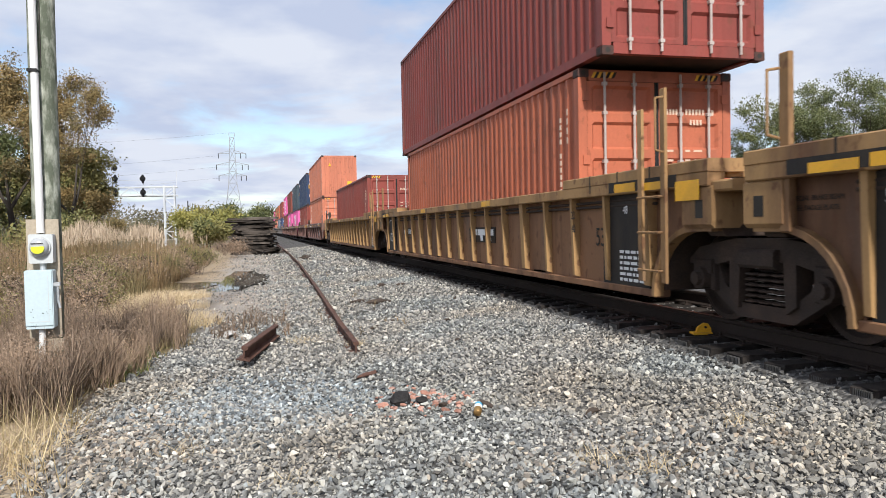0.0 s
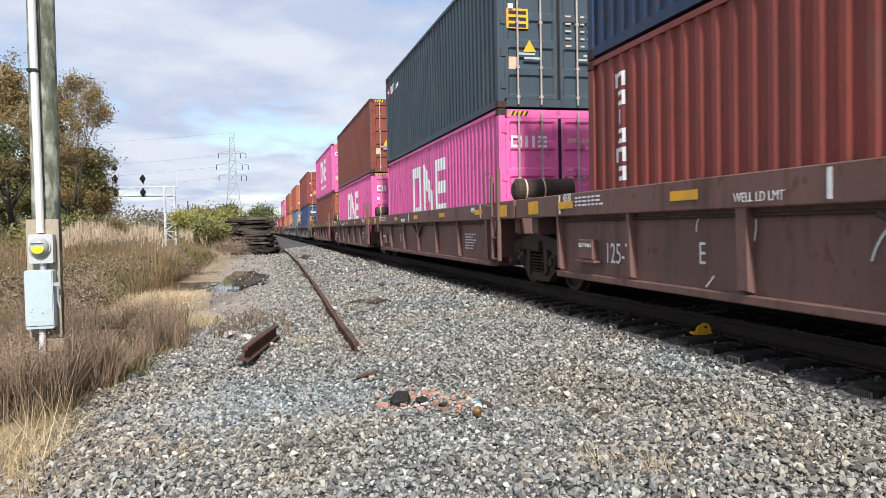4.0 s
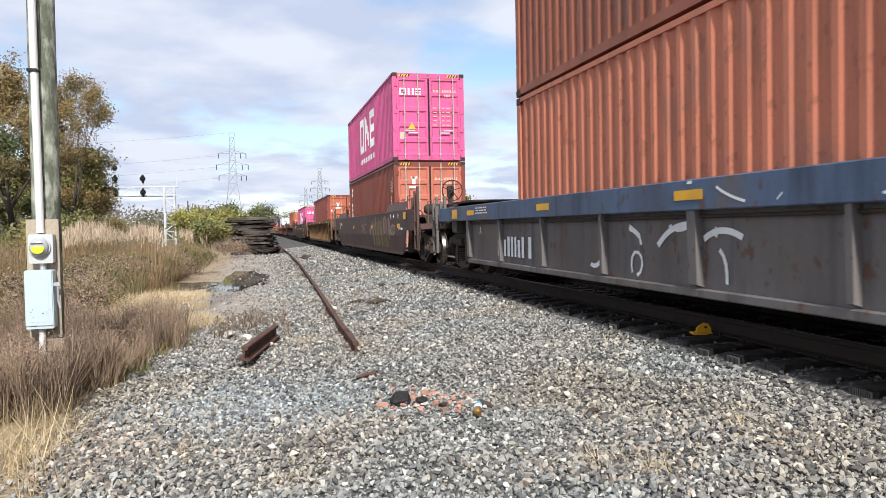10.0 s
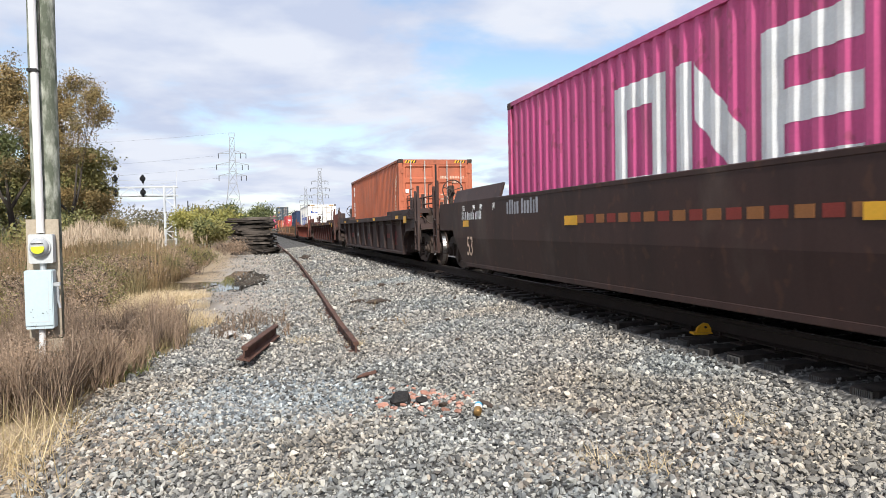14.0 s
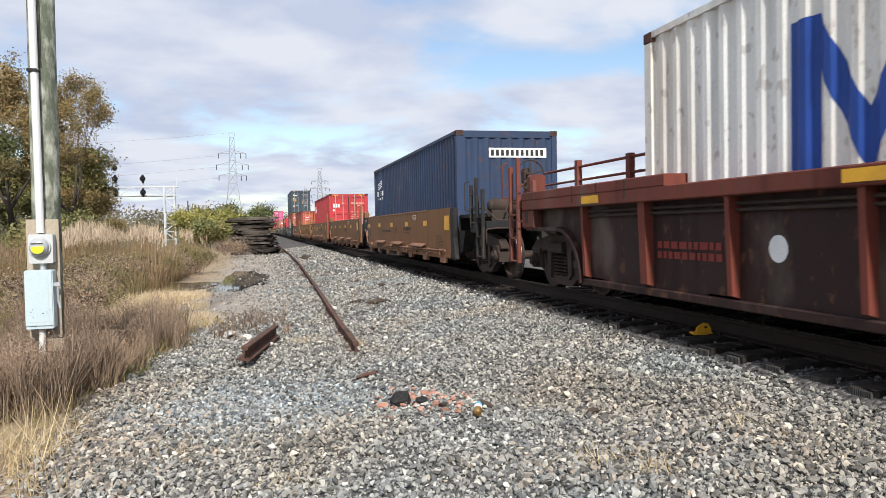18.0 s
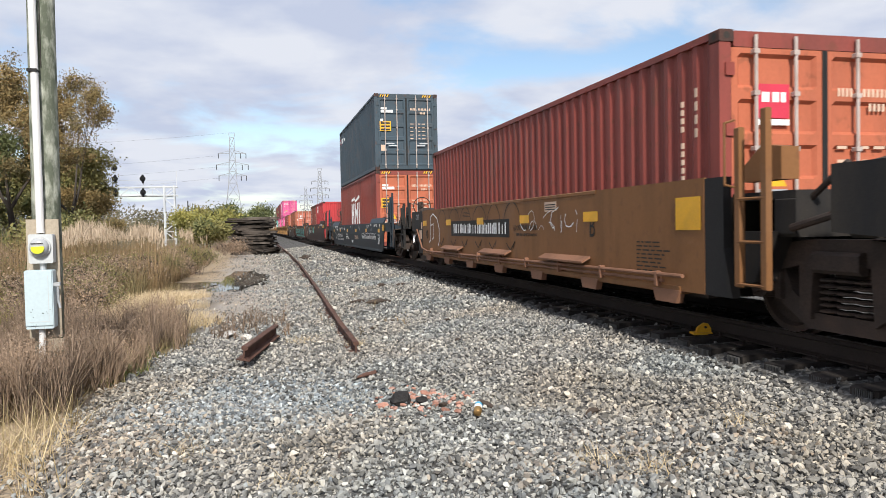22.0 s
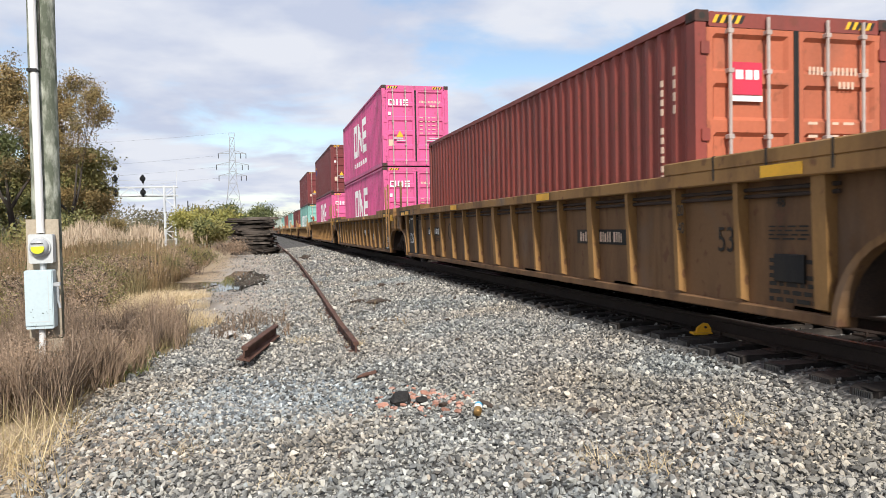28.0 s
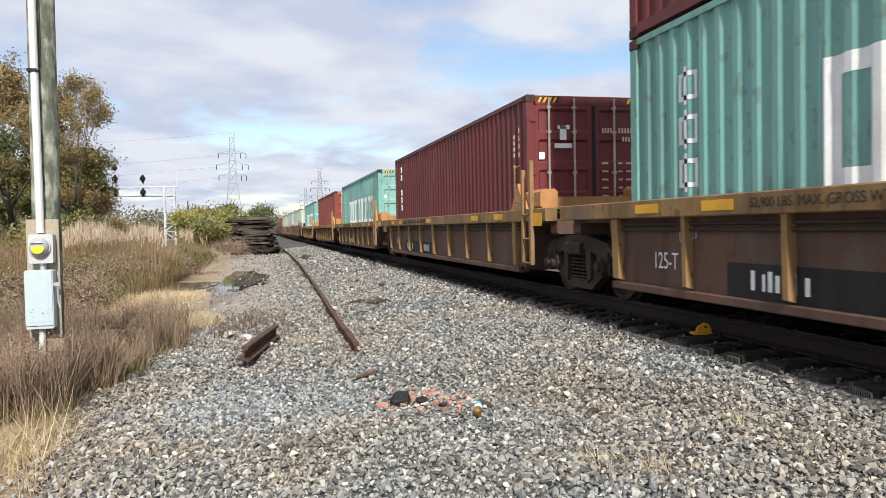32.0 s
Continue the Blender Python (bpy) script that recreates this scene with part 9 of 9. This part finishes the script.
    for i, (x, y) in enumerate(((-4.1, 10.6), (-4.6, 11.8), (-3.9, 12.6))):
        tree("field_bush", x, y, 0.85, 280 + i, LEAF_YELLOW, "yellow-green leafy bush behind the pole", 3800, 0.02, 3, 0.8, 0.05, 0.2, 7, squash=0.9, low=0.05)
    for i, (x, y, h) in enumerate(((-12.5, 35, 3.4), (-9.6, 37, 2.9), (-14.5, 33, 3.6), (-9.0, 40, 3.0))):
        tree("shrub", x, y, h, 20 + i, (LEAF_DARK, LEAF_OLIVE)[i % 2], "dark tangled shrub under the trees", 11000, 0.075, 3, 0.75, 0.14, 0.45, 4, reach=(1.8, 1.6), low=0.05)
    # shrubs near the tie pile
    for i, (x, y, h, m) in enumerate(((-5.6, 82, 4.3, LEAF_YELLOW), (-4.3, 86, 4.7, LEAF_OLIVE), (-3.0, 92, 5.2, LEAF_DARK), (-6.8, 90, 3.4, LEAF_OLIVE), (-1.2, 104, 5.4, LEAF_GREY), (-4.6, 76, 3.0, LEAF_OLIVE))):
        tree("shrub" if h < 4 else "bushy_tree", x, y, h, 40 + i, m, "yellow-green bushy growth beyond the tie pile", 7000, 0.13, 3, 0.7, 0.14, 0.55, 4)
    tree("shrub", -1.7, 45.0, 1.2, 47, WEED, "low brown leafless bush beside the tie pile", 5000, 0.03, 3, 0.8, 0.08, 0.3, 6)
    # beyond the train
    tree("tree", 28.4, 34.0, 8.7, 61, LEAF_GREY, "broad dull-green tree with an umbrella crown", 36000, 0.05, 6, 0.52, 0.2, 0.26, 2, 0.42, 0.45, 0.0, reach=(4.6, 4.0), low=0.5)
    tree("tree", 32.2, 33.6, 10.0, 62, LEAF_GREY, "tall dull-green tree with open spreading limbs", 36000, 0.05, 6, 0.48, 0.2, 0.26, 2, 0.4, 0.45, 0.0, reach=(4.2, 4.2), low=0.48)
    tree("tree", 36.9, 33.0, 10.2, 63, LEAF_OLIVE, "tall green tree with browning outer leaves", 30000, 0.06, 6, 0.48, 0.2, 0.28, 2, 0.36, 0.45, 0.0, reach=(4.2, 4.2), low=0.42)
    tree("tree", 41.5, 35.0, 10.0, 64, LEAF_OLIVE, "tall olive-green tree beyond the train", 20000, 0.075, 6, 0.45, 0.2, 0.4, 2, 0.36, 0.5, 0.0, reach=(4, 4), low=0.3)
    tree("shrub", 24.2, 36.5, 3.7, 65, LEAF_YELLOW, "yellow-green feathery shrub below the trees", 6000, 0.045, 4, 0.5, 0.1, 0.3, 6)
    tree("shrub", 26.3, 35.5, 3.9, 66, LEAF_YELLOW, "yellow-green feathery shrub below the trees", 6000, 0.045, 4, 0.5, 0.1, 0.3, 6)
    tree("tree", 39.5, 92, 6.2, 67, LEAF_DARK, "small dark conical tree far behind the track", 6000, 0.14, 4, 0.35, 0.16, 0.4, 1)
    tree("bushy_tree", 50.0, 84, 5.6, 68, LEAF_YELLOW, "pale yellow bush far behind the track", 6000, 0.14, 4, 0.6, 0.16, 0.5, 3)
    tree("bushy_tree", 29.0, 104, 6.5, 69, LEAF_OLIVE, "round green tree far behind the track", 7000, 0.16, 4, 0.6, 0.16, 0.7, 3)
    tree("bushy_tree", 33.0, 96, 5.0, 70, LEAF_AUTUMN, "thin bare tree far behind the track", 2500, 0.12, 4, 0.6, 0.12, 0.5, 2)
    # low woods along the horizon
    rng = np.random.default_rng(3)
    def belt(name, xa, xb, ya, yb, hmax, n, mat, label):
        cx, cy = rng.uniform(xa, xb, 240), rng.uniform(ya, yb, 240)
        ch = rng.uniform(0.45, 1.0, 240) * hmax
        i = rng.integers(0, 240, n)
        t = rng.random(n)
        spread = 0.32 * ch[i] * np.sqrt(1 - (2 * t - 1) ** 2) + 0.3
        pos = np.stack([cx[i] + rng.normal(0, 1, n) * spread, cy[i] + rng.normal(0, 1, n) * spread, t * ch[i] - 0.8], -1)
        v, f = leaf_cloud(pos, np.full(n, 0.35), rng)
        stuff(name, v, f, mat, label, "woods")
    belt("far_woods", -90, -12, 180, 320, 9.5, 30000, leaf_material("far_olive_woods", (0.06, 0.065, 0.035), (0.20, 0.16, 0.09)), "low belt of olive and brown woods at the horizon")
    belt("far_woods", -12, 26, 330, 470, 12.0, 16000, leaf_material("far_green_woods", (0.05, 0.065, 0.035), (0.14, 0.15, 0.08)), "distant green woods behind the line")
    belt("far_woods", 30, 260, 180, 330, 8.5, 26000, leaf_material("far_brown_woods", (0.07, 0.065, 0.04), (0.20, 0.17, 0.09)), "low distant woods beyond the train")


meadow()
weeds()
reeds()
woods()


# ---------------------------------------------------------------- ballast stones
def stone_material(name, source, output, tint=(1.0, 0.975, 0.915)):
    """Broken limestone and trap rock: a tone for each stone, dusty and bluish spreads, fine grain."""
    m = bpy.data.materials.new(name)
    m.use_nodes = True
    nt = m.node_tree
    N, L = nt.nodes.new, nt.links.new
    bs = nt.nodes["Principled BSDF"]
    bs.inputs["Roughness"].default_value = 0.85
    src, ramp = N(source), N("ShaderNodeValToRGB")
    els = ramp.color_ramp.elements
    els[0].position, els[0].color = 0.0, (0.10, 0.098, 0.095, 1)
    els[1].position, els[1].color = 1.0, (0.78, 0.76, 0.72, 1)
    for at, c in ((0.22, (0.19, 0.192, 0.195, 1)), (0.55, (0.34, 0.338, 0.33, 1)), (0.8, (0.46, 0.44, 0.41, 1)), (0.93, (0.56, 0.54, 0.50, 1))):
        e = els.new(at)
        e.color = c
    L(src.outputs[output], ramp.inputs["Fac"])
    geo = N("ShaderNodeNewGeometry")

    def spread(scale, lo, hi, amount, colour, before, seed):
        mp, nz, r, mx, sc = N("ShaderNodeMapping"), N("ShaderNodeTexNoise"), N("ShaderNodeMapRange"), N("ShaderNodeMix"), N("ShaderNodeMix")
        mp.inputs["Location"].default_value = (seed, seed * 0.7, 0)
        L(geo.outputs["Position"], mp.inputs["Vector"]); L(mp.outputs[0], nz.inputs["Vector"])
        nz.inputs["Scale"].default_value, nz.inputs["Detail"].default_value = scale, 4.0
        r.inputs["From Min"].default_value, r.inputs["From Max"].default_value, r.inputs["To Max"].default_value = lo, hi, amount
        L(nz.outputs["Fac"], r.inputs["Value"])
        mx.data_type, mx.blend_type = "RGBA", "MULTIPLY"
        mx.inputs["B"].default_value = (*colour, 1)
        L(r.outputs["Result"], mx.inputs["Factor"]); L(before, mx.inputs["A"])
        return mx.outputs["Result"]

    c = spread(0.55, 0.50, 0.70, 0.6, (1.10, 0.97, 0.82), ramp.outputs["Color"], 3.0)
    c = spread(0.45, 0.48, 0.66, 0.8, (0.88, 0.99, 1.08), c, 11.3)
    c = spread(30.0, 0.35, 0.75, 1.0, (0.62, 0.60, 0.58), c, 0.0)
    tn = N("ShaderNodeMix")
    tn.data_type, tn.blend_type = "RGBA", "MULTIPLY"
    tn.inputs["Factor"].default_value, tn.inputs["B"].default_value = 1.0, (*tint, 1)
    L(c, tn.inputs["A"])
    L(tn.outputs["Result"], bs.inputs["Base Color"])
    bn, b = N("ShaderNodeTexNoise"), N("ShaderNodeBump")
    bn.inputs["Scale"].default_value = 90.0
    L(geo.outputs["Position"], bn.inputs["Vector"]); L(bn.outputs["Fac"], b.inputs["Height"])
    b.inputs["Strength"].default_value, b.inputs["Distance"].default_value = 0.25, 0.006
    L(b.outputs[0], bs.inputs["Normal"])
    return m


STONE = stone_material("crushed_stone", "ShaderNodeNewGeometry", "Random Per Island")
BLUE_STONE = stone_material("blue_crushed_stone", "ShaderNodeNewGeometry", "Random Per Island", (0.90, 0.99, 1.05))
DUSTY_STONE = stone_material("dusty_crushed_stone", "ShaderNodeNewGeometry", "Random Per Island", (1.0, 0.86, 0.72))
STONE_ONE = stone_material("crushed_stone_piece", "ShaderNodeObjectInfo", "Random")


def stone_shapes(k):
    """Angular low-sided stones as arrays of corners and triangles."""
    out = []
    rng = random.Random(77)
    for _ in range(k):
        bm = bmesh.new()
        for _ in range(9):
            v = Vector((rng.gauss(0, 1), rng.gauss(0, 1), rng.gauss(0, 1))).normalized() * rng.uniform(0.8, 1.0)
            bm.verts.new((v.x, v.y * 0.78, v.z * 0.62))
        r = bmesh.ops.convex_hull(bm, input=bm.verts)
        bmesh.ops.delete(bm, geom=[g for g in r["geom_interior"] if isinstance(g, bmesh.types.BMVert)], context="VERTS")
        bmesh.ops.triangulate(bm, faces=bm.faces)
        bm.verts.index_update()
        out.append((np.array([tuple(v.co) for v in bm.verts]), np.array([[q.index for q in f.verts] for f in bm.faces])))
        bm.free()
    return out


SHAPES = stone_shapes(14)


def turned(n, rng):
    """Random turns, mostly lying flat."""
    q = rng.normal(0, 1, (n, 4)) * np.array([1.0, 0.5, 0.5, 1.0])
    q /= np.linalg.norm(q, axis=1)[:, None]
    w, x, y, z = q.T
    return np.stack([1 - 2 * (y * y + z * z), 2 * (x * y - z * w), 2 * (x * z + y * w), 2 * (x * y + z * w), 1 - 2 * (x * x + z * z), 2 * (y * z - x * w), 2 * (x * z - y * w), 2 * (y * z + x * w), 1 - 2 * (x * x + y * y)], -1).reshape(n, 3, 3)


def strew(name, pos, size, rng, mat, label):
    vs, fs, k = [], [], 0
    kind = rng.integers(0, len(SHAPES), len(pos))
    for i, (v, f) in enumerate(SHAPES):
        p, s = pos[kind == i], size[kind == i]
        R = turned(len(p), rng)
        w = np.einsum("nij,vj->nvi", R, v) * s[:, None, None] + p[:, None, :]
        vs.append(w.reshape(-1, 3))
        fs.append((f[None] + (np.arange(len(p)) * len(v))[:, None, None]).reshape(-1, 3) + k)
        k += len(p) * len(v)
    return tagged(new(name, raw_mesh(name, np.concatenate(vs), np.concatenate(fs), mat)), label, "gravel", kind="stuff")


def ballast():
    rng = np.random.default_rng(42)

    def spots(n, ya, yb, xa=-2.2, xb=4.24, thin=True):
        y = rng.uniform(ya, yb, n)
        x = rng.uniform(xa, xb, n)
        left = gravel_edge(y) + rng.normal(0, 0.16, n)
        if thin and ya > 11:
            left = np.where(y > 13.5, 0.55 + rng.normal(0, 0.55, n) - 0.9 * (rng.random(n) < 0.12), gravel_edge(y) + np.abs(rng.normal(0, 0.5, n)))
        ok = (x > left) & (x < 0.78 * y + 1.5)
        return x[ok], y[ok]

    def lay(name, n, ya, yb, s0, s1, label, lift=0.32, **kw):
        x, y = spots(n, ya, yb, **kw)
        r = rng.random(len(x))
        s = (s0 + (s1 - s0) * r ** 1.6) * np.where(rng.random(len(x)) < 0.10, 1.4, 1.0)
        up = np.where(rng.random(len(x)) < 0.28, rng.uniform(0.55, 1.15, len(x)), rng.uniform(-0.35, 0.35, len(x)))
        return strew(name, np.stack([x, y, ground_z(x, y) + s * up], -1), s, rng, STONE, label)

    lay("ballast_stones", 52000, 2.7, 7.0, 0.014, 0.034, "loose grey crushed stone ballast in the foreground")
    lay("ballast_stones", 40000, 7.0, 12.0, 0.016, 0.036, "loose grey crushed stone ballast")
    lay("ballast_stones", 32000, 12.0, 24.0, 0.024, 0.050, "loose grey crushed stone ballast along the track")
    lay("ballast_stones", 16000, 24.0, 60.0, 0.04, 0.075, "distant grey crushed stone ballast along the track")
    # a spill of newer bluish stone, and dusty brown stone by the grass
    for name, mat, cx, cy, rx, ry, n, label in (("blue_stones", BLUE_STONE, -0.1, 6.9, 0.75, 0.85, 3400, "spill of newer bluish crushed stone"), ("dusty_stones", DUSTY_STONE, -1.1, 5.6, 0.4, 0.8, 1500, "dusty brown crushed stone beside the grass"), ("dusty_stones", DUSTY_STONE, 2.3, 4.3, 0.8, 0.5, 500, "scattered dusty brown crushed stone")):
        x, y = rng.normal(cx, rx * 0.7, n), rng.normal(cy, ry * 0.7, n)
        ok = x > gravel_edge(y) - 0.1
        x, y = x[ok], y[ok]
        s = rng.uniform(0.016, 0.038, len(x))
        strew(name, np.stack([x, y, ground_z(x, y) + s * rng.uniform(0.15, 0.75, len(x))], -1), s, rng, mat, label)
    # fine stones trodden into the path
    x, y = rng.uniform(-1.9, 1.4, 7000), rng.uniform(12.5, 46.0, 7000)
    ok = (x > gravel_edge(y)) & ~((np.abs(x + 0.35) < 0.85) & (np.abs(y - 26.9) < 4.6))
    x, y = x[ok], y[ok]
    s = rng.uniform(0.010, 0.034, len(x))
    strew("path_stones", np.stack([x, y, ground_z(x, y) + s * rng.uniform(-0.1, 0.6, len(x))], -1), s, rng, DUSTY_STONE, "small pale stones trodden into the sandy path")
    # between and over the ties, coloured darker for the shade under the train
    x, y = rng.uniform(4.1, 7.2, 15000), rng.uniform(3.0, 34.0, 15000)
    s = rng.uniform(0.018, 0.04, len(x))
    on = np.abs(((y - 4.57 + 0.2475) % 0.495) - 0.2475) > 0.11
    ok = (on | (x < 4.30)) & (np.abs(np.abs(x - TRACK) - 0.7545) > 0.1)
    x, y, s = x[ok], y[ok], s[ok]
    z = -0.232 + rng.uniform(-0.035, 0.02, len(x)) - 0.06 * smooth(4.45, 4.2, x)
    strew("ballast_stones", np.stack([x, y, z], -1), s, rng, material("shaded_crushed_stone", (0.14, 0.132, 0.122), 0.9, 0, 0.2, 30, (0.05, 0.045, 0.04), 0.6, 0, 0.5, 120, island=0.6), "ballast between the ties, coloured darker for the train's shade")
    # the nearest stones, one by one
    made = []
    for i, (v, f) in enumerate(SHAPES):
        me = raw_mesh("stone", v, f, STONE_ONE)
        made.append(me)
    x, y = spots(420, 2.9, 4.6, -1.3, 3.4)
    for i in range(min(290, len(x))):
        s = float(rng.uniform(0.026, 0.05))
        ob = part("stone", made[i % len(made)], STONE_ONE, GROUND, "", pose(float(x[i]), float(y[i]), float(ground_z(x[i], y[i])) + s * 0.5, float(rng.normal(0, 18)), float(rng.normal(0, 18)), float(rng.uniform(0, 360))))
        ob.scale = (s, s, s)


ballast()


# ---------------------------------------------------------------- movement
def motions():
    """The whole train rolls by at one speed; its wheels turn with it."""
    for thing in MOVING:
        here = thing.matrix_basis.copy()
        walk(thing, [(0.0, here), (CLIP, Matrix.Translation((0, -SPEED * CLIP, 0)) @ here)])
    steps = int(CLIP * FPS) + 1
    first = WHEELSETS[0]
    walk(first, [(k / FPS, Matrix.Rotation(SPEED * (k / FPS) / 0.46, 4, "X")) for k in range(steps)])
    rolling = first.animation_data
    for other in WHEELSETS[1:]:
        other.rotation_mode = "QUATERNION"
        keys = other.animation_data_create()
        keys.action, keys.action_slot = rolling.action, rolling.action_slot


motions()
